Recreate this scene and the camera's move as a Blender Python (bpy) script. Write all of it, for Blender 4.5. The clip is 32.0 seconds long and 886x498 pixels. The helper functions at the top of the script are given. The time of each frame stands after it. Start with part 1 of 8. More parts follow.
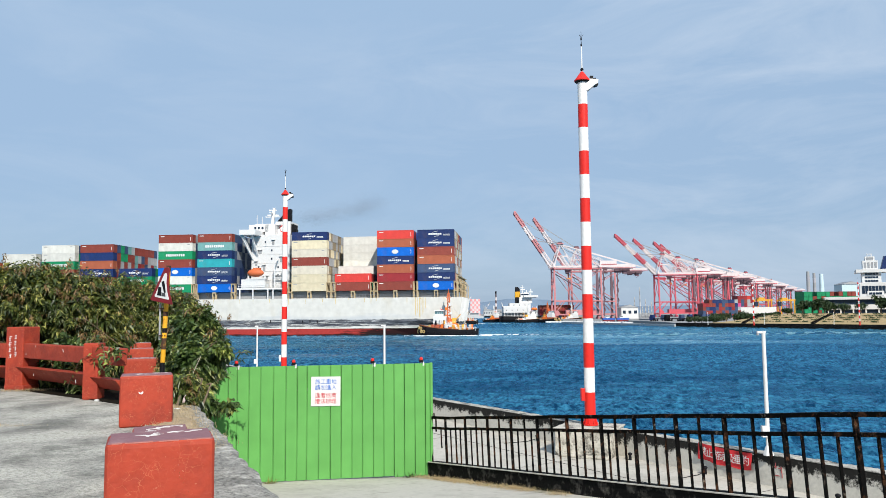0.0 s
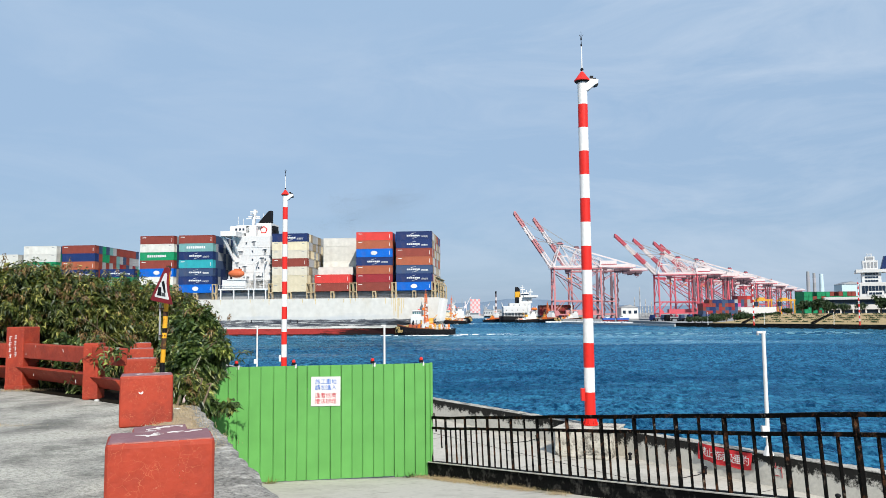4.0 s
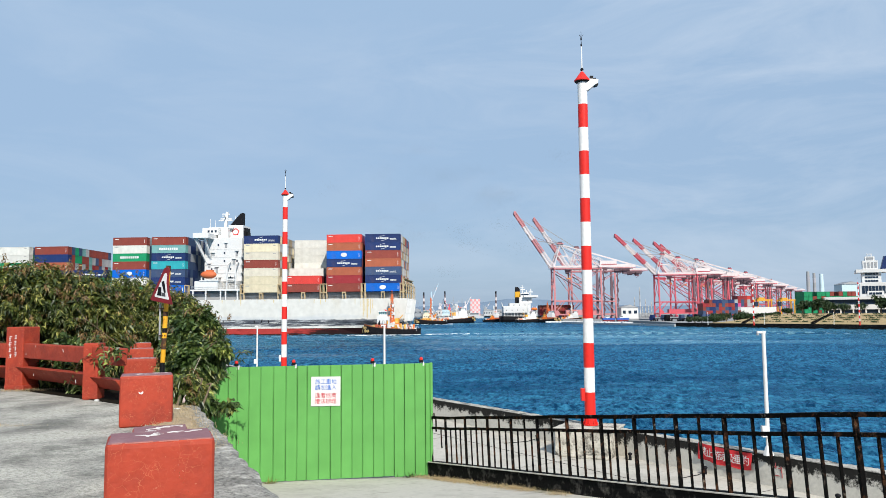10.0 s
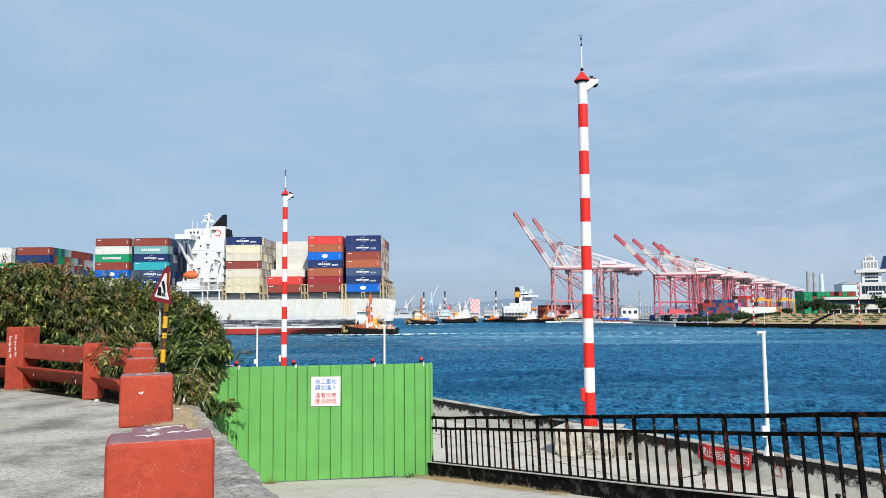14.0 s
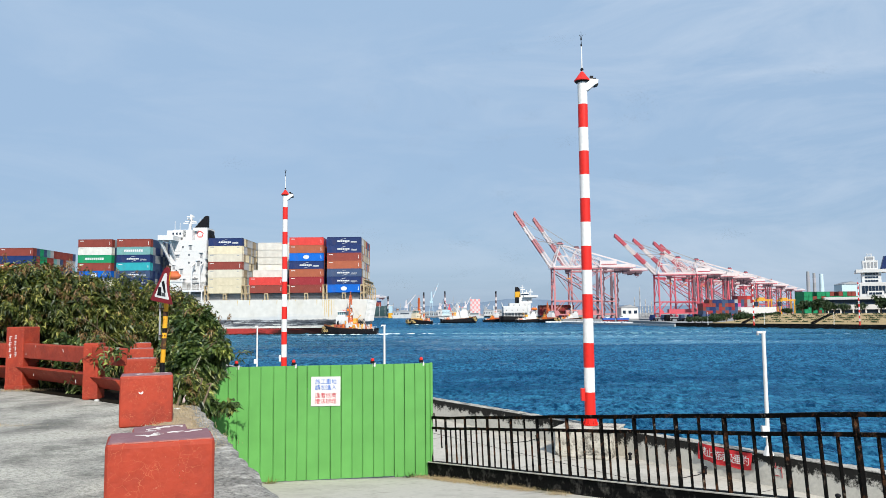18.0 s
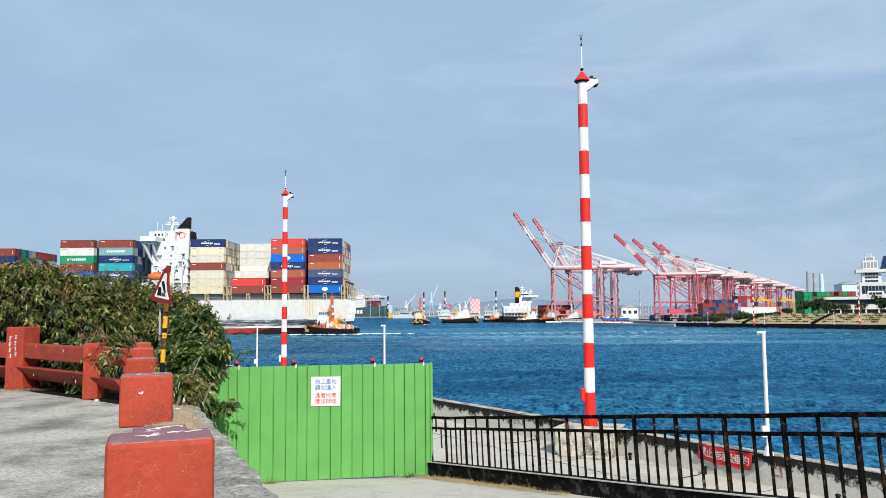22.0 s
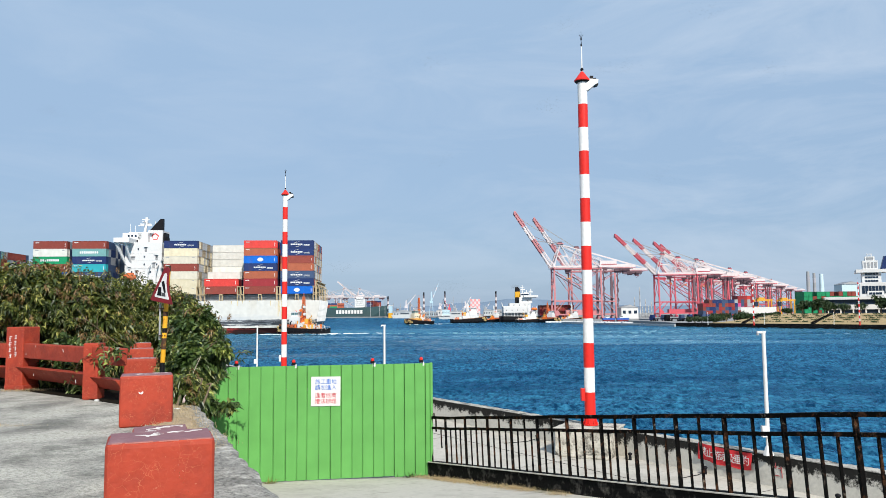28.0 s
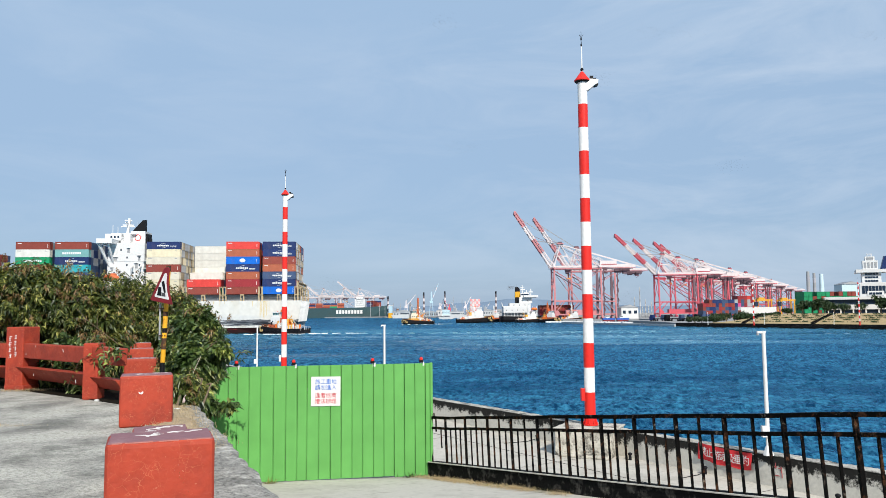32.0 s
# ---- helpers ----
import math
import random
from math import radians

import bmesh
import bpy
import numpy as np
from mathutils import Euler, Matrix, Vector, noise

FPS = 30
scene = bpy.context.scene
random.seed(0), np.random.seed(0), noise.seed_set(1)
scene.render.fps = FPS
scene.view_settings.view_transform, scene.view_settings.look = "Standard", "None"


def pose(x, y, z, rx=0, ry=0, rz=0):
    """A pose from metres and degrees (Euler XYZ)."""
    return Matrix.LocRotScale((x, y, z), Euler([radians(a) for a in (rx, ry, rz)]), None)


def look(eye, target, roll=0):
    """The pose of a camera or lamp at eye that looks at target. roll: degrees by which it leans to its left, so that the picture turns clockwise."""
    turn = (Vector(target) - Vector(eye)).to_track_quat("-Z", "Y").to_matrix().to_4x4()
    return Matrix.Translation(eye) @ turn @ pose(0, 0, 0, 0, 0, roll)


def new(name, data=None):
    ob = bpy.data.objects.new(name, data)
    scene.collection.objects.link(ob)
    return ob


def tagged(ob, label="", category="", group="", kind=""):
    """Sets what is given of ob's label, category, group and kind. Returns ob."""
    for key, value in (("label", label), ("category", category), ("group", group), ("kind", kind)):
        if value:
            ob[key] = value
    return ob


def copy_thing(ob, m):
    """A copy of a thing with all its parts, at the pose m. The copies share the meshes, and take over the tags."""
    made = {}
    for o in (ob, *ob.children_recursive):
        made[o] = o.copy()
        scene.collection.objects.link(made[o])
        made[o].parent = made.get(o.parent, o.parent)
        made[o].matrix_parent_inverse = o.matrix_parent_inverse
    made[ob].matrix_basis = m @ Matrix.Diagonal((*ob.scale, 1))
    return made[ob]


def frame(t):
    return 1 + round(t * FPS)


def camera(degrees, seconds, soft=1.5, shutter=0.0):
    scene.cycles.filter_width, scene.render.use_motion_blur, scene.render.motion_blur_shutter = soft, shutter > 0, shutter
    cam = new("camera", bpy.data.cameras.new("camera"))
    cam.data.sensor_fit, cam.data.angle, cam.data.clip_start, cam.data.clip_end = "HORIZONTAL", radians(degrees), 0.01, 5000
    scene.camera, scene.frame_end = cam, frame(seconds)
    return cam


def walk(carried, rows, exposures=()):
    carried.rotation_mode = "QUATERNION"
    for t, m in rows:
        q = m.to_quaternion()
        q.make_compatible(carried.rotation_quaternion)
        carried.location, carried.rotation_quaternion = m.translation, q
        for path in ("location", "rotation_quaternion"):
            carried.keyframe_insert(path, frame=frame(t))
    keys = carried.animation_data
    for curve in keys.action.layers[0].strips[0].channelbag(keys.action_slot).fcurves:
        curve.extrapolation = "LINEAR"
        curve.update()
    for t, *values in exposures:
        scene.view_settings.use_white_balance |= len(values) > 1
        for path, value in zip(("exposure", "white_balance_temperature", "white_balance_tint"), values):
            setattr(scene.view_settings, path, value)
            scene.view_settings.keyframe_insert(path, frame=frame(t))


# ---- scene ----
cam = camera(60, 32.0, soft=0.85)
EYE = (0.0, 0.0, 1.45)
WATER = -5.65
aim = (0.0, 10.0 * math.cos(radians(4.78)), 1.45 + 10.0 * math.sin(radians(4.78)))
walk(cam, [(0.0, look(EYE, aim, -0.505)), (32.0, look(EYE, aim, -0.505))])

# ---- light ----
SUN_TURN, SUN_UP = 162.0, 38.0
world = bpy.data.worlds.new("sky")
scene.world = world
world.use_nodes = True
wn, wl = world.node_tree.nodes, world.node_tree.links
wn.clear()
sky = wn.new("ShaderNodeTexSky")
sky.sky_type, sky.sun_disc = "NISHITA", False
sky.sun_elevation, sky.sun_rotation = radians(SUN_UP), radians(SUN_TURN)
sky.air_density, sky.dust_density, sky.ozone_density = 1.0, 1.0, 3.0
back, wout = wn.new("ShaderNodeBackground"), wn.new("ShaderNodeOutputWorld")
back.inputs["Strength"].default_value = 0.13
# thin high cirrus
wco, wmap = wn.new("ShaderNodeTexCoord"), wn.new("ShaderNodeMapping")
wmap.inputs["Scale"].default_value = (2.2, 2.2, 9.0)
wmap.inputs["Rotation"].default_value = (0.0, 0.35, 0.2)
cloud, cramp, cmix = wn.new("ShaderNodeTexNoise"), wn.new("ShaderNodeValToRGB"), wn.new("ShaderNodeMixRGB")
wmap.inputs["Location"].default_value = (0.4, 0.0, 0.3)
cloud.inputs["Scale"].default_value, cloud.inputs["Detail"].default_value, cloud.inputs["Roughness"].default_value = 1.6, 7.0, 0.62
cloud.inputs["Distortion"].default_value = 0.6
cramp.color_ramp.elements[0].position, cramp.color_ramp.elements[1].position = 0.42, 0.82
cramp.color_ramp.elements[1].color = (0.75, 0.75, 0.75, 1)
cmix.inputs["Color2"].default_value = (3.6, 4.2, 5.0, 1)
veil = wn.new("ShaderNodeMixRGB")
veil.inputs["Fac"].default_value, veil.inputs["Color2"].default_value = 0.86, (1.93, 2.84, 4.05, 1)
# greyer and a little darker towards the horizon
wsep, wramp = wn.new("ShaderNodeSeparateXYZ"), wn.new("ShaderNodeValToRGB")
wl.new(wco.outputs["Generated"], wsep.inputs["Vector"])
wl.new(wsep.outputs["Z"], wramp.inputs["Fac"])
wramp.color_ramp.elements[0].color, wramp.color_ramp.elements[1].color = (0.39, 0.552, 0.78, 1), (0.5, 0.7, 0.95, 1)
wramp.color_ramp.elements[0].position, wramp.color_ramp.elements[1].position = 0.02, 0.42
wgain = wn.new("ShaderNodeVectorMath")
wgain.operation = "SCALE"
wgain.inputs["Scale"].default_value = 4.62
wl.new(wramp.outputs["Color"], wgain.inputs[0])
wl.new(wgain.outputs["Vector"], veil.inputs["Color2"])
wl.new(wco.outputs["Generated"], wmap.inputs["Vector"])
wl.new(wmap.outputs["Vector"], cloud.inputs["Vector"])
wl.new(cloud.outputs["Fac"], cramp.inputs["Fac"])
wside, wfac = wn.new("ShaderNodeMapRange"), wn.new("ShaderNodeMath")
wside.interpolation_type = "SMOOTHSTEP"
wside.inputs["From Min"].default_value, wside.inputs["From Max"].default_value = -0.2, 0.4
wside.inputs["To Min"].default_value, wside.inputs["To Max"].default_value = 0.4, 1.0
wl.new(wsep.outputs["X"], wside.inputs["Value"])
wfac.operation = "MULTIPLY"
wl.new(cramp.outputs["Color"], wfac.inputs[0])
wl.new(wside.outputs["Result"], wfac.inputs[1])
wl.new(wfac.outputs[0], cmix.inputs["Fac"])
wl.new(sky.outputs["Color"], veil.inputs["Color1"])
wl.new(veil.outputs["Color"], cmix.inputs["Color1"])
wl.new(cmix.outputs["Color"], back.inputs["Color"])
wl.new(back.outputs["Background"], wout.inputs["Surface"])
sun = new("sun", bpy.data.lights.new("sun", "SUN"))
sun.data.energy, sun.data.angle, sun.data.color = 4.5, radians(0.53), (1.0, 0.95, 0.87)
to_sun = Vector((math.sin(radians(SUN_TURN)) * math.cos(radians(SUN_UP)), math.cos(radians(SUN_TURN)) * math.cos(radians(SUN_UP)), math.sin(radians(SUN_UP))))
sun.matrix_world = look(to_sun * 50, (0, 0, 0))
scene.view_settings.exposure = 0.4


# ---- materials ----
def shade(name, colour, rough=0.6, metal=0.0, dirt=(0.1, 0.09, 0.08), spots=0.25, size=1.5, grain=12.0, bump=0.15, vary=0.08, ior=1.45, edge=0.55, stretch=(1, 1, 1), gloss=0.3):
    """A painted, stone or metal surface: stains at one size, grain at a finer one, and a tone of its own for each object."""
    m = bpy.data.materials.new(name)
    m.use_nodes = True
    n, l = m.node_tree.nodes, m.node_tree.links
    b = n["Principled BSDF"]
    b.inputs["Metallic"].default_value, b.inputs["IOR"].default_value, b.inputs["Specular IOR Level"].default_value = metal, ior, gloss
    co = n.new("ShaderNodeTexCoord")
    n1, n2 = n.new("ShaderNodeTexNoise"), n.new("ShaderNodeTexNoise")
    n1.inputs["Scale"].default_value, n1.inputs["Detail"].default_value, n1.inputs["Roughness"].default_value = size, 6.0, 0.65
    n2.inputs["Scale"].default_value, n2.inputs["Detail"].default_value = grain, 4.0
    mp = n.new("ShaderNodeMapping")
    mp.inputs["Scale"].default_value = stretch
    l.new(co.outputs["Object"], mp.inputs["Vector"])
    l.new(mp.outputs["Vector"], n1.inputs["Vector"])
    l.new(co.outputs["Object"], n2.inputs["Vector"])
    r1 = n.new("ShaderNodeMapRange")
    r1.inputs["From Min"].default_value, r1.inputs["From Max"].default_value = edge, edge + 0.22
    r1.inputs["To Max"].default_value = spots
    l.new(n1.outputs["Fac"], r1.inputs["Value"])
    info = n.new("ShaderNodeObjectInfo")
    hsv = n.new("ShaderNodeHueSaturation")
    hsv.inputs["Color"].default_value = (*(0.86 * c for c in colour), 1)
    r2 = n.new("ShaderNodeMapRange")
    r2.inputs["To Min"].default_value, r2.inputs["To Max"].default_value = 1 - vary, 1 + vary
    l.new(info.outputs["Random"], r2.inputs["Value"])
    l.new(r2.outputs["Result"], hsv.inputs["Value"])
    mx = n.new("ShaderNodeMixRGB")
    mx.inputs["Color2"].default_value = (*(0.86 * c for c in dirt), 1)
    l.new(r1.outputs["Result"], mx.inputs["Fac"])
    l.new(hsv.outputs["Color"], mx.inputs["Color1"])
    gm = n.new("ShaderNodeMixRGB")
    gm.blend_type = "MULTIPLY"
    gm.inputs["Fac"].default_value = 0.35
    r3 = n.new("ShaderNodeMapRange")
    r3.inputs["From Min"].default_value, r3.inputs["From Max"].default_value = 0.3, 0.7
    r3.inputs["To Min"].default_value, r3.inputs["To Max"].default_value = 0.75, 1.2
    l.new(n2.outputs["Fac"], r3.inputs["Value"])
    l.new(mx.outputs["Color"], gm.inputs["Color1"])
    l.new(r3.outputs["Result"], gm.inputs["Color2"])
    l.new(gm.outputs["Color"], b.inputs["Base Color"])
    rr = n.new("ShaderNodeMapRange")
    rr.inputs["To Min"].default_value, rr.inputs["To Max"].default_value = max(0.03, rough - 0.12), min(1.0, rough + 0.15)
    l.new(n1.outputs["Fac"], rr.inputs["Value"])
    l.new(rr.outputs["Result"], b.inputs["Roughness"])
    if bump:
        bp = n.new("ShaderNodeBump")
        bp.inputs["Strength"].default_value, bp.inputs["Distance"].default_value = bump, 0.02
        l.new(n2.outputs["Fac"], bp.inputs["Height"])
        l.new(bp.outputs["Normal"], b.inputs["Normal"])
    return m


def leafy(name, a, b_, c, patch=2.2):
    """Leaves: three tones mixed leaf by leaf and in patches, with some light through them."""
    m = bpy.data.materials.new(name)
    m.use_nodes = True
    n, l = m.node_tree.nodes, m.node_tree.links
    b = n["Principled BSDF"]
    g = n.new("ShaderNodeNewGeometry")
    r = n.new("ShaderNodeValToRGB")
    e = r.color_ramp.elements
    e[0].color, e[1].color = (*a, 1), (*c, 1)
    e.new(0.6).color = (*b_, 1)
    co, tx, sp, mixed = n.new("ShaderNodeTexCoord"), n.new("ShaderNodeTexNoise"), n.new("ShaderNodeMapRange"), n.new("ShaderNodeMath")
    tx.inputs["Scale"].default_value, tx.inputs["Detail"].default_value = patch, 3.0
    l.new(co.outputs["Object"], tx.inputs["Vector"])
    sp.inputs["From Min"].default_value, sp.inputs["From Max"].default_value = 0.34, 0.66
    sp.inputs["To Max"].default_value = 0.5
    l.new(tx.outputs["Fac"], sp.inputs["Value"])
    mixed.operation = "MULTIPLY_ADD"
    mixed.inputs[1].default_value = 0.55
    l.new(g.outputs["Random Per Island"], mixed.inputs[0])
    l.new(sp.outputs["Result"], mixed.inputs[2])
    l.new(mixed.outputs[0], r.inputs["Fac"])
    l.new(r.outputs["Color"], b.inputs["Base Color"])
    b.inputs["Roughness"].default_value = 0.45
    tr, ad = n.new("ShaderNodeBsdfTranslucent"), n.new("ShaderNodeMixShader")
    ad.inputs["Fac"].default_value = 0.12
    l.new(r.outputs["Color"], tr.inputs["Color"])
    l.new(b.outputs["BSDF"], ad.inputs[1])
    l.new(tr.outputs["BSDF"], ad.inputs[2])
    l.new(ad.outputs["Shader"], n["Material Output"].inputs["Surface"])
    return m


def water_material():
    m = bpy.data.materials.new("sea water")
    m.use_nodes = True
    n, l = m.node_tree.nodes, m.node_tree.links
    b = n["Principled BSDF"]
    b.inputs["IOR"].default_value = 1.33
    b.inputs["Roughness"].default_value = 0.6
    b.inputs["Specular IOR Level"].default_value = 0.0
    co = n.new("ShaderNodeTexCoord")
    hs = []
    for sx, sy, sc, w in ((0.95, 1.0, 1.3, 1.0), (1.1, 1.0, 2.8, 0.35), (0.75, 0.5, 0.6, 0.7)):
        mp, tx = n.new("ShaderNodeMapping"), n.new("ShaderNodeTexNoise")
        mp.inputs["Scale"].default_value = (sx, sy, 1)
        mp.inputs["Rotation"].default_value = (0, 0, 0.08)
        tx.inputs["Scale"].default_value, tx.inputs["Detail"].default_value, tx.inputs["Roughness"].default_value = sc, 4.0, 0.52
        l.new(co.outputs["Object"], mp.inputs["Vector"])
        l.new(mp.outputs["Vector"], tx.inputs["Vector"])
        mu = n.new("ShaderNodeMath")
        mu.operation = "MULTIPLY"
        mu.inputs[1].default_value = w
        l.new(tx.outputs["Fac"], mu.inputs[0])
        hs.append((tx, mu))
    a1, a2 = n.new("ShaderNodeMath"), n.new("ShaderNodeMath")
    l.new(hs[0][1].outputs[0], a1.inputs[0])
    l.new(hs[1][1].outputs[0], a1.inputs[1])
    l.new(a1.outputs[0], a2.inputs[0])
    l.new(hs[2][1].outputs[0], a2.inputs[1])
    bp = n.new("ShaderNodeBump")
    bp.inputs["Strength"].default_value, bp.inputs["Distance"].default_value = 0.85, 0.5
    l.new(a2.outputs[0], bp.inputs["Height"])
    l.new(bp.outputs["Normal"], b.inputs["Normal"])
    gl, fz, gain, both_ways = n.new("ShaderNodeBsdfGlossy"), n.new("ShaderNodeFresnel"), n.new("ShaderNodeMath"), n.new("ShaderNodeMixShader")
    gl.inputs["Color"].default_value, gl.inputs["Roughness"].default_value = (0.24, 0.56, 0.86, 1), 0.08
    fz.inputs["IOR"].default_value = 1.33
    gain.operation, gain.inputs[1].default_value = "MULTIPLY", 0.75
    l.new(bp.outputs["Normal"], gl.inputs["Normal"])
    l.new(bp.outputs["Normal"], fz.inputs["Normal"])
    l.new(fz.outputs["Fac"], gain.inputs[0])
    l.new(gain.outputs[0], both_ways.inputs["Fac"])
    l.new(b.outputs["BSDF"], both_ways.inputs[1])
    l.new(gl.outputs["BSDF"], both_ways.inputs[2])
    l.new(both_ways.outputs["Shader"], n["Material Output"].inputs["Surface"])
    # wave shading painted as dark and bright tints from the ripple noise; drifting foam streaks
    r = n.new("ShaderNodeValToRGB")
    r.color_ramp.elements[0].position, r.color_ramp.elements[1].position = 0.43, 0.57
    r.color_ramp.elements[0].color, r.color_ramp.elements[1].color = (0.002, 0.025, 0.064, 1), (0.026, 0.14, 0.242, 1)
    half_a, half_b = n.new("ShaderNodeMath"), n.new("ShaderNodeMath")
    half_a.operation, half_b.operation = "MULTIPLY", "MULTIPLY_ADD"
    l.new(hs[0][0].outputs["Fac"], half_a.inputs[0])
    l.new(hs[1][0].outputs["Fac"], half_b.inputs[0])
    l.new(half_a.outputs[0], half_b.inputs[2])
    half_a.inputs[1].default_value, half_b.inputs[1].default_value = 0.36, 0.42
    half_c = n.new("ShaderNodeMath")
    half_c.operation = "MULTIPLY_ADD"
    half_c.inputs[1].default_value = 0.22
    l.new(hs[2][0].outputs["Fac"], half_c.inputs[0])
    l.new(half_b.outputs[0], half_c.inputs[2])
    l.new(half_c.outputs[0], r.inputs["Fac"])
    fm, ft = n.new("ShaderNodeMapping"), n.new("ShaderNodeTexNoise")
    fm.inputs["Scale"].default_value = (0.035, 0.16, 1)
    ft.inputs["Scale"].default_value, ft.inputs["Detail"].default_value, ft.inputs["Roughness"].default_value = 1.0, 9.0, 0.72
    l.new(co.outputs["Object"], fm.inputs["Vector"])
    l.new(fm.outputs["Vector"], ft.inputs["Vector"])
    fr = n.new("ShaderNodeMapRange")
    fr.inputs["From Min"].default_value, fr.inputs["From Max"].default_value, fr.inputs["To Max"].default_value = 0.64, 0.78, 0.3
    l.new(ft.outputs["Fac"], fr.inputs["Value"])
    # long slicks of paler, smoother water
    sm, stx, sr, sx = n.new("ShaderNodeMapping"), n.new("ShaderNodeTexNoise"), n.new("ShaderNodeMapRange"), n.new("ShaderNodeMixRGB")
    sm.inputs["Scale"].default_value = (0.008, 0.035, 1)
    stx.inputs["Scale"].default_value, stx.inputs["Detail"].default_value, stx.inputs["Roughness"].default_value = 1.0, 8.0, 0.68
    l.new(co.outputs["Object"], sm.inputs["Vector"])
    l.new(sm.outputs["Vector"], stx.inputs["Vector"])
    sr.inputs["From Min"].default_value, sr.inputs["From Max"].default_value, sr.inputs["To Max"].default_value = 0.52, 0.76, 0.4
    l.new(stx.outputs["Fac"], sr.inputs["Value"])
    sx.inputs["Color2"].default_value = (0.06, 0.2, 0.3, 1)
    l.new(sr.outputs["Result"], sx.inputs["Fac"])
    l.new(r.outputs["Color"], sx.inputs["Color1"])
    mx = n.new("ShaderNodeMixRGB")
    mx.inputs["Color2"].default_value = (0.6, 0.68, 0.7, 1)
    l.new(fr.outputs["Result"], mx.inputs["Fac"])
    l.new(sx.outputs["Color"], mx.inputs["Color1"])
    l.new(mx.outputs["Color"], b.inputs["Base Color"])
    # old ships' wake across the channel: pale churned streaks and thin foam
    wsep, rise, fall, both = n.new("ShaderNodeSeparateXYZ"), n.new("ShaderNodeMapRange"), n.new("ShaderNodeMapRange"), n.new("ShaderNodeMath")
    l.new(co.outputs["Object"], wsep.inputs["Vector"])
    for node, a, z in ((rise, 150, 205), (fall, 430, 300)):
        node.interpolation_type = "SMOOTHSTEP"
        node.inputs["From Min"].default_value, node.inputs["From Max"].default_value = a, z
        l.new(wsep.outputs["Y"], node.inputs["Value"])
    both.operation = "MULTIPLY"
    l.new(rise.outputs["Result"], both.inputs[0])
    l.new(fall.outputs["Result"], both.inputs[1])
    # the ship's reflection, painted as grey and warm streaks on the near side of its track
    near, gone, left, reflection_span, hull_reflection = (n.new("ShaderNode" + x) for x in ("MapRange", "MapRange", "MapRange", "Math", "Math"))
    for node, a, z, axis in ((near, 105, 150, "Y"), (gone, 235, 195, "Y"), (left, 30, -25, "X")):
        node.interpolation_type = "SMOOTHSTEP"
        node.inputs["From Min"].default_value, node.inputs["From Max"].default_value = a, z
        l.new(wsep.outputs[axis], node.inputs["Value"])
    reflection_span.operation = hull_reflection.operation = "MULTIPLY"
    l.new(near.outputs["Result"], reflection_span.inputs[0])
    l.new(gone.outputs["Result"], reflection_span.inputs[1])
    l.new(reflection_span.outputs[0], hull_reflection.inputs[0])
    l.new(left.outputs["Result"], hull_reflection.inputs[1])
    # the ship's own old wake lies as a pale lane across the fairway
    lane = n.new("ShaderNodeMath")
    lane.operation = "MULTIPLY"
    l_rise, l_fall, l_in, l_out = (n.new("ShaderNodeMapRange") for _ in range(4))
    for node, a, z, axis in ((l_rise, 138, 180, "Y"), (l_fall, 300, 240, "Y"), (l_in, -12, 12, "X"), (l_out, 105, 55, "X")):
        node.interpolation_type = "SMOOTHSTEP"
        node.inputs["From Min"].default_value, node.inputs["From Max"].default_value = a, z
        l.new(wsep.outputs[axis], node.inputs["Value"])
    lane_y, lane_x, every = n.new("ShaderNodeMath"), n.new("ShaderNodeMath"), n.new("ShaderNodeValue")
    lane_y.operation = lane_x.operation = "MULTIPLY"
    every.outputs[0].default_value = 1.0
    for node, p, q in ((lane_y, l_rise, l_fall), (lane_x, l_in, l_out)):
        l.new(p.outputs["Result"], node.inputs[0])
        l.new(q.outputs["Result"], node.inputs[1])
    l.new(lane_y.outputs[0], lane.inputs[0])
    l.new(lane_x.outputs[0], lane.inputs[1])
    # The last two layers paint the hull's reflection into the water colour.
    for where, scale, lo, hi, most, colour in ((every, (0.012, 0.05, 1), 0.48, 0.61, 0.7, (0.001, 0.022, 0.06)), (lane, (0.008, 0.07, 1), 0.42, 0.58, 0.7, (0.14, 0.3, 0.39)), (lane, (0.03, 0.25, 1), 0.56, 0.66, 0.6, (0.4, 0.54, 0.6)), (both, (0.0045, 0.03, 1), 0.41, 0.56, 0.68, (0.07, 0.21, 0.29)), (both, (0.012, 0.12, 1), 0.56, 0.7, 0.5, (0.36, 0.5, 0.56)), (hull_reflection, (0.012, 0.075, 1), 0.45, 0.62, 0.6, (0.07, 0.14, 0.17)), (hull_reflection, (0.02, 0.1, 1), 0.54, 0.7, 0.55, (0.4, 0.34, 0.3))):
        wm, wt, wk, wx = n.new("ShaderNodeMapping"), n.new("ShaderNodeTexNoise"), n.new("ShaderNodeMapRange"), n.new("ShaderNodeMath")
        wm.inputs["Scale"].default_value, wm.inputs["Location"].default_value = scale, (3.3, 1.7, 0)
        wm.inputs["Rotation"].default_value = (0, 0, 0.05)
        wt.inputs["Scale"].default_value, wt.inputs["Detail"].default_value, wt.inputs["Roughness"].default_value = 1.0, 9.0, 0.66
        l.new(co.outputs["Object"], wm.inputs["Vector"])
        l.new(wm.outputs["Vector"], wt.inputs["Vector"])
        wk.inputs["From Min"].default_value, wk.inputs["From Max"].default_value, wk.inputs["To Max"].default_value = lo, hi, most
        l.new(wt.outputs["Fac"], wk.inputs["Value"])
        wx.operation = "MULTIPLY"
        l.new(wk.outputs["Result"], wx.inputs[0])
        l.new(where.outputs[0], wx.inputs[1])
        layered(m, wx.outputs[0], colour)
    return m


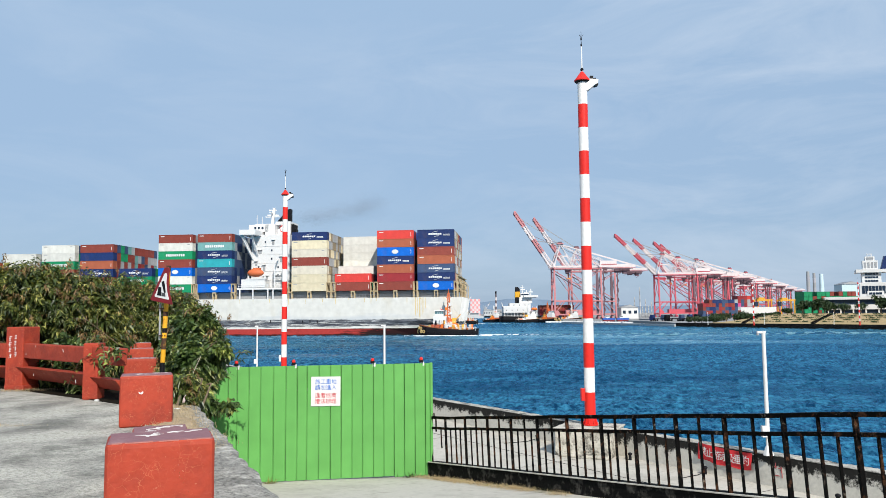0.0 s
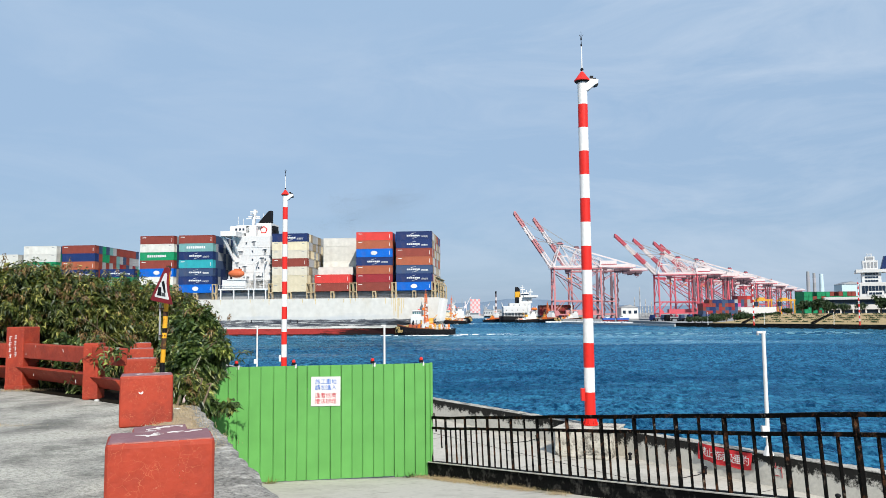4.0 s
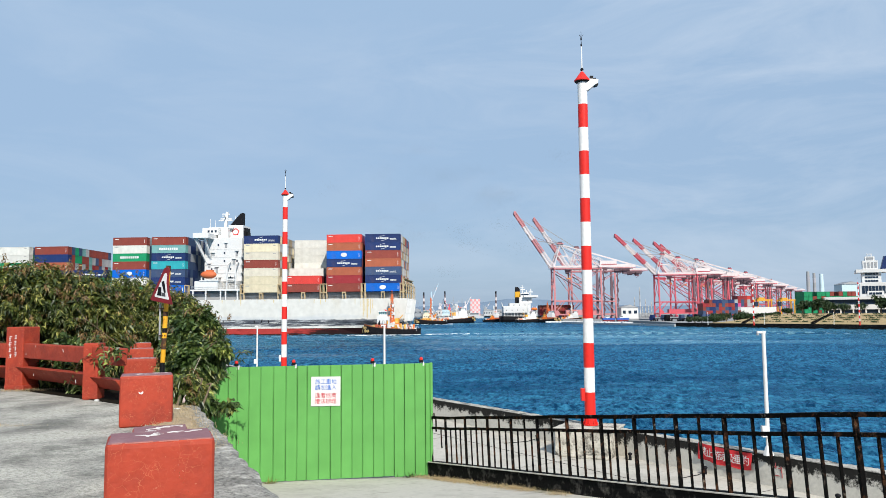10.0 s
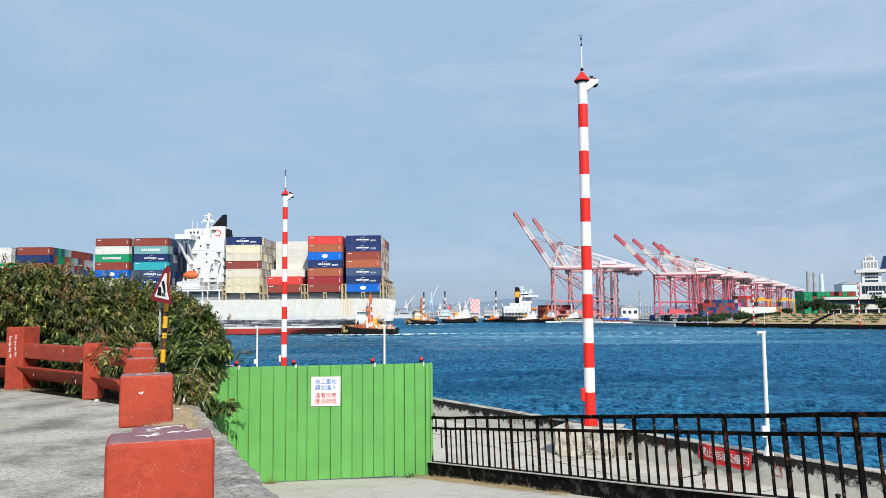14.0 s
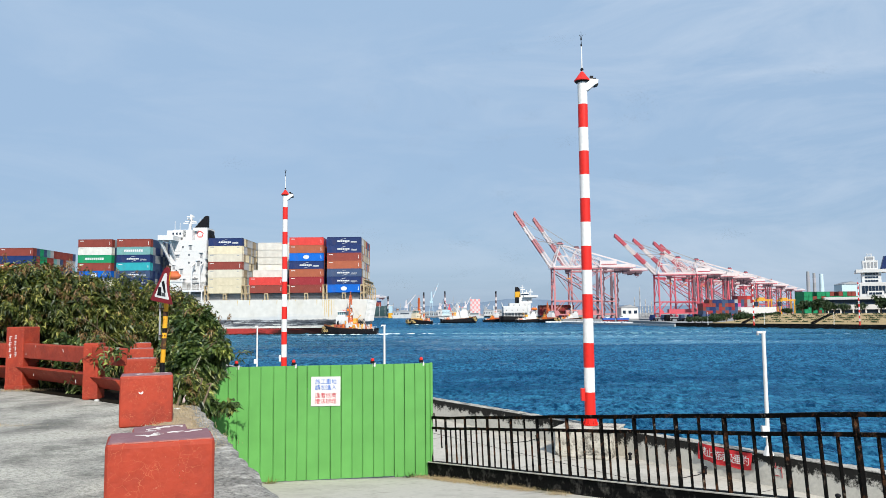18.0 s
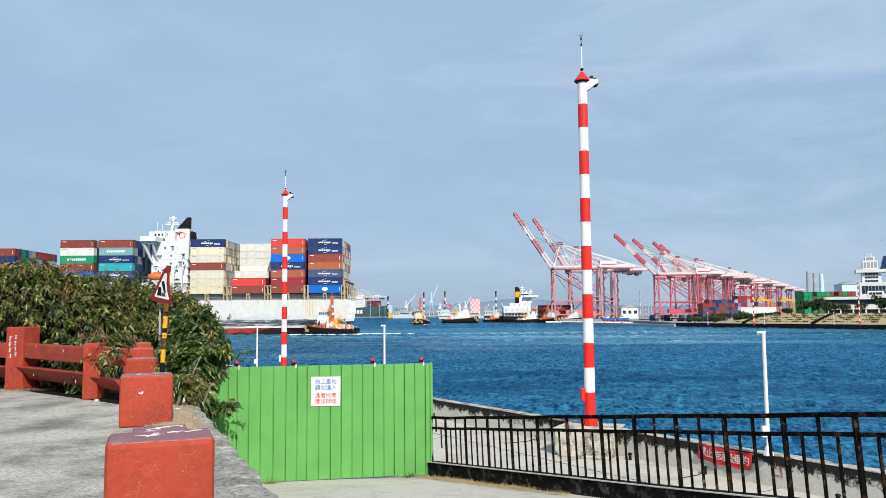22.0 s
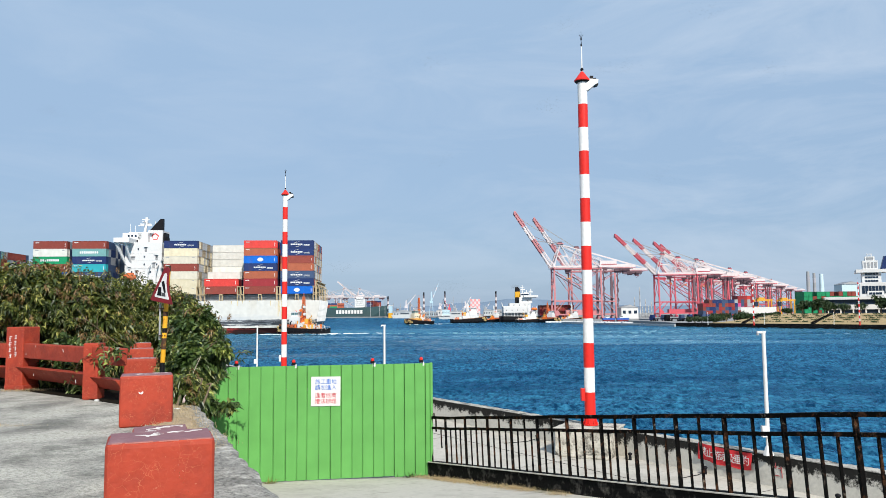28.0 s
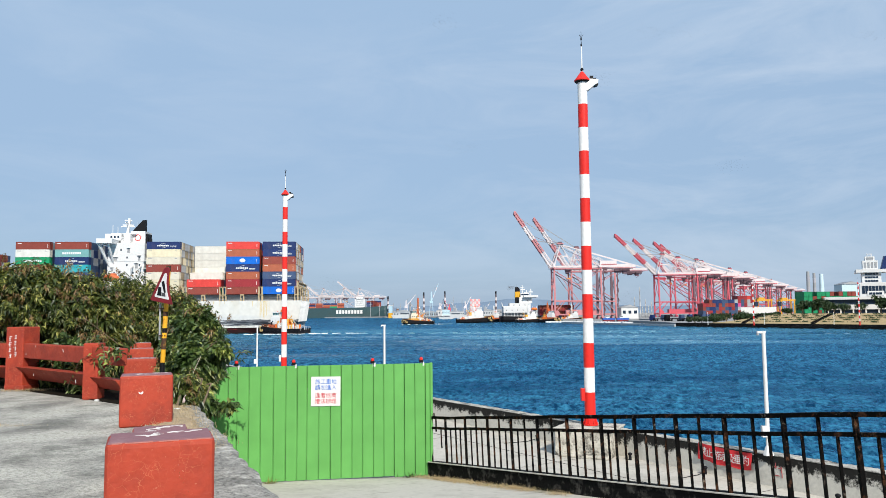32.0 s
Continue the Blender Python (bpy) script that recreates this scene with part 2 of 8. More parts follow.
def layered(m, mask, colour):
    """Lays one more colour over a surface where the mask socket is high."""
    n, l = m.node_tree.nodes, m.node_tree.links
    b = n["Principled BSDF"]
    mx = n.new("ShaderNodeMixRGB")
    mx.inputs["Color2"].default_value = (*colour, 1)
    l.new(b.inputs["Base Color"].links[0].from_socket, mx.inputs["Color1"])
    l.new(mask, mx.inputs["Fac"])
    l.new(mx.outputs["Color"], b.inputs["Base Color"])
    return m


def worn(m, scale, colour, edge, most):
    """Fine dark pitting over an old concrete face."""
    n, l = m.node_tree.nodes, m.node_tree.links
    co, tx, k = n.new("ShaderNodeTexCoord"), n.new("ShaderNodeTexNoise"), n.new("ShaderNodeMapRange")
    tx.inputs["Scale"].default_value, tx.inputs["Detail"].default_value, tx.inputs["Roughness"].default_value = scale, 9.0, 0.8
    l.new(co.outputs["Object"], tx.inputs["Vector"])
    k.inputs["From Min"].default_value, k.inputs["From Max"].default_value, k.inputs["To Max"].default_value = edge, edge + 0.12, most
    l.new(tx.outputs["Fac"], k.inputs["Value"])
    return layered(m, k.outputs["Result"], colour)


def crazed(m):
    """Pale hairline crazing and chipped flecks in old thick paint."""
    n, l = m.node_tree.nodes, m.node_tree.links
    co, warp, add = n.new("ShaderNodeTexCoord"), n.new("ShaderNodeTexNoise"), n.new("ShaderNodeMixRGB")
    warp.inputs["Scale"].default_value, warp.inputs["Detail"].default_value = 7.0, 5.0
    add.blend_type, add.inputs["Fac"].default_value = "ADD", 0.16
    l.new(co.outputs["Object"], warp.inputs["Vector"])
    l.new(co.outputs["Object"], add.inputs["Color1"])
    l.new(warp.outputs["Color"], add.inputs["Color2"])
    vo, k, where, kw, mul = n.new("ShaderNodeTexVoronoi"), n.new("ShaderNodeMapRange"), n.new("ShaderNodeTexNoise"), n.new("ShaderNodeMapRange"), n.new("ShaderNodeMath")
    vo.feature = "DISTANCE_TO_EDGE"
    vo.inputs["Scale"].default_value = 14.0
    l.new(add.outputs["Color"], vo.inputs["Vector"])
    k.inputs["From Min"].default_value, k.inputs["From Max"].default_value = 0.02, 0.004
    l.new(vo.outputs["Distance"], k.inputs["Value"])
    where.inputs["Scale"].default_value, where.inputs["Detail"].default_value = 4.5, 4.0
    l.new(co.outputs["Object"], where.inputs["Vector"])
    kw.inputs["From Min"].default_value, kw.inputs["From Max"].default_value, kw.inputs["To Max"].default_value = 0.42, 0.62, 0.34
    l.new(where.outputs["Fac"], kw.inputs["Value"])
    mul.operation = "MULTIPLY"
    l.new(k.outputs["Result"], mul.inputs[0])
    l.new(kw.outputs["Result"], mul.inputs[1])
    layered(m, mul.outputs[0], (0.66, 0.26, 0.13))
    fl, fk = n.new("ShaderNodeTexNoise"), n.new("ShaderNodeMapRange")
    fl.inputs["Scale"].default_value, fl.inputs["Detail"].default_value, fl.inputs["Roughness"].default_value = 26.0, 6.0, 0.7
    l.new(co.outputs["Object"], fl.inputs["Vector"])
    fk.inputs["From Min"].default_value, fk.inputs["From Max"].default_value, fk.inputs["To Max"].default_value = 0.67, 0.72, 0.7
    l.new(fl.outputs["Fac"], fk.inputs["Value"])
    return layered(m, fk.outputs["Result"], (0.6, 0.3, 0.2))


def parapet_material():
    """Old whitewashed concrete, black with mould in a ragged belt from the top down, with pale lichen in it."""
    m = shade("mouldy whitewashed concrete", (0.6, 0.575, 0.51), 0.9, 0, (0.3, 0.285, 0.25), 0.6, 1.2, 10, 0.5, 0.04, gloss=0.1)
    n, l = m.node_tree.nodes, m.node_tree.links
    co, g, sx, d = (n.new("ShaderNode" + x) for x in ("TexCoord", "NewGeometry", "SeparateXYZ", "MapRange"))
    l.new(g.outputs["Position"], sx.inputs["Vector"])
    d.inputs["From Min"].default_value, d.inputs["From Max"].default_value = -4.3, -3.35
    d.inputs["To Min"].default_value, d.inputs["To Max"].default_value = -0.46, 0.3
    l.new(sx.outputs["Z"], d.inputs["Value"])
    for size, detail, gain, lo, hi, most, colour in ((1.7, 12.0, 1.7, 0.0, 0.13, 0.97, (0.006, 0.006, 0.006)), (11.0, 8.0, 1.0, 0.1, 0.24, 0.5, (0.3, 0.29, 0.26))):
        tx, w, a, k = (n.new("ShaderNode" + x) for x in ("TexNoise", "Math", "Math", "MapRange"))
        tx.inputs["Scale"].default_value, tx.inputs["Detail"].default_value, tx.inputs["Roughness"].default_value = size, detail, 0.78
        l.new(co.outputs["Object"], tx.inputs["Vector"])
        w.operation = "MULTIPLY_ADD"
        w.inputs[1].default_value, w.inputs[2].default_value = gain, -0.5 * gain
        l.new(tx.outputs["Fac"], w.inputs[0])
        if size < 5:
            l.new(w.outputs[0], a.inputs[0])
            l.new(d.outputs["Result"], a.inputs[1])
        else:
            l.new(w.outputs[0], a.inputs[0])
            a.inputs[1].default_value = 0.0
        k.inputs["From Min"].default_value, k.inputs["From Max"].default_value, k.inputs["To Max"].default_value = lo, hi, most
        l.new(a.outputs[0], k.inputs["Value"])
        layered(m, k.outputs["Result"], colour)
    return m


M = {}
M["parapet"] = parapet_material()
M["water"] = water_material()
M["concrete"] = worn(shade("weathered concrete", (0.56, 0.54, 0.475), 0.95, 0, (0.2, 0.195, 0.175), 0.85, 0.8, 60, 0.9, 0.04, edge=0.44, gloss=0.2), 22.0, (0.09, 0.088, 0.08), 0.47, 0.6)
worn(M["concrete"], 1.0, (0.085, 0.088, 0.076), 0.505, 0.6)
M["concrete_pale"] = worn(shade("pale trodden concrete", (0.54, 0.51, 0.45), 0.9, 0, (0.26, 0.24, 0.2), 0.6, 0.8, 20, 0.35, 0.04, edge=0.5), 5.0, (0.2, 0.18, 0.15), 0.52, 0.55)
M["coping"] = worn(worn(shade("weathered coping", (0.5, 0.48, 0.43), 0.9, 0, (0.2, 0.19, 0.17), 0.7, 1.0, 14, 0.6, 0.05, edge=0.45), 2.2, (0.012, 0.012, 0.012), 0.49, 0.9), 9.0, (0.04, 0.04, 0.038), 0.56, 0.7)
M["concrete_black"] = shade("near-black concrete", (0.007, 0.007, 0.007), 0.9, 0, (0.26, 0.24, 0.21), 0.55, 4.5, 20, 0.8, 0.05, gloss=0.1, edge=0.53)
M["rough_stone"] = worn(shade("rough old concrete", (0.36, 0.345, 0.31), 0.92, 0, (0.13, 0.125, 0.115), 0.8, 1.3, 40, 1.0, 0.05, edge=0.45), 24.0, (0.05, 0.048, 0.043), 0.48, 0.9)
M["rough_stone"] = worn(worn(M["rough_stone"], 3.2, (0.6, 0.58, 0.52), 0.52, 0.8), 40.0, (0.04, 0.038, 0.035), 0.55, 0.8)
M["red_paint"] = crazed(shade("red-painted concrete", (0.38, 0.05, 0.024), 0.6, 0, (0.23, 0.033, 0.021), 0.75, 2.2, 14, 0.35, 0.05, edge=0.42))
M["red_faded_sheen"] = shade("faded red paint with painted sky sheen", (0.25, 0.125, 0.14), 0.75, 0, (0.4, 0.27, 0.27), 0.6, 6, 22, 0.3, 0.05, gloss=0.3)
M["rubbed"] = shade("rubbed pink undercoat", (0.44, 0.17, 0.14), 0.8, 0, (0.38, 0.08, 0.05), 0.7, 9, 30, 0.2)
M["chipped"] = shade("bare chipped plaster", (0.7, 0.67, 0.64), 0.8, 0, (0.27, 0.12, 0.12), 0.9, 14, 40, 0.3)
M["green_paint"] = shade("green-painted steel", (0.115, 0.35, 0.085), 0.45, 0, (0.1, 0.31, 0.075), 0.22, 0.35, 2.0, 0.02, 0.025, stretch=(1, 1, 0.4))
M["mast_red"] = shade("signal-red paint", (0.68, 0.025, 0.018), 0.4, 0, (0.4, 0.02, 0.02), 0.2, 1.2, 6, 0.04)
M["mast_white"] = shade("white enamel", (0.74, 0.74, 0.73), 0.4, 0, (0.45, 0.42, 0.38), 0.2, 1.2, 6, 0.04)
M["white"] = shade("white paint", (0.67, 0.67, 0.66), 0.5, 0, (0.5, 0.47, 0.42), 0.25, 0.8, 5, 0.04)
M["black_iron"] = shade("rusting black iron", (0.003, 0.003, 0.003), 0.7, 0.0, (0.15, 0.065, 0.035), 0.85, 7, 30, 0.5, 0.1, edge=0.56, gloss=0.05)
M["black_iron"] = worn(worn(M["black_iron"], 9.0, (0.3, 0.25, 0.2), 0.58, 0.75), 3.0, (0.16, 0.07, 0.03), 0.55, 0.5)
M["whitewash"] = worn(shade("stained whitewashed plaster", (0.56, 0.53, 0.46), 0.9, 0, (0.24, 0.215, 0.17), 0.8, 2.2, 12, 0.9, 0.04, edge=0.46), 2.4, (0.03, 0.03, 0.027), 0.49, 0.92)
M["rust"] = shade("rusty steel", (0.2, 0.07, 0.03), 0.85, 0, (0.05, 0.02, 0.012), 0.7, 3, 20, 0.4)
M["black"] = shade("black rubber and paint", (0.005, 0.005, 0.007), 0.6, 0, (0.03, 0.028, 0.025), 0.25, 1.5, 10, 0.1, gloss=0.2)
M["glass_dark"] = shade("dark window glass", (0.02, 0.035, 0.06), 0.12, 0, (0.02, 0.02, 0.03), 0.1, 1, 5, 0)
M["boot_red"] = shade("red antifouling", (0.33, 0.035, 0.035), 0.6, 0, (0.03, 0.008, 0.008), 0.9, 0.14, 1.2, 0.05, 0, edge=0.45, stretch=(0.5, 1, 1.5))
M["tan"] = shade("rust-streaked lashing steel", (0.44, 0.34, 0.2), 0.75, 0, (0.16, 0.07, 0.03), 0.6, 0.8, 6, 0.1)
M["orange"] = shade("orange enamel", (0.75, 0.17, 0.025), 0.45, 0, (0.4, 0.1, 0.03), 0.3, 1.0, 6, 0.05)
M["deck_grey"] = shade("grey deck paint", (0.3, 0.31, 0.32), 0.7, 0, (0.18, 0.12, 0.08), 0.4, 0.6, 6, 0.05)
# Crane red with the air's haze mixed into the colour.
M["crane_pink"] = shade("crane red paled by painted haze", (0.5, 0.2, 0.21), 0.6, 0, (0.4, 0.15, 0.16), 0.4, 0.1, 1, 0.0)
M["crane_dark"] = shade("dark crane machinery", (0.15, 0.09, 0.11), 0.6, 0, (0.2, 0.1, 0.1), 0.4, 0.3, 2, 0.0)
M["crane_red"] = shade("crane red", (0.53, 0.09, 0.12), 0.5, 0, (0.36, 0.06, 0.08), 0.3, 0.1, 1, 0.0)
M["crane_white"] = shade("crane white", (0.64, 0.58, 0.58), 0.5, 0, (0.6, 0.45, 0.42), 0.3, 0.1, 1, 0.0)
M["bark"] = shade("grey-brown bark", (0.16, 0.12, 0.08), 0.9, 0, (0.05, 0.04, 0.03), 0.6, 6, 30, 0.6)
M["pale_bark"] = shade("pale grey bark", (0.36, 0.31, 0.25), 0.9, 0, (0.16, 0.12, 0.08), 0.5, 8, 30, 0.4)
M["bag_film"] = shade("pinkish-white plastic film", (0.5, 0.4, 0.38), 0.4, 0, (0.5, 0.4, 0.38), 0.4, 12, 40, 0.3)
# The end tones paint shaded gaps and sunlit leaves into the shrub colour.
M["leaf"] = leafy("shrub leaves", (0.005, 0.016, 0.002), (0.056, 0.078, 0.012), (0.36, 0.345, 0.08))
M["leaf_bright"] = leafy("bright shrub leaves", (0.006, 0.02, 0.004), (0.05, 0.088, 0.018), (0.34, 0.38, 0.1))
M["leaf_young"] = leafy("young leaves", (0.03, 0.065, 0.01), (0.1, 0.14, 0.022), (0.36, 0.37, 0.085))
M["leaf_far"] = leafy("far foliage", (0.016, 0.04, 0.012), (0.03, 0.06, 0.016), (0.06, 0.075, 0.025))
M["straw"] = leafy("dry grass", (0.26, 0.18, 0.09), (0.5, 0.38, 0.21), (0.34, 0.27, 0.13))
M["bank"] = shade("dry grass bank", (0.4, 0.3, 0.16), 0.95, 0, (0.2, 0.17, 0.08), 0.7, 0.08, 0.8, 0.2, 0)
M["earth"] = shade("dock yard paving", (0.27, 0.27, 0.27), 0.9, 0, (0.15, 0.15, 0.14), 0.5, 0.02, 0.5, 0.0, 0)
M["blue_ink"] = shade("blue sign paint", (0.02, 0.16, 0.6), 0.5, 0, bump=0)
M["red_ink"] = shade("red sign paint", (0.6, 0.03, 0.05), 0.5, 0, bump=0)
M["yellow"] = shade("yellow enamel", (0.72, 0.36, 0.02), 0.5, 0, (0.2, 0.07, 0.02), 0.85, 9, 14, 0.2, edge=0.5)
M["faded_ink"] = shade("faded red wall paint", (0.4, 0.1, 0.1), 0.8, 0, (0.45, 0.38, 0.35), 0.7, 14, 30, 0)
M["old_band"] = shade("browned black band", (0.06, 0.03, 0.018), 0.7, 0, (0.5, 0.25, 0.03), 0.7, 9, 20, 0.3, edge=0.56)
M["banner_red"] = shade("red banner cloth", (0.55, 0.03, 0.035), 0.7, 0, (0.4, 0.05, 0.05), 0.4, 2.5, 15, 0.2)
M["galvanised"] = shade("galvanised steel", (0.38, 0.39, 0.4), 0.5, 0.6, (0.2, 0.18, 0.16), 0.4, 3, 15, 0.1)
M["sign_red"] = shade("weathered dark red sign paint", (0.2, 0.012, 0.018), 0.5, 0, (0.05, 0.01, 0.012), 0.5, 4, 14, 0.1)
M["symbol_grey"] = shade("faded black sign paint", (0.07, 0.075, 0.08), 0.5, 0, bump=0)
M["crane_blue"] = shade("pale blue crane paint", (0.42, 0.58, 0.66), 0.55, 0, bump=0)
M["green_hull"] = shade("dark green hull paint", (0.03, 0.07, 0.078), 0.55, 0, (0.05, 0.06, 0.05), 0.4, 0.03, 0.3, 0)
M["hills"] = shade("far hills with painted haze", (0.15, 0.21, 0.29), 1.0, 0, (0.13, 0.19, 0.26), 0.5, 0.004, 0.02, 0, 0)
M["pale_wall"] = shade("pale rendered wall", (0.5, 0.51, 0.51), 0.8, 0, (0.36, 0.37, 0.37), 0.4, 0.15, 1, 0)
M["rope_tan"] = shade("weathered yellow rope", (0.5, 0.36, 0.15), 0.9, 0, (0.12, 0.08, 0.04), 0.7, 2.5, 9, 0.4, 0.25, edge=0.5)
M["mast_orange"] = shade("red-orange mast paint", (0.6, 0.14, 0.05), 0.5, 0, (0.4, 0.1, 0.04), 0.4, 1.0, 6, 0.05)
M["gold"] = shade("golden yellow enamel", (0.72, 0.36, 0.05), 0.5, 0, (0.5, 0.18, 0.04), 0.4, 1.2, 6, 0.05, 0.2)
M["cream"] = shade("cream ship paint", (0.68, 0.6, 0.45), 0.5, 0, (0.45, 0.3, 0.16), 0.4, 1.0, 6, 0.05, 0.1)
M["rust_red"] = shade("rust-red deck paint", (0.42, 0.1, 0.05), 0.7, 0, (0.2, 0.06, 0.03), 0.5, 0.8, 5, 0.1, 0.15)
M["glass_teal"] = shade("wheelhouse glass", (0.1, 0.2, 0.22), 0.12, 0, (0.05, 0.09, 0.1), 0.3, 1, 5, 0, gloss=0.5)
M["foam_thin"] = shade("thin spent foam", (0.13, 0.29, 0.37), 0.5, 0, (0.07, 0.2, 0.28), 0.7, 0.4, 3, 0.3)
M["foam"] = shade("sea foam", (0.75, 0.79, 0.8), 0.8, 0, (0.5, 0.6, 0.65), 0.5, 1.0, 5, 0.3)
M["blue_hull"] = shade("blue hull paint", (0.03, 0.1, 0.4), 0.5, 0, bump=0)
# Brown soil, its base darkened to stand in for shade.
M["shaded_soil"] = shade("soil with painted shade", (0.012, 0.01, 0.007), 0.95, 0, (0.07, 0.05, 0.03), 0.5, 3.0, 20, 0.8, 0, gloss=0.05)
M["straw_mat"] = worn(shade("matted straw", (0.42, 0.335, 0.22), 0.95, 0, (0.2, 0.15, 0.08), 0.7, 4.0, 40, 1.0, 0, edge=0.5), 20.0, (0.14, 0.1, 0.05), 0.52, 0.7)
M["soil"] = shade("dry soil", (0.2, 0.15, 0.09), 0.95, 0, (0.09, 0.065, 0.04), 0.7, 1.2, 12, 0.6, 0)


# ---- building tools ----
class Geo:
    """Gathers boxes, beams, tubes and prisms into one mesh."""

    def __init__(self):
        self.v, self.f = [], []

    def add(self, vs, fs):
        k = len(self.v)
        self.v += [tuple(p) for p in vs]
        self.f += [tuple(i + k for i in q) for q in fs]
        return self

    def box(self, x, y, z, sx, sy, sz, rz=0.0):
        """A box with its centre at x, y and its foot at z."""
        c, s = math.cos(radians(rz)), math.sin(radians(rz))
        vs = [(x + a * sx * c / 2 - b * sy * s / 2, y + a * sx * s / 2 + b * sy * c / 2, z + h * sz) for h in (0, 1) for a, b in ((-1, -1), (1, -1), (1, 1), (-1, 1))]
        return self.add(vs, [(3, 2, 1, 0), (4, 5, 6, 7), (0, 1, 5, 4), (1, 2, 6, 5), (2, 3, 7, 6), (3, 0, 4, 7)])

    def beam(self, p, q, w, h=None):
        """A square bar from p to q."""
        p, q, h = Vector(p), Vector(q), h or w
        d = (q - p).normalized()
        up = Vector((0, 0, 1)) if abs(d.z) < 0.95 else Vector((0, 1, 0))
        a = d.cross(up).normalized()
        u = a.cross(d)
        vs = [e + a * i * w / 2 + u * j * h / 2 for e in (p, q) for i, j in ((-1, -1), (1, -1), (1, 1), (-1, 1))]
        return self.add(vs, [(0, 1, 2, 3), (7, 6, 5, 4), (4, 5, 1, 0), (5, 6, 2, 1), (6, 7, 3, 2), (7, 4, 0, 3)])

    def tube(self, p, q, r, r2=None, n=10):
        p, q = Vector(p), Vector(q)
        r2 = r if r2 is None else r2
        d = (q - p).normalized()
        a = d.orthogonal().normalized()
        u = d.cross(a)
        vs = [e + (a * math.cos(2 * math.pi * i / n) + u * math.sin(2 * math.pi * i / n)) * max(k, 0.001) for e, k in ((p, r), (q, r2)) for i in range(n)]
        fs = [(i, (i + 1) % n, n + (i + 1) % n, n + i) for i in range(n)]
        return self.add(vs, fs + [tuple(range(n))[::-1], tuple(range(n, 2 * n))])

    def prism(self, poly, z0, z1):
        """A plate of outline poly (counter-clockwise) from z0 up to z1; each may be a function of x, y."""
        lo = z0 if callable(z0) else (lambda x, y: z0)
        hi = z1 if callable(z1) else (lambda x, y: z1)
        n = len(poly)
        vs = [(x, y, lo(x, y)) for x, y in poly] + [(x, y, hi(x, y)) for x, y in poly]
        return self.add(vs, [tuple(range(n))[::-1], tuple(range(n, 2 * n))] + [(i, (i + 1) % n, n + (i + 1) % n, n + i) for i in range(n)])

    def slab(self, poly, y0, y1):
        """An outline in x, z (counter-clockwise seen from -y), from y0 to y1."""
        n = len(poly)
        vs = [(x, y0, z) for x, z in poly] + [(x, y1, z) for x, z in poly]
        return self.add(vs, [tuple(range(n)), tuple(range(n, 2 * n))[::-1]] + [((i + 1) % n, i, n + i, n + (i + 1) % n) for i in range(n)])

    def loft(self, rings, closed=True, caps=True):
        n = len(rings[0])
        vs = [p for r in rings for p in r]
        fs = []
        for k in range(len(rings) - 1):
            for i in range(n if closed else n - 1):
                j = (i + 1) % n
                fs.append((k * n + i, k * n + j, (k + 1) * n + j, (k + 1) * n + i))
        if caps:
            fs += [tuple(range(n))[::-1], tuple(range((len(rings) - 1) * n, len(rings) * n))]
        return self.add(vs, fs)

    def hoop(self, c, axis, big, small, n=14, m=6):
        """A tyre: a ring of radius big round the axis through c."""
        c, axis = Vector(c), Vector(axis).normalized()
        a = axis.orthogonal().normalized()
        u = axis.cross(a)
        k = len(self.v)
        for i in range(n):
            d = a * math.cos(2 * math.pi * i / n) + u * math.sin(2 * math.pi * i / n)
            for j in range(m):
                t = 2 * math.pi * j / m
                self.v.append(tuple(c + d * (big + small * math.cos(t)) + axis * small * math.sin(t)))
        for i in range(n):
            for j in range(m):
                self.f.append((k + i * m + j, k + ((i + 1) % n) * m + j, k + ((i + 1) % n) * m + (j + 1) % m, k + i * m + (j + 1) % m))
        return self

    def ball(self, x, y, z, rx, ry, rz, n=10, m=6):
        rings = []
        for k in range(m + 1):
            t = math.pi * k / m
            rings.append([(x + rx * math.sin(t) * math.cos(2 * math.pi * i / n), y + ry * math.sin(t) * math.sin(2 * math.pi * i / n), z - rz * math.cos(t)) for i in range(n)])
        return self.loft(rings, True, False)

    def mesh(self, name, material, bevel=0.0, smooth=False, seg=2):
        me = bpy.data.meshes.new(name)
        me.from_pydata(self.v, [], self.f)
        if bevel:
            bm = bmesh.new()
            bm.from_mesh(me)
            bmesh.ops.remove_doubles(bm, verts=bm.verts, dist=1e-5)
            bmesh.ops.recalc_face_normals(bm, faces=bm.faces)
            bmesh.ops.bevel(bm, geom=bm.edges[:], offset=bevel, segments=seg, affect="EDGES", profile=0.6)
            bm.to_mesh(me)
            bm.free()
        if material:
            me.materials.append(material)
        if smooth:
            me.polygons.foreach_set("use_smooth", [True] * len(me.polygons))
        return me


def part(name, geo, material, parent=None, label="", bevel=0.0, smooth=False, at=None, seg=2):
    """One mesh under a thing or a part (or a thing by itself, with no parent)."""
    ob = new(name, geo.mesh(name, material, bevel, smooth, seg) if isinstance(geo, Geo) else geo)
    if parent is not None:
        ob.parent = parent
    if at is not None:
        ob.matrix_basis = at
    if label:
        ob["label"] = label
    return ob


def thing(name, label, category, at=None, group="", kind=""):
    ob = new(name)
    ob.empty_display_size = 0.2
    if at is not None:
        ob.matrix_basis = at
    return tagged(ob, label, category, group, kind)


def bar(name, p, q, w, material, parent, h=None):
    """One straight bar as a part of its own."""
    return part(name, Geo().beam(p, q, w, h), material, parent)


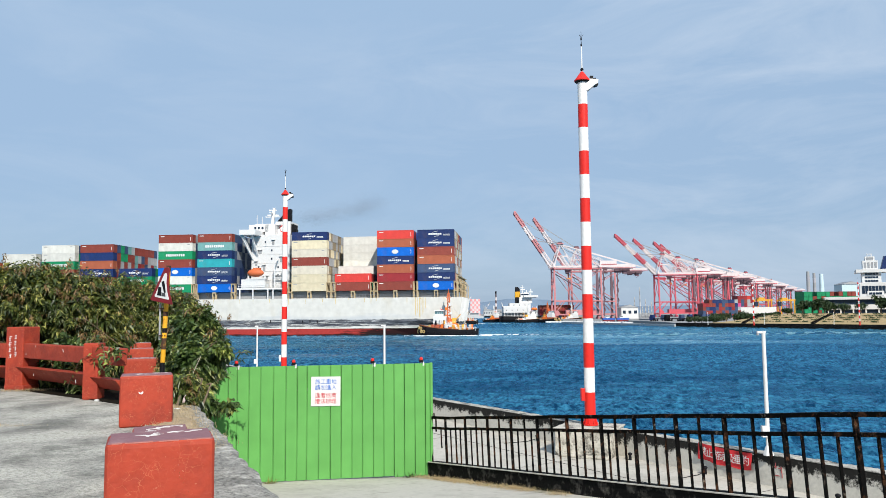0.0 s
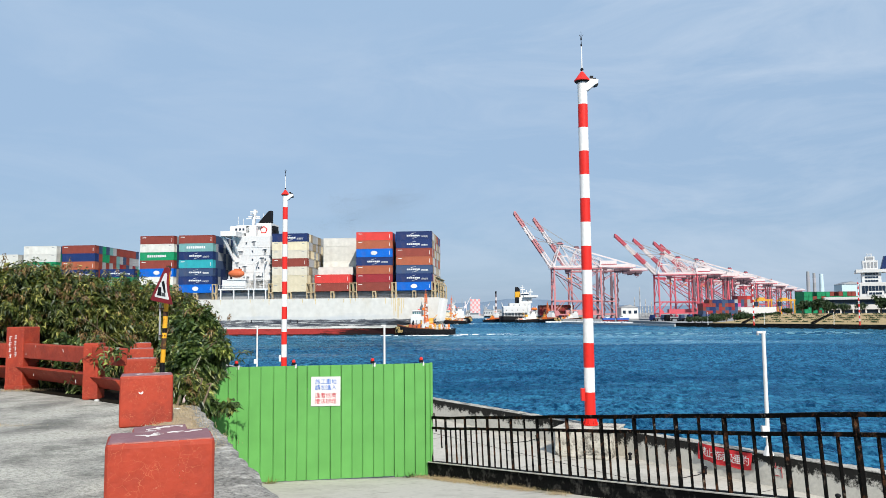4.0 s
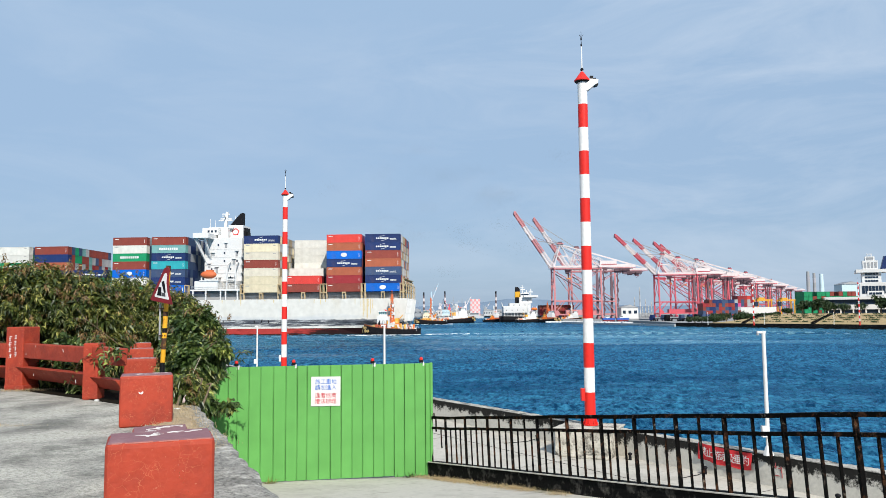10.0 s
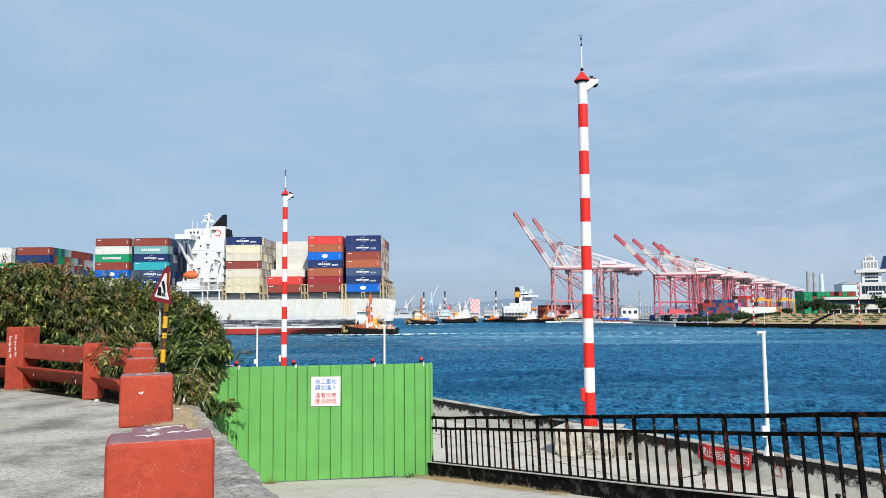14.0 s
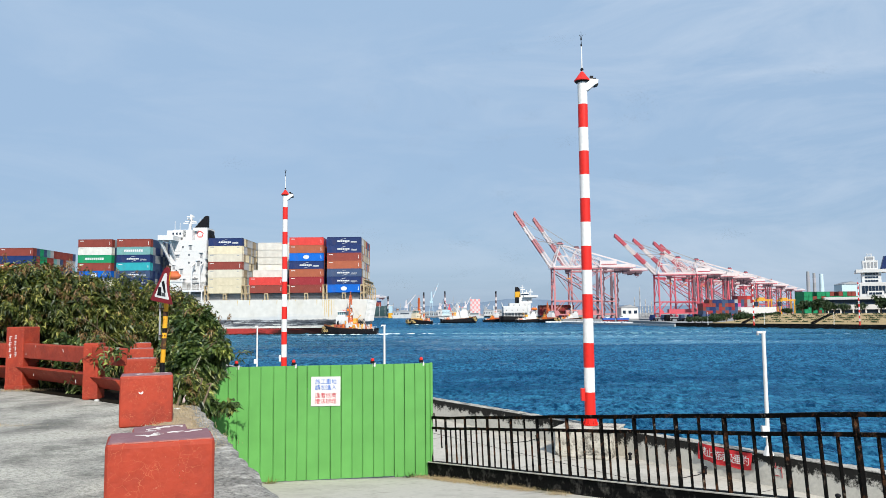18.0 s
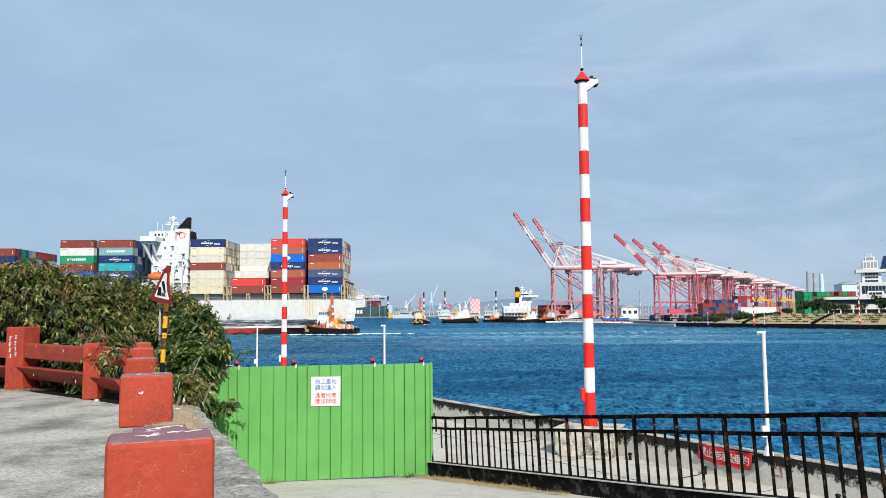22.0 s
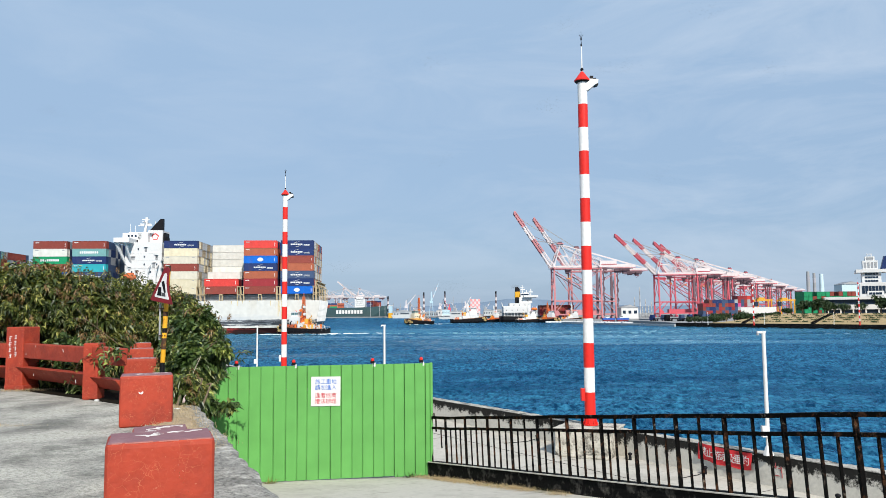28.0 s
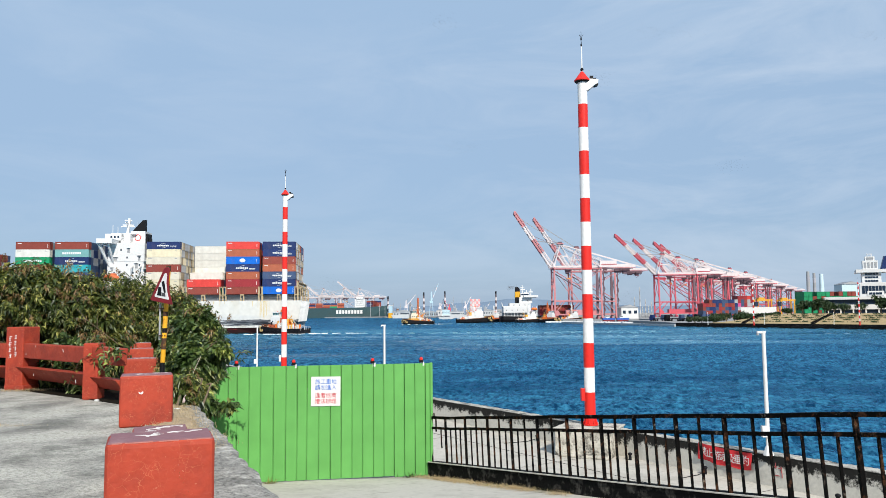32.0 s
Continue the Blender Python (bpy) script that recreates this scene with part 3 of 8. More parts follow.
def lettering(name, text, size, material, parent, m, depth=0.002):
    """Words in the built-in font, centred on m, standing upright and facing -y of m."""
    cu = bpy.data.curves.new(name, "FONT")
    cu.body, cu.size, cu.align_x, cu.align_y, cu.extrude = text, size, "CENTER", "CENTER", depth
    ob = bpy.data.objects.new(name, cu)
    scene.collection.objects.link(ob)
    me = bpy.data.meshes.new_from_object(ob.evaluated_get(bpy.context.evaluated_depsgraph_get()))
    bpy.data.objects.remove(ob)
    me.materials.clear()
    me.materials.append(material)
    return part(name, me, None, parent, at=m @ pose(0, 0, 0, 90))


RNG = random.Random(7)

# ---- ground, quay and sea ----
def edge_x(y):
    return -1.38 - 0.42 * (y - 6.23)


def ramp_z(x, y):
    return min(-0.06, -2.07 + 0.1225 * max(0.0, (x + 0.3) * 0.183 - (y - 17.0) * 0.983))


def rail_at(k):
    return -0.26 + k * 0.2137, 17.0 - k * 0.3633


def kerb_z(k):
    """The top of the kerb under the railing, k steps along it."""
    x, y = rail_at(k)
    return ramp_z(x, y) + 0.25 + 0.06 * max(0.0, 1 - k / 17)


def wall_at(s):
    """The waterside parapet's inner edge, s metres along it from the left to the right."""
    return -0.69 + 0.55 * s, 43.0 - 0.835 * s


# one sheet of sea to the horizon, with wind waves that are finer near the quay
ys = [-1500.0, -100.0, 15.0, 24.0]
while ys[-1] < 4600:
    y = ys[-1]
    ys.append(y + min(400.0, max(0.16, y * y / 9640 * 0.42)))
ys = np.array(ys)
fan = np.linspace(-0.64, 0.64, 760)
X = np.concatenate([np.full((len(ys), 1), -4600.0), np.maximum(ys, 24.0)[:, None] * fan[None, :], np.full((len(ys), 1), 4600.0)], axis=1)
Y = np.repeat(ys[:, None], X.shape[1], axis=1)
Z = np.zeros_like(X)
wr = np.random.RandomState(12)
for i in range(40):
    lam = 0.32 * (2.6 / 0.32) ** (i / 39)
    ang = radians(262 + wr.normal(0, 26))
    kx, ky, ph = 2 * math.pi / lam * math.cos(ang), 2 * math.pi / lam * math.sin(ang), wr.uniform(0, 6.28)
    Z += lam * 0.0175 * np.sin(kx * X + ky * Y + ph + 0.8 * np.sin(0.11 * X + 0.07 * Y + i))
Z *= np.clip(1 + (Y - 60) / 200, 1, 1.7) * (np.abs(X) < 4000) * (Y > 20) * (Y < 4000)
nr, nc = X.shape
grid = np.arange(nr * nc).reshape(nr, nc)
quads = np.stack([grid[:-1, :-1], grid[:-1, 1:], grid[1:, 1:], grid[1:, :-1]], axis=-1).reshape(-1, 4)
me = bpy.data.meshes.new("water")
me.vertices.add(nr * nc)
me.vertices.foreach_set("co", np.stack([X, Y, Z + WATER], axis=-1).ravel())
me.loops.add(quads.size)
me.loops.foreach_set("vertex_index", quads.ravel())
me.polygons.add(len(quads))
me.polygons.foreach_set("loop_start", np.arange(0, quads.size, 4))
me.polygons.foreach_set("use_smooth", np.ones(len(quads), dtype=bool))
me.update(calc_edges=True)
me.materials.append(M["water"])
tagged(part("water", me, None), "rippled deep blue harbour water with foam streaks", "water", kind="structure")

g = Geo()
g.prism([(edge_x(-6), -6), (edge_x(19), 19), (-40, 19), (-40, -6)], -4.29, 0.0)
tagged(part("promenade", g, M["concrete"]), "worn pale grey concrete promenade with dark stains", "pavement", kind="structure")
g = Geo()
nv, nu = 170, 14
for j in range(nv + 1):
    y = -4.0 + 22.0 * j / nv
    rag = 0.05 + 0.05 * noise.noise((y * 2.3, 0, 0)) + 0.03 * noise.noise((y * 9.0, 3, 0))
    for i in range(nu + 1):
        x = edge_x(y) - 0.95 + (0.95 + rag) * min(1.0, i / (nu - 2))
        z = 0.016 + 0.016 * noise.noise((x * 3, y * 3, 1)) + 0.012 * noise.noise((x * 11, y * 11, 2))
        z -= 0.02 * (i == nu - 2) + (0.35 if i == nu else 0.09 if i == nu - 1 else 0)
        if i == 0:
            z = -0.03
        g.v.append((x + (0.02 * noise.noise((y * 8, 7, i)) if i >= nu - 1 else 0), y, z))
for j in range(nv):
    for i in range(nu):
        a = j * (nu + 1) + i
        g.f.append((a, a + 1, a + nu + 2, a + nu + 1))
tagged(part("promenade_edge", g, M["rough_stone"]), "rough dark concrete edge strip of the promenade", "kerb", kind="structure")
# planted strip behind the fence, near-black to paint the shade under the shrubs
g = Geo()
g.prism([(-13.5, 18.5), (-11.58, 17.3), (-8.5, 15.45), (-6.16, 13.5), (-5.36, 12.8), (-5.05, 13.6), (-7.4, 18.9), (-13.5, 18.95)], -0.05, 0.012)
tagged(part("planting_bed", g, M["shaded_soil"]), "earth bed under the shrubs, shade painted into its colour", "soil", kind="structure")
g = Geo()
nv, nu = 26, 8
for j in range(nv + 1):
    y = -5.5 + 24.2 * j / nv
    k = (17.0 - y) / 0.3633
    x0, x1 = edge_x(y) - 0.3, max(rail_at(k)[0], edge_x(y) + 0.4)
    for i in range(nu + 1):
        x = x0 + (x1 - x0) * i / nu
        g.v.append((x, y, ramp_z(x, y)))
for j in range(nv):
    for i in range(nu):
        a = j * (nu + 1) + i
        g.f.append((a, a + 1, a + nu + 2, a + nu + 1))
ramp = part("ramp", g, M["concrete_pale"])
tagged(ramp, "pale concrete ramp leading down to the green hoarding", "pavement", kind="structure")
thick = ramp.modifiers.new("thickness", "SOLIDIFY")
thick.thickness, thick.offset = 0.25, -1.0
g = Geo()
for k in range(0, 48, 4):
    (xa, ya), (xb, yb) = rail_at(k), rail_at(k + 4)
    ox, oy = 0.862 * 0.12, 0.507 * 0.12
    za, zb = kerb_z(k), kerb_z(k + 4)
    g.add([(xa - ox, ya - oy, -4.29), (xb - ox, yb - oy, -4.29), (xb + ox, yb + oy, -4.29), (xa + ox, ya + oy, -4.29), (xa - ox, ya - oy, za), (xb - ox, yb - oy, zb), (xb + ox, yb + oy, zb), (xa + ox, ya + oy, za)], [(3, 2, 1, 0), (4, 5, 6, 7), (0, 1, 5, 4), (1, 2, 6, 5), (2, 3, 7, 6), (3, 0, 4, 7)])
lip = Geo()
for k in range(0, 48, 4):
    (xa, ya), (xb, yb) = rail_at(k), rail_at(k + 4)
    lip.beam((xa - 0.105, ya - 0.062, kerb_z(k) + 0.004), (xb - 0.105, yb - 0.062, kerb_z(k + 4) + 0.004), 0.05, 0.014)
tagged(part("railing_kerb_lip", lip, M["concrete_pale"]), "pale worn top edge of the railing kerb", "kerb", kind="structure")
tagged(part("railing_kerb", g, M["concrete_black"]), "near-black concrete kerb under the iron railing", "kerb", kind="structure")
g = Geo()
g.prism([(31, -8), (32, -5), wall_at(-75), (-70, 105), (-70, -8)], -6.5, -4.3)
tagged(part("quay", g, M["concrete_pale"]), "pale concrete quay floor with cracks and stains", "pavement", kind="structure")
g, cap = Geo(), Geo()
for s in range(-75, 60, 3):
    (xa, ya), (xb, yb) = wall_at(s), wall_at(s + 3)
    ox, oy = 0.835 * 0.5, 0.55 * 0.5
    g.prism([(xa, ya), (xb, yb), (xb + ox, yb + oy), (xa + ox, ya + oy)], -7.5, -3.30)
    for j in range(6):
        # short, uneven lengths of coping
        u0, u1 = j / 6, (j + 1) / 6
        ax, ay, bx, by_ = xa + (xb - xa) * u0, ya + (yb - ya) * u0, xa + (xb - xa) * u1, ya + (yb - ya) * u1
        o0, o1 = RNG.uniform(-0.012, 0.02), RNG.uniform(0.0, 0.04)
        cap.prism([(ax - 0.835 * o0, ay - 0.55 * o0), (bx - 0.835 * o0, by_ - 0.55 * o0), (bx + ox * (1 + o1), by_ + oy * (1 + o1)), (ax + ox * (1 + o1), ay + oy * (1 + o1))], -3.30, -3.276 + RNG.uniform(-0.018, 0.012))
tagged(part("wall_sea", g, M["parapet"]), "low sea wall of concrete blackened by mould", "wall", kind="structure")
tagged(part("wall_sea_cap", cap, M["coping"]), "pale concrete coping of the sea wall", "wall", kind="structure")

# pedestal of the near mast
ped = thing("mast_pedestal", "stained whitewashed concrete pedestal under the striped mast", "pedestal", pose(5.95, 32.0, -4.3, 0, 0, -27))
part("block", Geo().box(0, 0, 0, 2.3, 2.1, 1.02), M["whitewash"], ped, bevel=0.04)
part("plinth", Geo().box(0.1, -0.3, 0, 2.0, 2.1, 0.14), M["whitewash"], ped, "crumbled whitewashed foot", bevel=0.06)
part("slab", Geo().box(0, 0, 1.02, 2.42, 2.2, 0.07), M["whitewash"], ped, "pale worn top slab", bevel=0.02)
for i, (x, y, rx, ry) in enumerate(((4.15, 35.0, -2.2, -0.85), (9.2, 27.7, -1.45, -0.95), (11.7, 23.4, -1.0, -0.8), (7.2, 30.4, -0.3, -0.2))):
    t = thing("mooring_post", "small black iron mooring post on the quay", "bollard", pose(x, y, -4.3) @ Matrix.Scale(0.7, 4), "mooring posts on the quay")
    part("shaft", Geo().tube((0, 0, 0), (0, 0, 0.28), 0.09, 0.075, 12), M["black"], t)
    part("head", Geo().ball(0, 0, 0.33, 0.13, 0.13, 0.09), M["black"], t, smooth=True)
    part("rope", Geo().tube((0, 0, 0.16), (rx * 0.3, ry * 0.3, 0.03), 0.02, 0.02, 6).tube((rx * 0.3, ry * 0.3, 0.03), (rx, ry, 0.02), 0.02, 0.02, 6), M["black"], t, "dark mooring rope end")
# joints of the quay floor
g = Geo()
for k in range(9):
    s = -24 + k * 7.5
    (xa, ya) = wall_at(s)
    g.beam((xa, ya, -4.299), (xa - 0.835 * 14, ya - 0.55 * 14, -4.299), 0.02, 0.008)
g.beam((wall_at(-40)[0] - 2.4, wall_at(-40)[1] - 1.6, -4.299), (wall_at(40)[0] - 2.4, wall_at(40)[1] - 1.6, -4.299), 0.035, 0.012)
tagged(part("quay_joint", g, M["black"]), "dark joints in the quay floor", "joint", kind="structure")


# ---- red blocks along the promenade ----
def red_block(x, y, w, d, h, rz, seed, label="square red-painted concrete block with worn, crazed paint"):
    t = thing("bollard_block", label, "bollard", pose(x, y, 0, 0, 0, rz), "red blocks along the promenade")
    me = Geo().box(0, 0, 0, w, d, h)
    part("body", me, M["red_paint"], t, bevel=0.04, seg=3)
    r = random.Random(seed + 40)
    rim = []
    for k in range(4):
        for i in range(7):
            u, q = -1 + 2 * i / 7, 1 - r.uniform(0.03, 0.075)
            ax, ay = ((u, -q), (q, u), (-u, q), (-q, -u))[k]
            rim.append((max(-0.95, min(0.95, ax)) * w / 2, max(-0.94, min(0.94, ay)) * d / 2))
    # Mauve plate: faded paint plus the sky's reflection, both put into the colour.
    part("faded_top", Geo().prism(rim, h - 0.01, h + 0.002), M["red_faded_sheen"], t, "faded top paint with sky sheen in its colour")
    x = -w / 2 + 0.04
    while x < w / 2 - 0.06:
        # rubbed pale paint along the front edge
        run = r.uniform(0.03, 0.12)
        part("worn_edge", Geo().beam((x, -d / 2 + 0.013 + r.uniform(-0.004, 0.003), h - 0.0075), (min(x + run, w / 2 - 0.03), -d / 2 + 0.013 + r.uniform(-0.004, 0.003), h - 0.0068), 0.006, 0.006), M["rubbed"], t, "pale rubbed paint on the edge")
        x += run + (r.uniform(0.01, 0.05) if r.random() < 0.2 else -0.002)
    r = random.Random(seed)
    for k in range(r.randint(12, 17)):
        # flakes of bare plaster on the top, in two scatters
        if k % 2:
            cx, cy = r.gauss(-0.14, 0.06) * w, r.gauss(-0.02, 0.1) * d
        else:
            cx, cy = r.gauss(0.12, 0.14) * w, r.gauss(0.26, 0.05) * d
        cx, cy = max(-0.36, min(0.36, cx / w)) * w, max(-0.3, min(0.36, cy / d)) * d
        n, turn, rr = r.randint(4, 7), r.uniform(0, 6.28), r.uniform(0.012, 0.042)
        ang = sorted(r.uniform(0, 6.28) for _ in range(n))
        pts = [(cx + math.cos(a) * rr * r.uniform(0.5, 1.5) * 1.3, cy + math.sin(a) * rr * r.uniform(0.5, 1.2)) for a in ang]
        part("peeled_patch", Geo().prism(pts, h - 0.004, h + 0.0028 + 0.0001 * k), M["chipped"], t, "bare plaster where paint has peeled")
    return t


# their fronts stand square to the row
for i, (x, y, top) in enumerate(((-1.8, 4.96, 0.66), (-3.91, 10.2, 0.67), (-6.02, 15.41, 0.6), (-8.1, 20.63, 0.58), (-9.99, 25.46, 0.56))):
    t = red_block(x - 0.36 * 0.22, y + 0.93 * 0.22, 0.66, 0.44, top, 21, i)
    if i == 0:
        rc = random.Random(12)
        for _ in range(22):
            # a trail of pinholes and chips down the front
            z = rc.uniform(0.24, 0.61)
            part("pinhole", Geo().box(0.1 + rc.gauss(0, 0.02) + 0.04 * (z < 0.42), -0.2205, z, rc.uniform(0.002, 0.006), 0.003, rc.uniform(0.002, 0.006)), M[rc.choice(("rubbed", "rust", "rust"))], t)
    if i == 1:
        part("chip", Geo().slab([(-0.1, 0.455), (-0.07, 0.447), (-0.045, 0.465), (-0.038, 0.44), (-0.06, 0.425), (-0.088, 0.43)], -0.223, -0.215), M["chipped"], t, "chipped hole in the front")
red_block(-2.48, 6.8, 0.46, 0.52, 0.46, 21, 9, "low red-painted concrete block with peeled top")

# ---- red fence of the promenade ----
fence = thing("promenade_fence", "red-painted concrete fence with two rails and square posts", "fence")
posts = ((-8.5, 15.6, 0.43, 1.25, -16), (-6.17, 13.65, 0.275, 0.98, -3), (-11.6, 17.4, 0.4, 1.05, -16))
for x, y, w, h, turn in posts:
    p = part("post", Geo().box(x, y, 0, w, w, h, turn), M["red_paint"], fence, bevel=0.025)
    if w > 0.35:
        part("foot", Geo().prism([(-w / 2 - 0.008, -w / 2 - 0.012), (w / 2 + 0.05, -w / 2 - 0.012), (w / 2 + 0.03, w / 2), (-w / 2 - 0.008, w / 2)], 0, 0.1), M["red_paint"], fence, bevel=0.03, at=pose(x, y, 0, 0, 0, turn))
    if w > 0.42:
        rr = random.Random(4)
        for col in (-0.1, 0.03):
            for k in range(4):
                m = pose(x, y, 0, 0, 0, turn) @ pose(col, -w / 2 - 0.004, h - 0.2 - k * 0.115 - (0.03 if col < 0 else 0))
                for dz in (-0.035, 0.0, 0.03):
                    part("character_bar", Geo().box(rr.uniform(-0.012, 0.012), 0, dz + rr.uniform(-0.008, 0.008), rr.uniform(0.03, 0.07), 0.006, 0.009), M["white"], p, at=m)
                part("character_bar", Geo().box(rr.uniform(-0.02, 0.02), 0, -0.03, 0.009, 0.007, 0.07), M["white"], p, at=m)
for a, b in ((posts[2], posts[0]), (posts[0], posts[1]), (posts[1], (-5.4, 13.0))):
    nx, ny = Vector((b[1] - a[1], a[0] - b[0])).normalized()
    for z, h, top, low in ((0.78, 0.29, 0.1, 0.085), (0.34, 0.25, 0.19, -0.05) if a is not posts[1] else (0.3, 0.2, 0.12, -0.04)):
        # the face leans in towards its foot
        vs = []
        for q, dz in ((a, 0.0), (b, -0.02)):
            vs += [(q[0] + nx * low, q[1] + ny * low, z + dz - h / 2), (q[0] + nx * top, q[1] + ny * top, z + dz + h / 2), (q[0] - nx * 0.1, q[1] - ny * 0.1, z + dz + h / 2), (q[0] - nx * 0.08, q[1] - ny * 0.08, z + dz - h / 2)]
        part("rail", Geo().add(vs, [(0, 1, 2, 3), (7, 6, 5, 4), (0, 4, 5, 1), (1, 5, 6, 2), (2, 6, 7, 3), (3, 7, 4, 0)]), M["red_paint"], fence, bevel=0.02)
rr = random.Random(8)
for k in range(6):
    # scratches and flaked spots on the rails
    s, z = rr.uniform(0.1, 0.9), rr.choice((rr.uniform(0.68, 0.9), rr.uniform(0.25, 0.45)))
    q = Vector(posts[0][:2]).lerp(Vector(posts[1][:2]), s)
    part("flaked_spot", Geo().box(0, 0, 0, rr.uniform(0.008, 0.016), 0.004, rr.uniform(0.02, 0.07)), M["chipped"], fence, at=pose(q.x - 0.64 * 0.112, q.y - 0.77 * 0.112, z - 0.03, 0, rr.uniform(-30, 30), -39.8))

# ---- warning sign on a striped pole ----
sign = thing("warning_sign", "triangular quay-edge warning sign on a leaning yellow-black pole", "road sign", pose(-4.77, 13.1, 0))
p0, p1 = Vector((-0.02, 0, -0.05)), Vector((0.07, 0, 2.22))
for z0, z1, c in ((-0.05, 0.66, "black"), (0.66, 0.88, "yellow"), (0.88, 1.07, "old_band"), (1.07, 1.16, "yellow"), (1.16, 1.24, "black"), (1.24, 1.44, "yellow"), (1.44, 1.52, "old_band"), (1.52, 1.72, "yellow"), (1.72, 1.96, "old_band"), (1.96, 2.2, "yellow"), (2.2, 2.3, "old_band")):
    part("pole_band", Geo().tube(p0.lerp(p1, (z0 + 0.05) / 2.27), p0.lerp(p1, (z1 + 0.05) / 2.27), 0.04, 0.04, 14), M[c], sign)
part("stay", Geo().box(-0.06, 0.02, 1.04, 0.028, 0.02, 0.62), M["deck_grey"], sign)
for z in (1.1, 1.56):
    part("clamp", Geo().box(0.0, 0.01, z, 0.11, 0.095, 0.025), M["old_band"], sign)
m = pose(-0.02, -0.06, 1.63, 0, 2, -38)


def rounded(corners, r=0.04):
    """A plate outline with its corners cut round."""
    out = []
    n = len(corners)
    for k, (x, z) in enumerate(corners):
        c = Vector((x, z))
        a = Vector(corners[k - 1]) - c
        b = Vector(corners[(k + 1) % n]) - c
        a, b = c + a.normalized() * min(r, a.length / 2), c + b.normalized() * min(r, b.length / 2)
        out += [tuple(a.lerp(c, t).lerp(c.lerp(b, t), t)) for t in (0, 0.33, 0.67, 1)]
    return out


# the plate's outer edge is bent in
part("plate", Geo().slab(rounded([(-0.25, 0.08), (0.43, 0.01), (0.325, 0.19), (0.272, 0.38), (0.3, 0.6), (0.26, 0.64), (0.15, 0.63)]), -0.055, -0.045), M["sign_red"], sign, "red-bordered triangular plate with a bent edge", at=m)
part("face", Geo().slab(rounded([(-0.12, 0.14), (0.325, 0.09), (0.262, 0.22), (0.222, 0.37), (0.24, 0.53), (0.17, 0.54)], 0.03), -0.059, -0.0552), M["mast_white"], sign, at=m)
part("symbol_quay", Geo().slab([(-0.03, 0.165), (0.09, 0.155), (0.085, 0.3), (0.0, 0.31)], -0.062, -0.0592), M["black"], sign, at=m)
part("symbol_water", Geo().slab([(0.1, 0.154), (0.22, 0.142), (0.2, 0.2), (0.1, 0.215)], -0.062, -0.0592), M["symbol_grey"], sign, at=m)
part("symbol_car", Geo().slab(rounded([(0.085, 0.39), (0.175, 0.2), (0.225, 0.21), (0.19, 0.33), (0.16, 0.41)], 0.02), -0.062, -0.0592), M["black"], sign, at=m)

# ---- green hoarding ----
hoarding = thing("hoarding", "bright green sheet-steel construction hoarding with vertical ribs", "fence")
fx0, fy0, fx1, fy1, fz = -0.30, 17.0, -6.2, 15.9, -2.05
HM = Matrix.Translation((fx0, fy0, fz)) @ pose(0, 0, 0, 0, 0, math.degrees(math.atan2(fy0 - fy1, fx0 - fx1)))
flen = math.hypot(fx1 - fx0, fy1 - fy0)
hoarding.matrix_basis = HM
RIBS = (0.004, 0.116, 0.346, 0.575, 0.803, 1.025, 1.245, 1.48, 1.71, 1.94, 2.165, 2.41, 2.66, 2.865, 3.1, 3.355, 3.62, 3.86, 4.1, 4.28, 4.52, 4.76, 4.99, 5.22, 5.46, 5.7, 5.96)
for i, (r0, r1) in enumerate(zip(RIBS, RIBS[1:])):
    x0, x2 = -r0, -r1
    me = Geo().prism([(x2 + 0.007, 0.0), (x0 - 0.022, 0.0), (x0 - 0.016, 0.012), (x0 - 0.006, 0.012), (x0 - 0.003, 0.0), (x0 - 0.001, 0.03), (x2 + 0.007, 0.03)], 0.02 if i > 3 else 0.0, 2.41)
    part("panel", me, M["green_paint"], hoarding)
part("backing_sheet", Geo().box(-flen / 2, 0.045, 0.03, flen, 0.01, 2.33), M["green_paint"], hoarding)
part("top_channel", Geo().box(-flen / 2, 0.055, 2.365, flen, 0.04, 0.035), M["green_paint"], hoarding)
part("end_post", Geo().box(0.02, 0.03, 0, 0.05, 0.09, 2.42), M["green_paint"], hoarding)
for z in (0.5, 1.9):
    bar("back_rail", (0, 0.07, z), (-flen, 0.07, z), 0.06, M["galvanised"], hoarding)
for k in range(4):
    bar("back_stay", (-0.3 - 1.8 * k, 0.08, 2.2), (-0.3 - 1.8 * k, 1.2, 0.02), 0.05, M["galvanised"], hoarding)
SB = pose(-2.27, -0.012, 1.86)
board = part("notice_board", Geo().box(0, 0, -0.31, 0.62, 0.012, 0.62), M["white"], hoarding, "white notice with blue and red writing", at=SB @ pose(0, 0, 0, 0, 0.6, 0))
for text, z, col in (("施工重地", 0.2, "blue_ink"), ("請勿進入", 0.075, "blue_ink"), ("違者依商", -0.09, "red_ink"), ("港法辦理", -0.215, "red_ink")):
    lettering("writing", text, 0.115, M[col], board, pose(0, -0.009, z))


def warning_lamp(x, y, z):
    t = thing("warning_lamp", "small red dome warning lamp on a black base", "lamp", pose(x, y, z), "warning lamps on the hoarding")
    part("bracket", Geo().box(0, 0, -0.06, 0.03, 0.03, 0.08).box(0.05, 0, -0.06, 0.03, 0.03, 0.08), M["white"], t)
    part("base", Geo().tube((0, 0, 0.01), (0, 0, 0.06), 0.048, 0.045, 16), M["black"], t)
    part("dome", Geo().tube((0, 0, 0.06), (0, 0, 0.09), 0.038, 0.036, 16).ball(0, 0, 0.09, 0.036, 0.036, 0.034, 16, 8), M["mast_red"], t, smooth=True)


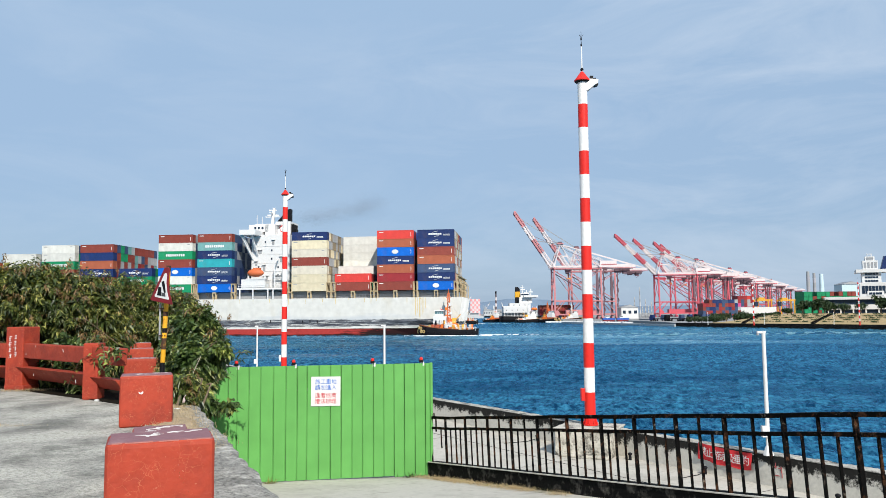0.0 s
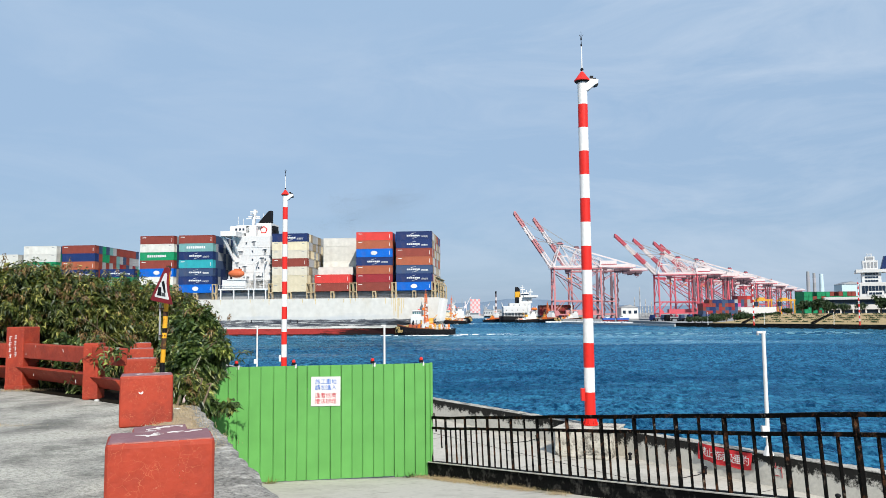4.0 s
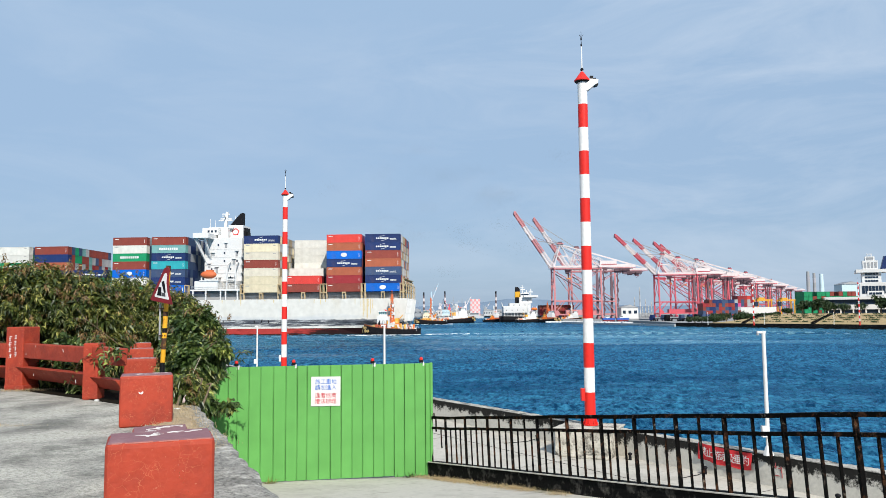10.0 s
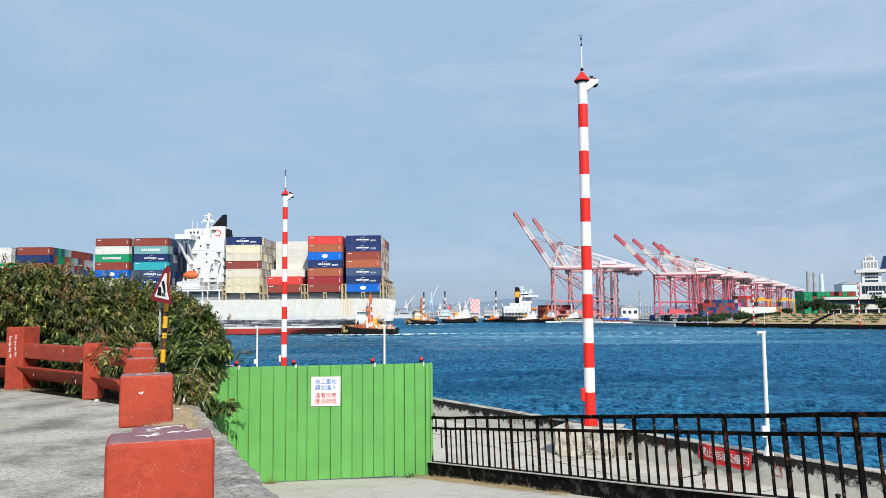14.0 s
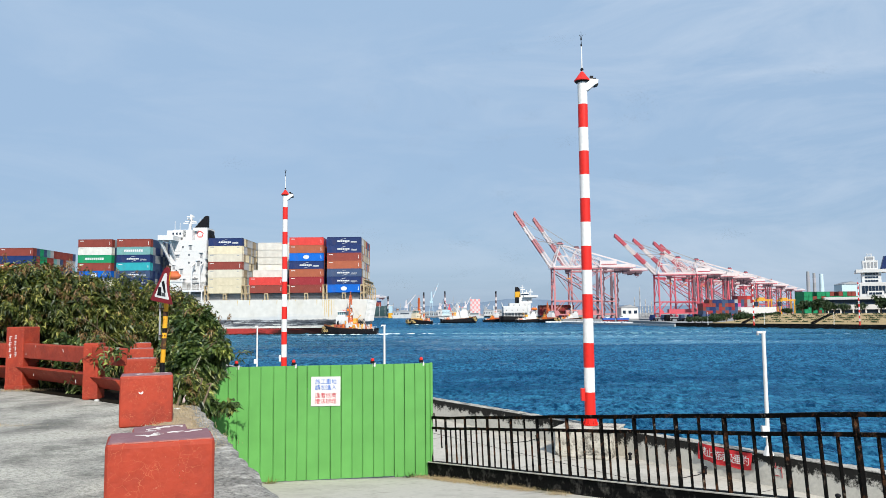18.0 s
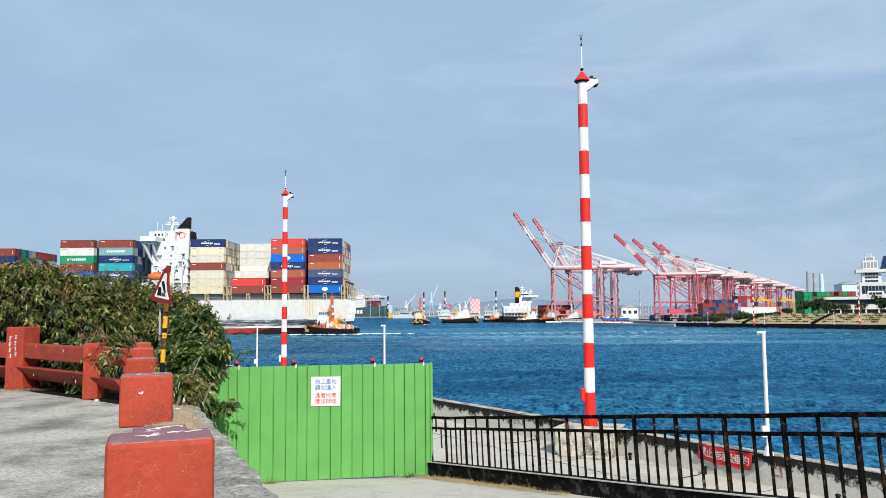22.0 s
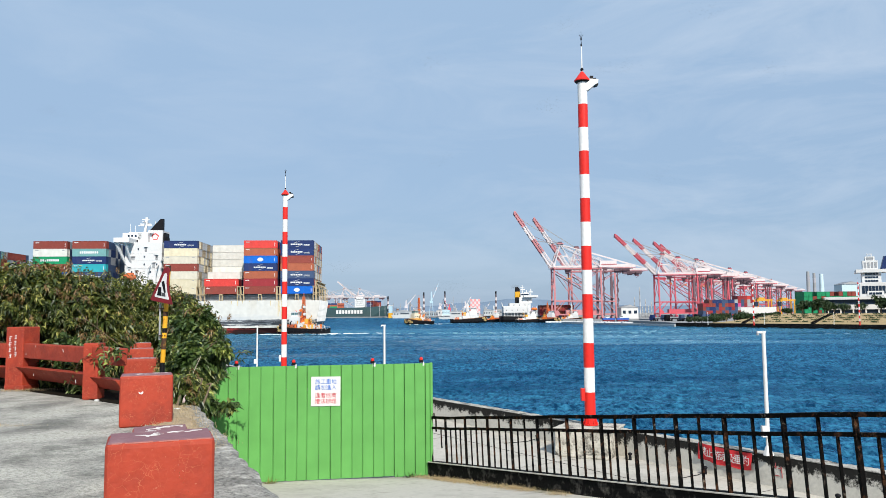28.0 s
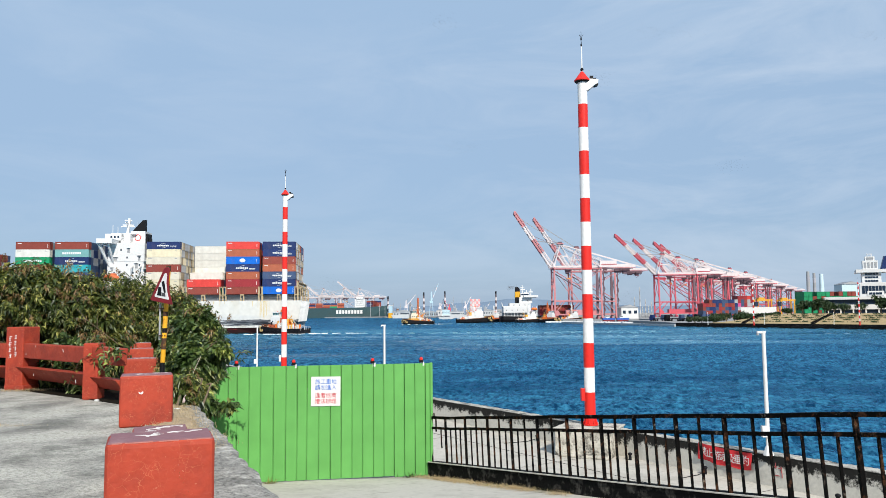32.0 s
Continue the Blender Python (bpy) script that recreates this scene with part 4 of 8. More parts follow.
for x in (-4.36, -3.2, -1.55, -0.5):
    warning_lamp(x, fy0 + (x - fx0) * (fy1 - fy0) / (fx1 - fx0) + 0.02, 0.37)


# ---- striped signal masts ----
def striped_mast(x, y, z, r, detail=True):
    H, band = 14.9, 1.0
    t = thing("signal_mast", "tall red-and-white banded steel mast with a red cone cap", "mast", pose(x, y, z), "striped masts along the channel")
    n = 14
    levels = [0.32] + [1.34 + 1.012 * i for i in range(13)] + [14.52]
    for i in range(n):
        z0, z1 = levels[i], levels[i + 1]
        k0, k1 = 1 + 0.1 * (1 - z0 / 14), 1 + 0.1 * (1 - z1 / 14)
        part("band", Geo().tube((0, 0, z0), (0, 0, z1), r * k0, r * k1, 24), M["mast_red" if i % 2 == 0 else "mast_white"], t)
    part("cone_cap", Geo().tube((0, 0, 14.5), (0, 0, 14.54), r * 1.62, r * 1.66, 24).tube((0, 0, 14.54), (0, 0, 14.93), r * 1.66, 0.05, 24), M["mast_red"], t)
    part("cap_rim", Geo().tube((0, 0, 14.44), (0, 0, 14.498), r * 1.3, r * 1.58, 24), M["black"], t)
    part("lamp_arm", Geo().slab([(0.1, 14.02), (0.3, 14.12), (0.5, 14.3), (0.66, 14.39), (0.68, 14.56), (0.35, 14.58), (0.1, 14.56)], -0.16, 0.16), M["mast_white"], t, bevel=0.03)
    part("lamp", Geo().slab([(0.5, 14.25), (0.66, 14.3), (0.67, 14.38), (0.52, 14.33)], -0.12, 0.12), M["black"], t)
    part("camera_box", Geo().box(0.4, 0, 14.57, 0.13, 0.14, 0.16).box(0.53, 0, 14.56, 0.1, 0.12, 0.08), M["black"], t)
    part("rod", Geo().tube((0, 0, 14.9), (0, 0, 16.05), 0.036, 0.022, 8), M["mast_white"], t)
    part("rod_ball", Geo().ball(0, 0, 15.02, 0.075, 0.075, 0.075), M["black"], t)
    part("spike", Geo().tube((0, 0, 16.05), (0, 0, 16.15), 0.034, 0.034, 8).tube((0, 0, 16.15), (0, 0, 16.7), 0.016, 0.005, 6).tube((0, 0, 16.33), (0, 0, 16.42), 0.034, 0.034, 8).beam((-0.08, 0, 16.56), (0, 0, 16.42), 0.016).beam((0.08, 0, 16.56), (0, 0, 16.42), 0.016), M["black"], t)
    part("flange", Geo().tube((0, 0, 0), (0, 0, 0.05), r * 1.6, r * 1.6, 24).tube((0, 0, 0.05), (0, 0, 0.34), r * 1.18, r * 1.12, 24), M["mast_red"], t)
    for k in range(10):
        a = 2 * math.pi * k / 10
        part("gusset", Geo().slab([(r, 0.05), (r * 1.5, 0.05), (r * 1.08, 0.34), (r, 0.34)], -0.012, 0.012), M["mast_red"], t, at=pose(0, 0, 0, 0, 0, math.degrees(a)))
    part("junction_box", Geo().box(-r * 1.1 - 0.07, -0.05, 1.0, 0.16, 0.26, 0.5), M["mast_red"], t, bevel=0.01)
    return t


near_mast = striped_mast(6.03, 32.2, -3.2, 0.205)
for x, y, z in ((-12.86, 62.2, -3.3), (114.7, 285.0, -4.0), (144.65, 268.0, -4.0)):
    far_mast = copy_thing(near_mast, pose(x, y, z))
    for ob in far_mast.children:
        if y < 100 and ob.name.startswith("junction_box"):
            ob.data = ob.data.copy()
            ob.data.materials[0] = M["mast_white"]


def lamp_post(x, y, z, h):
    t = thing("lamp_post", "slim white steel post with a short lamp arm", "lamp post", pose(x, y, z), "white posts along the quay")
    part("post", Geo().tube((0, 0, 0.05), (0, 0, h), 0.068, 0.06, 12), M["mast_white"], t)
    part("lamp_arm", Geo().box(-0.07, 0, h - 0.08, 0.28, 0.08, 0.075), M["mast_white"], t, bevel=0.01)
    part("lamp", Geo().tube((-0.19, 0, h - 0.14), (-0.19, 0, h - 0.07), 0.05, 0.035, 12), M["deck_grey"], t)
    part("control_box", Geo().box(-0.12, -0.08, 0.6, 0.22, 0.16, 0.36), M["mast_white"], t, bevel=0.015)
    part("foot", Geo().tube((0, 0, 0), (0, 0, 0.03), 0.17, 0.17, 12).tube((0, 0, 0.03), (0, 0, 0.34), 0.17, 0.065, 8), M["mast_white"], t)
    return t


for x, y, z, h in ((10.6, 25.6, -3.28, 4.05), (-3.65, 47.5, -3.28, 4.05), (-15.95, 66.0, -3.28, 3.8), (102.9, 300, -4, 4.9), (120.7, 290, -4, 4.6), (141.8, 280, -4, 4.6)):
    lamp_post(x, y, z, h)

# ---- red banner on the sea wall ----
(bx0, by0), (bx1, by1) = (9.13, 28.06), (10.32, 26.25)
blen = math.hypot(bx1 - bx0, by1 - by0)
BM = Matrix.Translation(((bx0 + bx1) / 2, (by0 + by1) / 2, -3.565)) @ pose(0, 0, 0, 0, 2.4, math.degrees(math.atan2(by1 - by0, bx1 - bx0)))
banner = thing("banner", "red cloth banner with white characters hung on the sea wall", "banner", BM)
g = Geo()
nx, nz = 24, 6
for j in range(nz + 1):
    for i in range(nx + 1):
        u, w = i / nx - 0.5, j / nz - 0.5
        g.v.append((u * blen, -0.05 - 0.02 * math.sin(u * 19 + w * 3) - 0.012 * math.sin(w * 9 + u * 5), w * 0.58 - 0.05 * (1 - 4 * u * u) + 0.02 * math.sin(u * 14) * (w < 0)))
for j in range(nz):
    for i in range(nx):
        a = j * (nx + 1) + i
        g.f.append((a, a + 1, a + nx + 2, a + nx + 1))
part("cloth", g, M["banner_red"], banner, smooth=True)
for i, ch in enumerate("禁止游泳及垂釣"):
    u = (i + 0.5) / 7 - 0.5
    lettering("character", ch, 0.34, M["white"], banner, pose(u * blen * 0.92, -0.088, -0.05 * (1 - 4 * u * u)))
for u in (-0.5, 0.5):
    part("cord", Geo().tube((u * blen, -0.04, 0.27), (u * blen * 1.08, -0.008, 0.24), 0.008, 0.008, 6), M["white"], banner)
# red strokes painted on the wall further on
t = thing("painted_mark", "faded red painted strokes on the sea wall", "graffiti", Matrix.Translation((10.9, 25.38, -3.85)) @ pose(0, 0, 0, 0, 0, math.degrees(math.atan2(by1 - by0, bx1 - bx0))))
for x, z, w, h in ((-0.3, 0.25, 0.25, 0.03), (-0.25, 0.18, 0.03, 0.2), (-0.05, 0.2, 0.2, 0.03), (0.0, 0.05, 0.03, 0.2), (-0.2, -0.1, 0.25, 0.03), (0.02, -0.15, 0.04, 0.16)):
    part("stroke", Geo().box(x * 0.8, 0.0, z * 0.8, w * 0.7, 0.012, h), M["faded_ink"], t)

# ---- iron railing ----
railing = thing("iron_railing", "black iron railing with rusty balusters on a kerb", "railing")


def rail_run(z, w, h, wob):
    g = Geo()
    for k in range(0, 34, 2):
        (xa, ya), (xb, yb) = rail_at(k - 0.3), rail_at(k + 1.8)
        o = 0.006 * math.sin(k * 2.1)
        g.beam((xa, ya, ramp_z(xa, ya) + 0.25 + z + o * wob), (xb, yb, ramp_z(xb, yb) + 0.25 + z + 0.006 * math.sin((k + 2) * 2.1) * wob), w, h)
    return g


part("top_rail", rail_run(0.99, 0.065, 0.055, 1), M["black_iron"], railing)
part("middle_rail", rail_run(0.768, 0.05, 0.05, 1), M["black_iron"], railing)


def upright(name, k_foot, k_head, z0, z1, w):
    """One upright of the railing, leaning a little along it."""
    (x, y), (xt, yt) = rail_at(k_foot), rail_at(k_head)
    base = ramp_z(x, y) + 0.25
    part(name, Geo().beam((x, y, base + z0), (xt, yt, base + z1), w, w), M["black_iron"], railing)


POST_K = (1.28, 2.23, 3.14, 4.1, 5.08, 6.03, 6.95, 7.93, 8.86, 9.81, 10.79, 11.74, 12.77, 13.54, 14.55, 15.5, 16.46, 17.47, 18.48, 19.53, 20.58, 21.68, 22.76)


def post_k(i):
    return float(np.interp(i, range(23), POST_K)) + 1.08 * max(0.0, i - 22)


rr = random.Random(33)
for i in range(34):
    k = post_k(i) + rr.uniform(-0.02, 0.02)
    upright("post", k + 0.17, k, -0.02, 0.98, 0.052 if i % 2 == 0 else 0.034)
    k = post_k(i + 0.5) + rr.uniform(-0.03, 0.03)
    upright("baluster", k + 0.16, k + 0.03, -0.02, 0.77, 0.03)
upright("baluster", 0.0, -0.07, -0.02, 0.77, 0.034)
upright("broken_post", 0.36, 0.34, 0.7, 1.0, 0.034)
upright("broken_baluster", 0.93, 0.85, 0.36, 0.77, 0.03)
upright("broken_stub", 0.17, 0.14, 1.0, 1.1, 0.03)
upright("broken_stub", 0.72, 0.7, 0.0, 0.06, 0.03)


# ---- shrubs ----
def add_leaf(vs, fs, p, out, L, w, droop, r):
    """One lance-shaped leaf, folded a little along its rib."""
    side = out.cross(Vector((r.gauss(0, 0.5), r.gauss(0, 0.5), 1.0))).normalized()
    nrm = side.cross(out)
    mid = p + out * L * 0.45
    tip = p + out * L + Vector((0, 0, -L * droop))
    k = len(vs)
    vs += [tuple(p), tuple(mid - side * w + nrm * w * 0.5), tuple(tip), tuple(mid + side * w + nrm * w * 0.5), tuple(mid)]
    fs += [(k, k + 1, k + 2, k + 4), (k, k + 4, k + 2, k + 3)]


def leaf_mass(name, blobs, count, material, parent, length=0.16, width=0.02, seed=1, shell=0.55, rough=0.6, droop=0.35, gate=-0.02, per=11, label="", hollow=0.7):
    """Tufts of bent leaves set over a few uneven clumps, with gaps between the tufts."""
    r = random.Random(seed)
    vs, fs = [], []
    vol = [b[3] * b[4] + b[4] * b[5] + b[3] * b[5] for b in blobs]
    made = 0
    while made < count:
        bx, by, bz, rx, ry, rz = r.choices(blobs, vol)[0]
        d = Vector((r.gauss(0, 1), r.gauss(0, 1), r.gauss(0, 1))).normalized()
        q = Vector((bx + d.x * rx, by + d.y * ry, bz + d.z * rz))
        lump = noise.noise(q * 1.1 / max(0.5, length * 6) + Vector((seed, 0, 0)))
        bump = 1 + rough * (0.6 * lump + 0.5 * noise.noise(q * 3.2))
        k = (shell + (1.04 - shell) * r.random() ** 0.5) * bump
        if noise.noise(q * 2.3 + Vector((0, seed, 0))) < gate and r.random() < 0.8:
            if gate > 0.05:
                made += 1
                continue
            k *= hollow
        hub = Vector((bx + d.x * rx * k, by + d.y * ry * k, bz + d.z * rz * k))
        axis = (d * 0.9 + Vector((r.gauss(0, 0.35), r.gauss(0, 0.35), r.gauss(0.45, 0.3)))).normalized()
        for i in range(per):
            spin = Vector((r.gauss(0, 1), r.gauss(0, 1), r.gauss(0, 1)))
            ring = (spin - axis * spin.dot(axis)).normalized()
            out = (axis * r.uniform(0.1, 0.8) + ring * 0.85 + Vector((0, 0, -droop))).normalized()
            add_leaf(vs, fs, hub + axis * (i / per - 0.6) * length * 1.1, out, length * r.uniform(0.6, 1.3), width * r.uniform(0.7, 1.3), droop * r.uniform(0.3, 1.2), r)
        made += per
    me = bpy.data.meshes.new(name)
    me.from_pydata(vs, [], fs)
    me.materials.append(material)
    return part(name, me, None, parent, label)


def sprig(parent, p0, p1, n, seed, material="leaf", length=0.15):
    """A thin shoot that stands out of the shrub, with leaves along it."""
    r = random.Random(seed)
    p0, p1 = Vector(p0), Vector(p1)
    pm = p0.lerp(p1, 0.55) + Vector((0, 0, 0.12 * (p1 - p0).length))
    shoot = part("shoot", Geo().tube(p0, pm, 0.009, 0.006, 5).tube(pm, p1, 0.006, 0.003, 5), M["bark"], parent)
    vs, fs = [], []
    for i in range(n):
        s = 0.15 + 0.87 * (i / n) ** 0.8
        p = p0.lerp(pm, s / 0.55) if s < 0.55 else pm.lerp(p1, (s - 0.55) / 0.45)
        out = ((p1 - p0).normalized() * 0.5 + Vector((r.gauss(0, 0.7), r.gauss(0, 0.7), r.gauss(-0.1, 0.6)))).normalized()
        add_leaf(vs, fs, p, out, length * r.uniform(0.6, 1.2), length * 0.13 * r.uniform(0.7, 1.3), 0.3, r)
    me = bpy.data.meshes.new("leaves")
    me.from_pydata(vs, [], fs)
    me.materials.append(M[material])
    part("leaves", me, None, shoot)


def shrub(x, y, z, blobs, count, seed, leaf=0.135, label="dense green shrub with narrow drooping leaves, some dry", leaves="leaf"):
    t = thing("shrub", label, "shrub", pose(x, y, z), "shrubs behind the fence")
    r = random.Random(seed)
    for b in blobs:
        for _ in range(4):
            p0 = Vector((r.uniform(-0.2, 0.2), r.uniform(-0.2, 0.2), 0))
            p2 = Vector((b[0] + r.uniform(-0.6, 0.6) * b[3], b[1] + r.uniform(-0.6, 0.6) * b[4], b[2] + r.uniform(0.0, 0.95) * b[5]))
            p1 = p0.lerp(p2, 0.5) + Vector((r.uniform(-0.25, 0.25), r.uniform(-0.25, 0.25), 0.2))
            part("stem", Geo().tube(p0, p1, 0.02, 0.012, 6).tube(p1, p2, 0.012, 0.004, 6), M["bark"], t)
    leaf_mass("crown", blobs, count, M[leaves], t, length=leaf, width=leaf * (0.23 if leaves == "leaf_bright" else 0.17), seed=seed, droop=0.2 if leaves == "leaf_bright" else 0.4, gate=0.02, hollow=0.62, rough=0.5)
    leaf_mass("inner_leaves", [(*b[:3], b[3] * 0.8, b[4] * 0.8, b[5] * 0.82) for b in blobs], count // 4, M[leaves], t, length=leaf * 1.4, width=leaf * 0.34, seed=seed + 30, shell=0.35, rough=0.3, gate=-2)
    dry = [(b[0], b[1], b[2] + 0.05, b[3] * 1.04, b[4] * 1.04, b[5] * 1.02) for b in blobs]
    leaf_mass("dry_leaves", dry, count // (60 if leaves == "leaf_bright" else 9), M["dry_leaf"], t, length=0.11, width=0.013, seed=seed + 50, shell=0.85, droop=0.7, gate=0.16, label="clumps of dry brown hanging leaves")
    for k in range(int(count / 1500)):
        b = r.choice(blobs)
        d = Vector((r.gauss(0, 1), r.gauss(-0.3, 0.8), abs(r.gauss(0.3, 0.8)))).normalized()
        c = Vector(b[:3])
        q = Vector((d.x * b[3], d.y * b[4], d.z * b[5]))
        sprig(t, c + q * 0.7, c + q * r.uniform(0.98, 1.12), 16, seed * 100 + k)
    return t


M["dry_leaf"] = leafy("dry pods and leaves", (0.05, 0.026, 0.01), (0.16, 0.092, 0.03), (0.32, 0.215, 0.075))
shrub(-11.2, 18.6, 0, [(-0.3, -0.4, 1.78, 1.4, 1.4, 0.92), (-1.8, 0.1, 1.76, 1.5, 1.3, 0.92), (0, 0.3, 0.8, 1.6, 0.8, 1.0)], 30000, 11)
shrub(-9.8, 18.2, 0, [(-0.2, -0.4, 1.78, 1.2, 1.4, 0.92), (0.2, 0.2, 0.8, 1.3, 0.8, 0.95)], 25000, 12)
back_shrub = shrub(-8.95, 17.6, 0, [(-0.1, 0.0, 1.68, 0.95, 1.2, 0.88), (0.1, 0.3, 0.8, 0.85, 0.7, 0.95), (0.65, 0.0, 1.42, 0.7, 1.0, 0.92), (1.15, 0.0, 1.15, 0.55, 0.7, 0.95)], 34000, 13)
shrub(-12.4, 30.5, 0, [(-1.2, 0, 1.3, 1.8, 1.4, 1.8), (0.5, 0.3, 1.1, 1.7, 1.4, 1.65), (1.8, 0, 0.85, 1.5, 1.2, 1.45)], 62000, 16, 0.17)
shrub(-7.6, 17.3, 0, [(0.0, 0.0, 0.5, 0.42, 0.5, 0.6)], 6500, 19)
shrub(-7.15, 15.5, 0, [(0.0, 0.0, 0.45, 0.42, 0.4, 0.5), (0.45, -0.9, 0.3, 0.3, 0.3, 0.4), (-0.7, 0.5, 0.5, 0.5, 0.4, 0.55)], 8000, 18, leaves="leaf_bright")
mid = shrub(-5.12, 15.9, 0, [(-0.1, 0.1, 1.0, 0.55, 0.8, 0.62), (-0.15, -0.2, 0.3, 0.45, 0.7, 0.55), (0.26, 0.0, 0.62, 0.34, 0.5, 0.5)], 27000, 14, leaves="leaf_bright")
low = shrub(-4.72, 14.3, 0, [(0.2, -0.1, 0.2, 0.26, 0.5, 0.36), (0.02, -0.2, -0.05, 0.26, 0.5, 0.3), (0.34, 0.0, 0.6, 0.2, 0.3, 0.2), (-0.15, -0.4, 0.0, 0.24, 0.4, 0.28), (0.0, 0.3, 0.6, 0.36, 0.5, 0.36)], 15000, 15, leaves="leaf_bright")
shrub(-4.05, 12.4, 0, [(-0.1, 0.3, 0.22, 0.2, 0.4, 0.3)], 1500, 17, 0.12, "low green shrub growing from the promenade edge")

def shoots_out(t, at, n, shoots):
    """Single leafy shoots that stand out of one shrub."""
    for k, (p0, p1) in enumerate(shoots):
        sprig(t, Vector(p0) - Vector(at), Vector(p1) - Vector(at), n, 900 + k, "leaf_bright", 0.13)


shoots_out(mid, (-5.12, 15.9, 0), 24, (((-5.04, 15.6, 1.2), (-4.84, 15.6, 1.62)), ((-5.3, 15.6, 1.3), (-5.2, 15.5, 1.75)), ((-4.6, 15.5, 0.9), (-4.4, 15.4, 1.15))))
shoots_out(low, (-4.72, 14.3, 0), 24, (((-4.15, 14.4, 0.6), (-3.54, 14.3, 0.75)), ((-4.15, 14.3, 0.62), (-3.7, 14.2, 0.62)), ((-4.3, 14.2, 0.1), (-3.95, 14.3, 0.36)), ((-4.4, 14.2, 0.8), (-4.0, 14.2, 1.0))))
leaf_mass("young_leaves", [(0.7, -0.1, 0.78, 0.13, 0.2, 0.15), (0.56, -0.3, 0.86, 0.1, 0.15, 0.1)], 260, M["leaf_young"], low, 0.115, 0.026, 71, 0.3, 0.5, 0.4, label="bright yellow-green young leaves")
leaf_mass("leaning_branch_leaves", [(0.52, -0.35, -0.18, 0.22, 0.2, 0.1), (0.84, -0.3, -0.2, 0.12, 0.12, 0.08), (0.38, -0.5, -0.02, 0.2, 0.2, 0.14)], 900, M["leaf_bright"], low, 0.15, 0.032, 72, 0.3, 0.5, 0.3)
part("leaning_branch", Geo().tube((0.1, -0.3, -0.05), (0.5, -0.35, -0.14), 0.012, 0.008, 6).tube((0.5, -0.35, -0.14), (0.86, -0.3, -0.16), 0.008, 0.004, 6), M["bark"], low)
o = Vector((-8.95, 17.6, 0))
leaf_mass("trailing_leaves", [(-5.73 - o.x, 12.9 - o.y, 0.76, 0.14, 0.1, 0.09), (-5.45 - o.x, 12.75 - o.y, 0.88, 0.13, 0.1, 0.13), (-5.47 - o.x, 12.75 - o.y, 0.6, 0.1, 0.1, 0.14), (-5.3 - o.x, 12.7 - o.y, 0.74, 0.1, 0.08, 0.1)], 66, M["leaf_bright"], back_shrub, 0.12, 0.028, 73, 0.2, 0.5, 0.3)
shoots_out(back_shrub, (-8.95, 17.6, 0), 10, (((-6.9, 14.2, 0.15), (-6.1, 13.3, 0.78)), ((-6.5, 14.0, 0.4), (-5.85, 13.2, 0.72)), ((-6.3, 14.0, 0.5), (-5.75, 13.0, 0.5)), ((-6.2, 13.9, 0.8), (-5.65, 12.85, 0.85)), ((-6.1, 13.8, 0.6), (-5.45, 12.85, 0.72)), ((-6.1, 13.8, 0.8), (-5.6, 12.8, 0.65)), ((-6.0, 13.7, 0.5), (-5.5, 12.75, 0.9)), ((-7.6, 15.6, 0.1), (-7.4, 15.1, 0.42)), ((-7.9, 15.8, 0.1), (-7.9, 15.3, 0.5)), ((-7.2, 15.2, 0.1), (-6.9, 14.6, 0.46))))
part("bare_branch", Geo().tube(Vector((-6.72, 16.0, 0.85)) - o, Vector((-7.3, 15.75, 1.38)) - o, 0.008, 0.006, 6).tube(Vector((-7.3, 15.75, 1.38)) - o, Vector((-7.5, 15.7, 1.62)) - o, 0.006, 0.003, 6).tube(Vector((-7.1, 15.8, 1.2)) - o, Vector((-7.05, 15.7, 1.6)) - o, 0.005, 0.003, 6).tube(Vector((-7.3, 15.75, 1.38)) - o, Vector((-7.55, 15.7, 1.42)) - o, 0.005, 0.003, 6), M["bark"], back_shrub, "thin grey leafless branch")


bag = thing("plastic_bag", "crumpled pinkish-white plastic bag caught under the shrub", "litter", pose(-4.07, 12.1, 0.085, 0, 14, 0) @ Matrix.Scale(0.36, 4))
rings = []
for k in range(9):
    u = k / 8
    w = 0.012 + 0.062 * math.sin(math.pi * min(1, u * 1.15)) ** 0.8 * (1 - 0.45 * u)
    rings.append([(w * math.cos(2 * math.pi * i / 12) * (1 + 0.3 * noise.noise((i * 0.9, k * 0.7, 2))) + 0.02 * math.sin(u * 5), w * math.sin(2 * math.pi * i / 12) * (1 + 0.3 * noise.noise((i * 0.9, k * 0.7, 5))), 0.3 * u) for i in range(12)])
part("bag_body", Geo().loft(rings), M["bag_film"], bag, smooth=True)
part("bag_knot", Geo().tube((0, 0, 0.29), (0.03, 0, 0.37), 0.012, 0.03, 8), M["bag_film"], bag)
litter = thing("paper_scrap", "crumpled white paper scrap on the dry straw", "litter", pose(-4.02, 11.7, 0.04) @ Matrix.Scale(0.6, 4))
part("sheet", Geo().ball(0, 0, 0.015, 0.09, 0.05, 0.018, 8, 4), M["white"], litter)
litter = thing("paper_scrap", "small white paper scrap beside the fence post", "litter", pose(-5.95, 13.3, 0.0))
part("sheet", Geo().ball(0, 0, 0.015, 0.05, 0.04, 0.02, 8, 4), M["white"], litter)
o = Vector((-4.72, 14.3, 0))
for k, pts in enumerate((((-4.2, 12.6, 0.1), (-4.12, 12.7, 0.5), (-4.02, 12.8, 0.78)),)):
    g = Geo()
    for p, q in zip(pts, pts[1:]):
        g.tube(Vector(p) - o, Vector(q) - o, 0.007, 0.005, 6)
    part("bare_branch", g, M["pale_bark"], low, "pale grey bare stem")


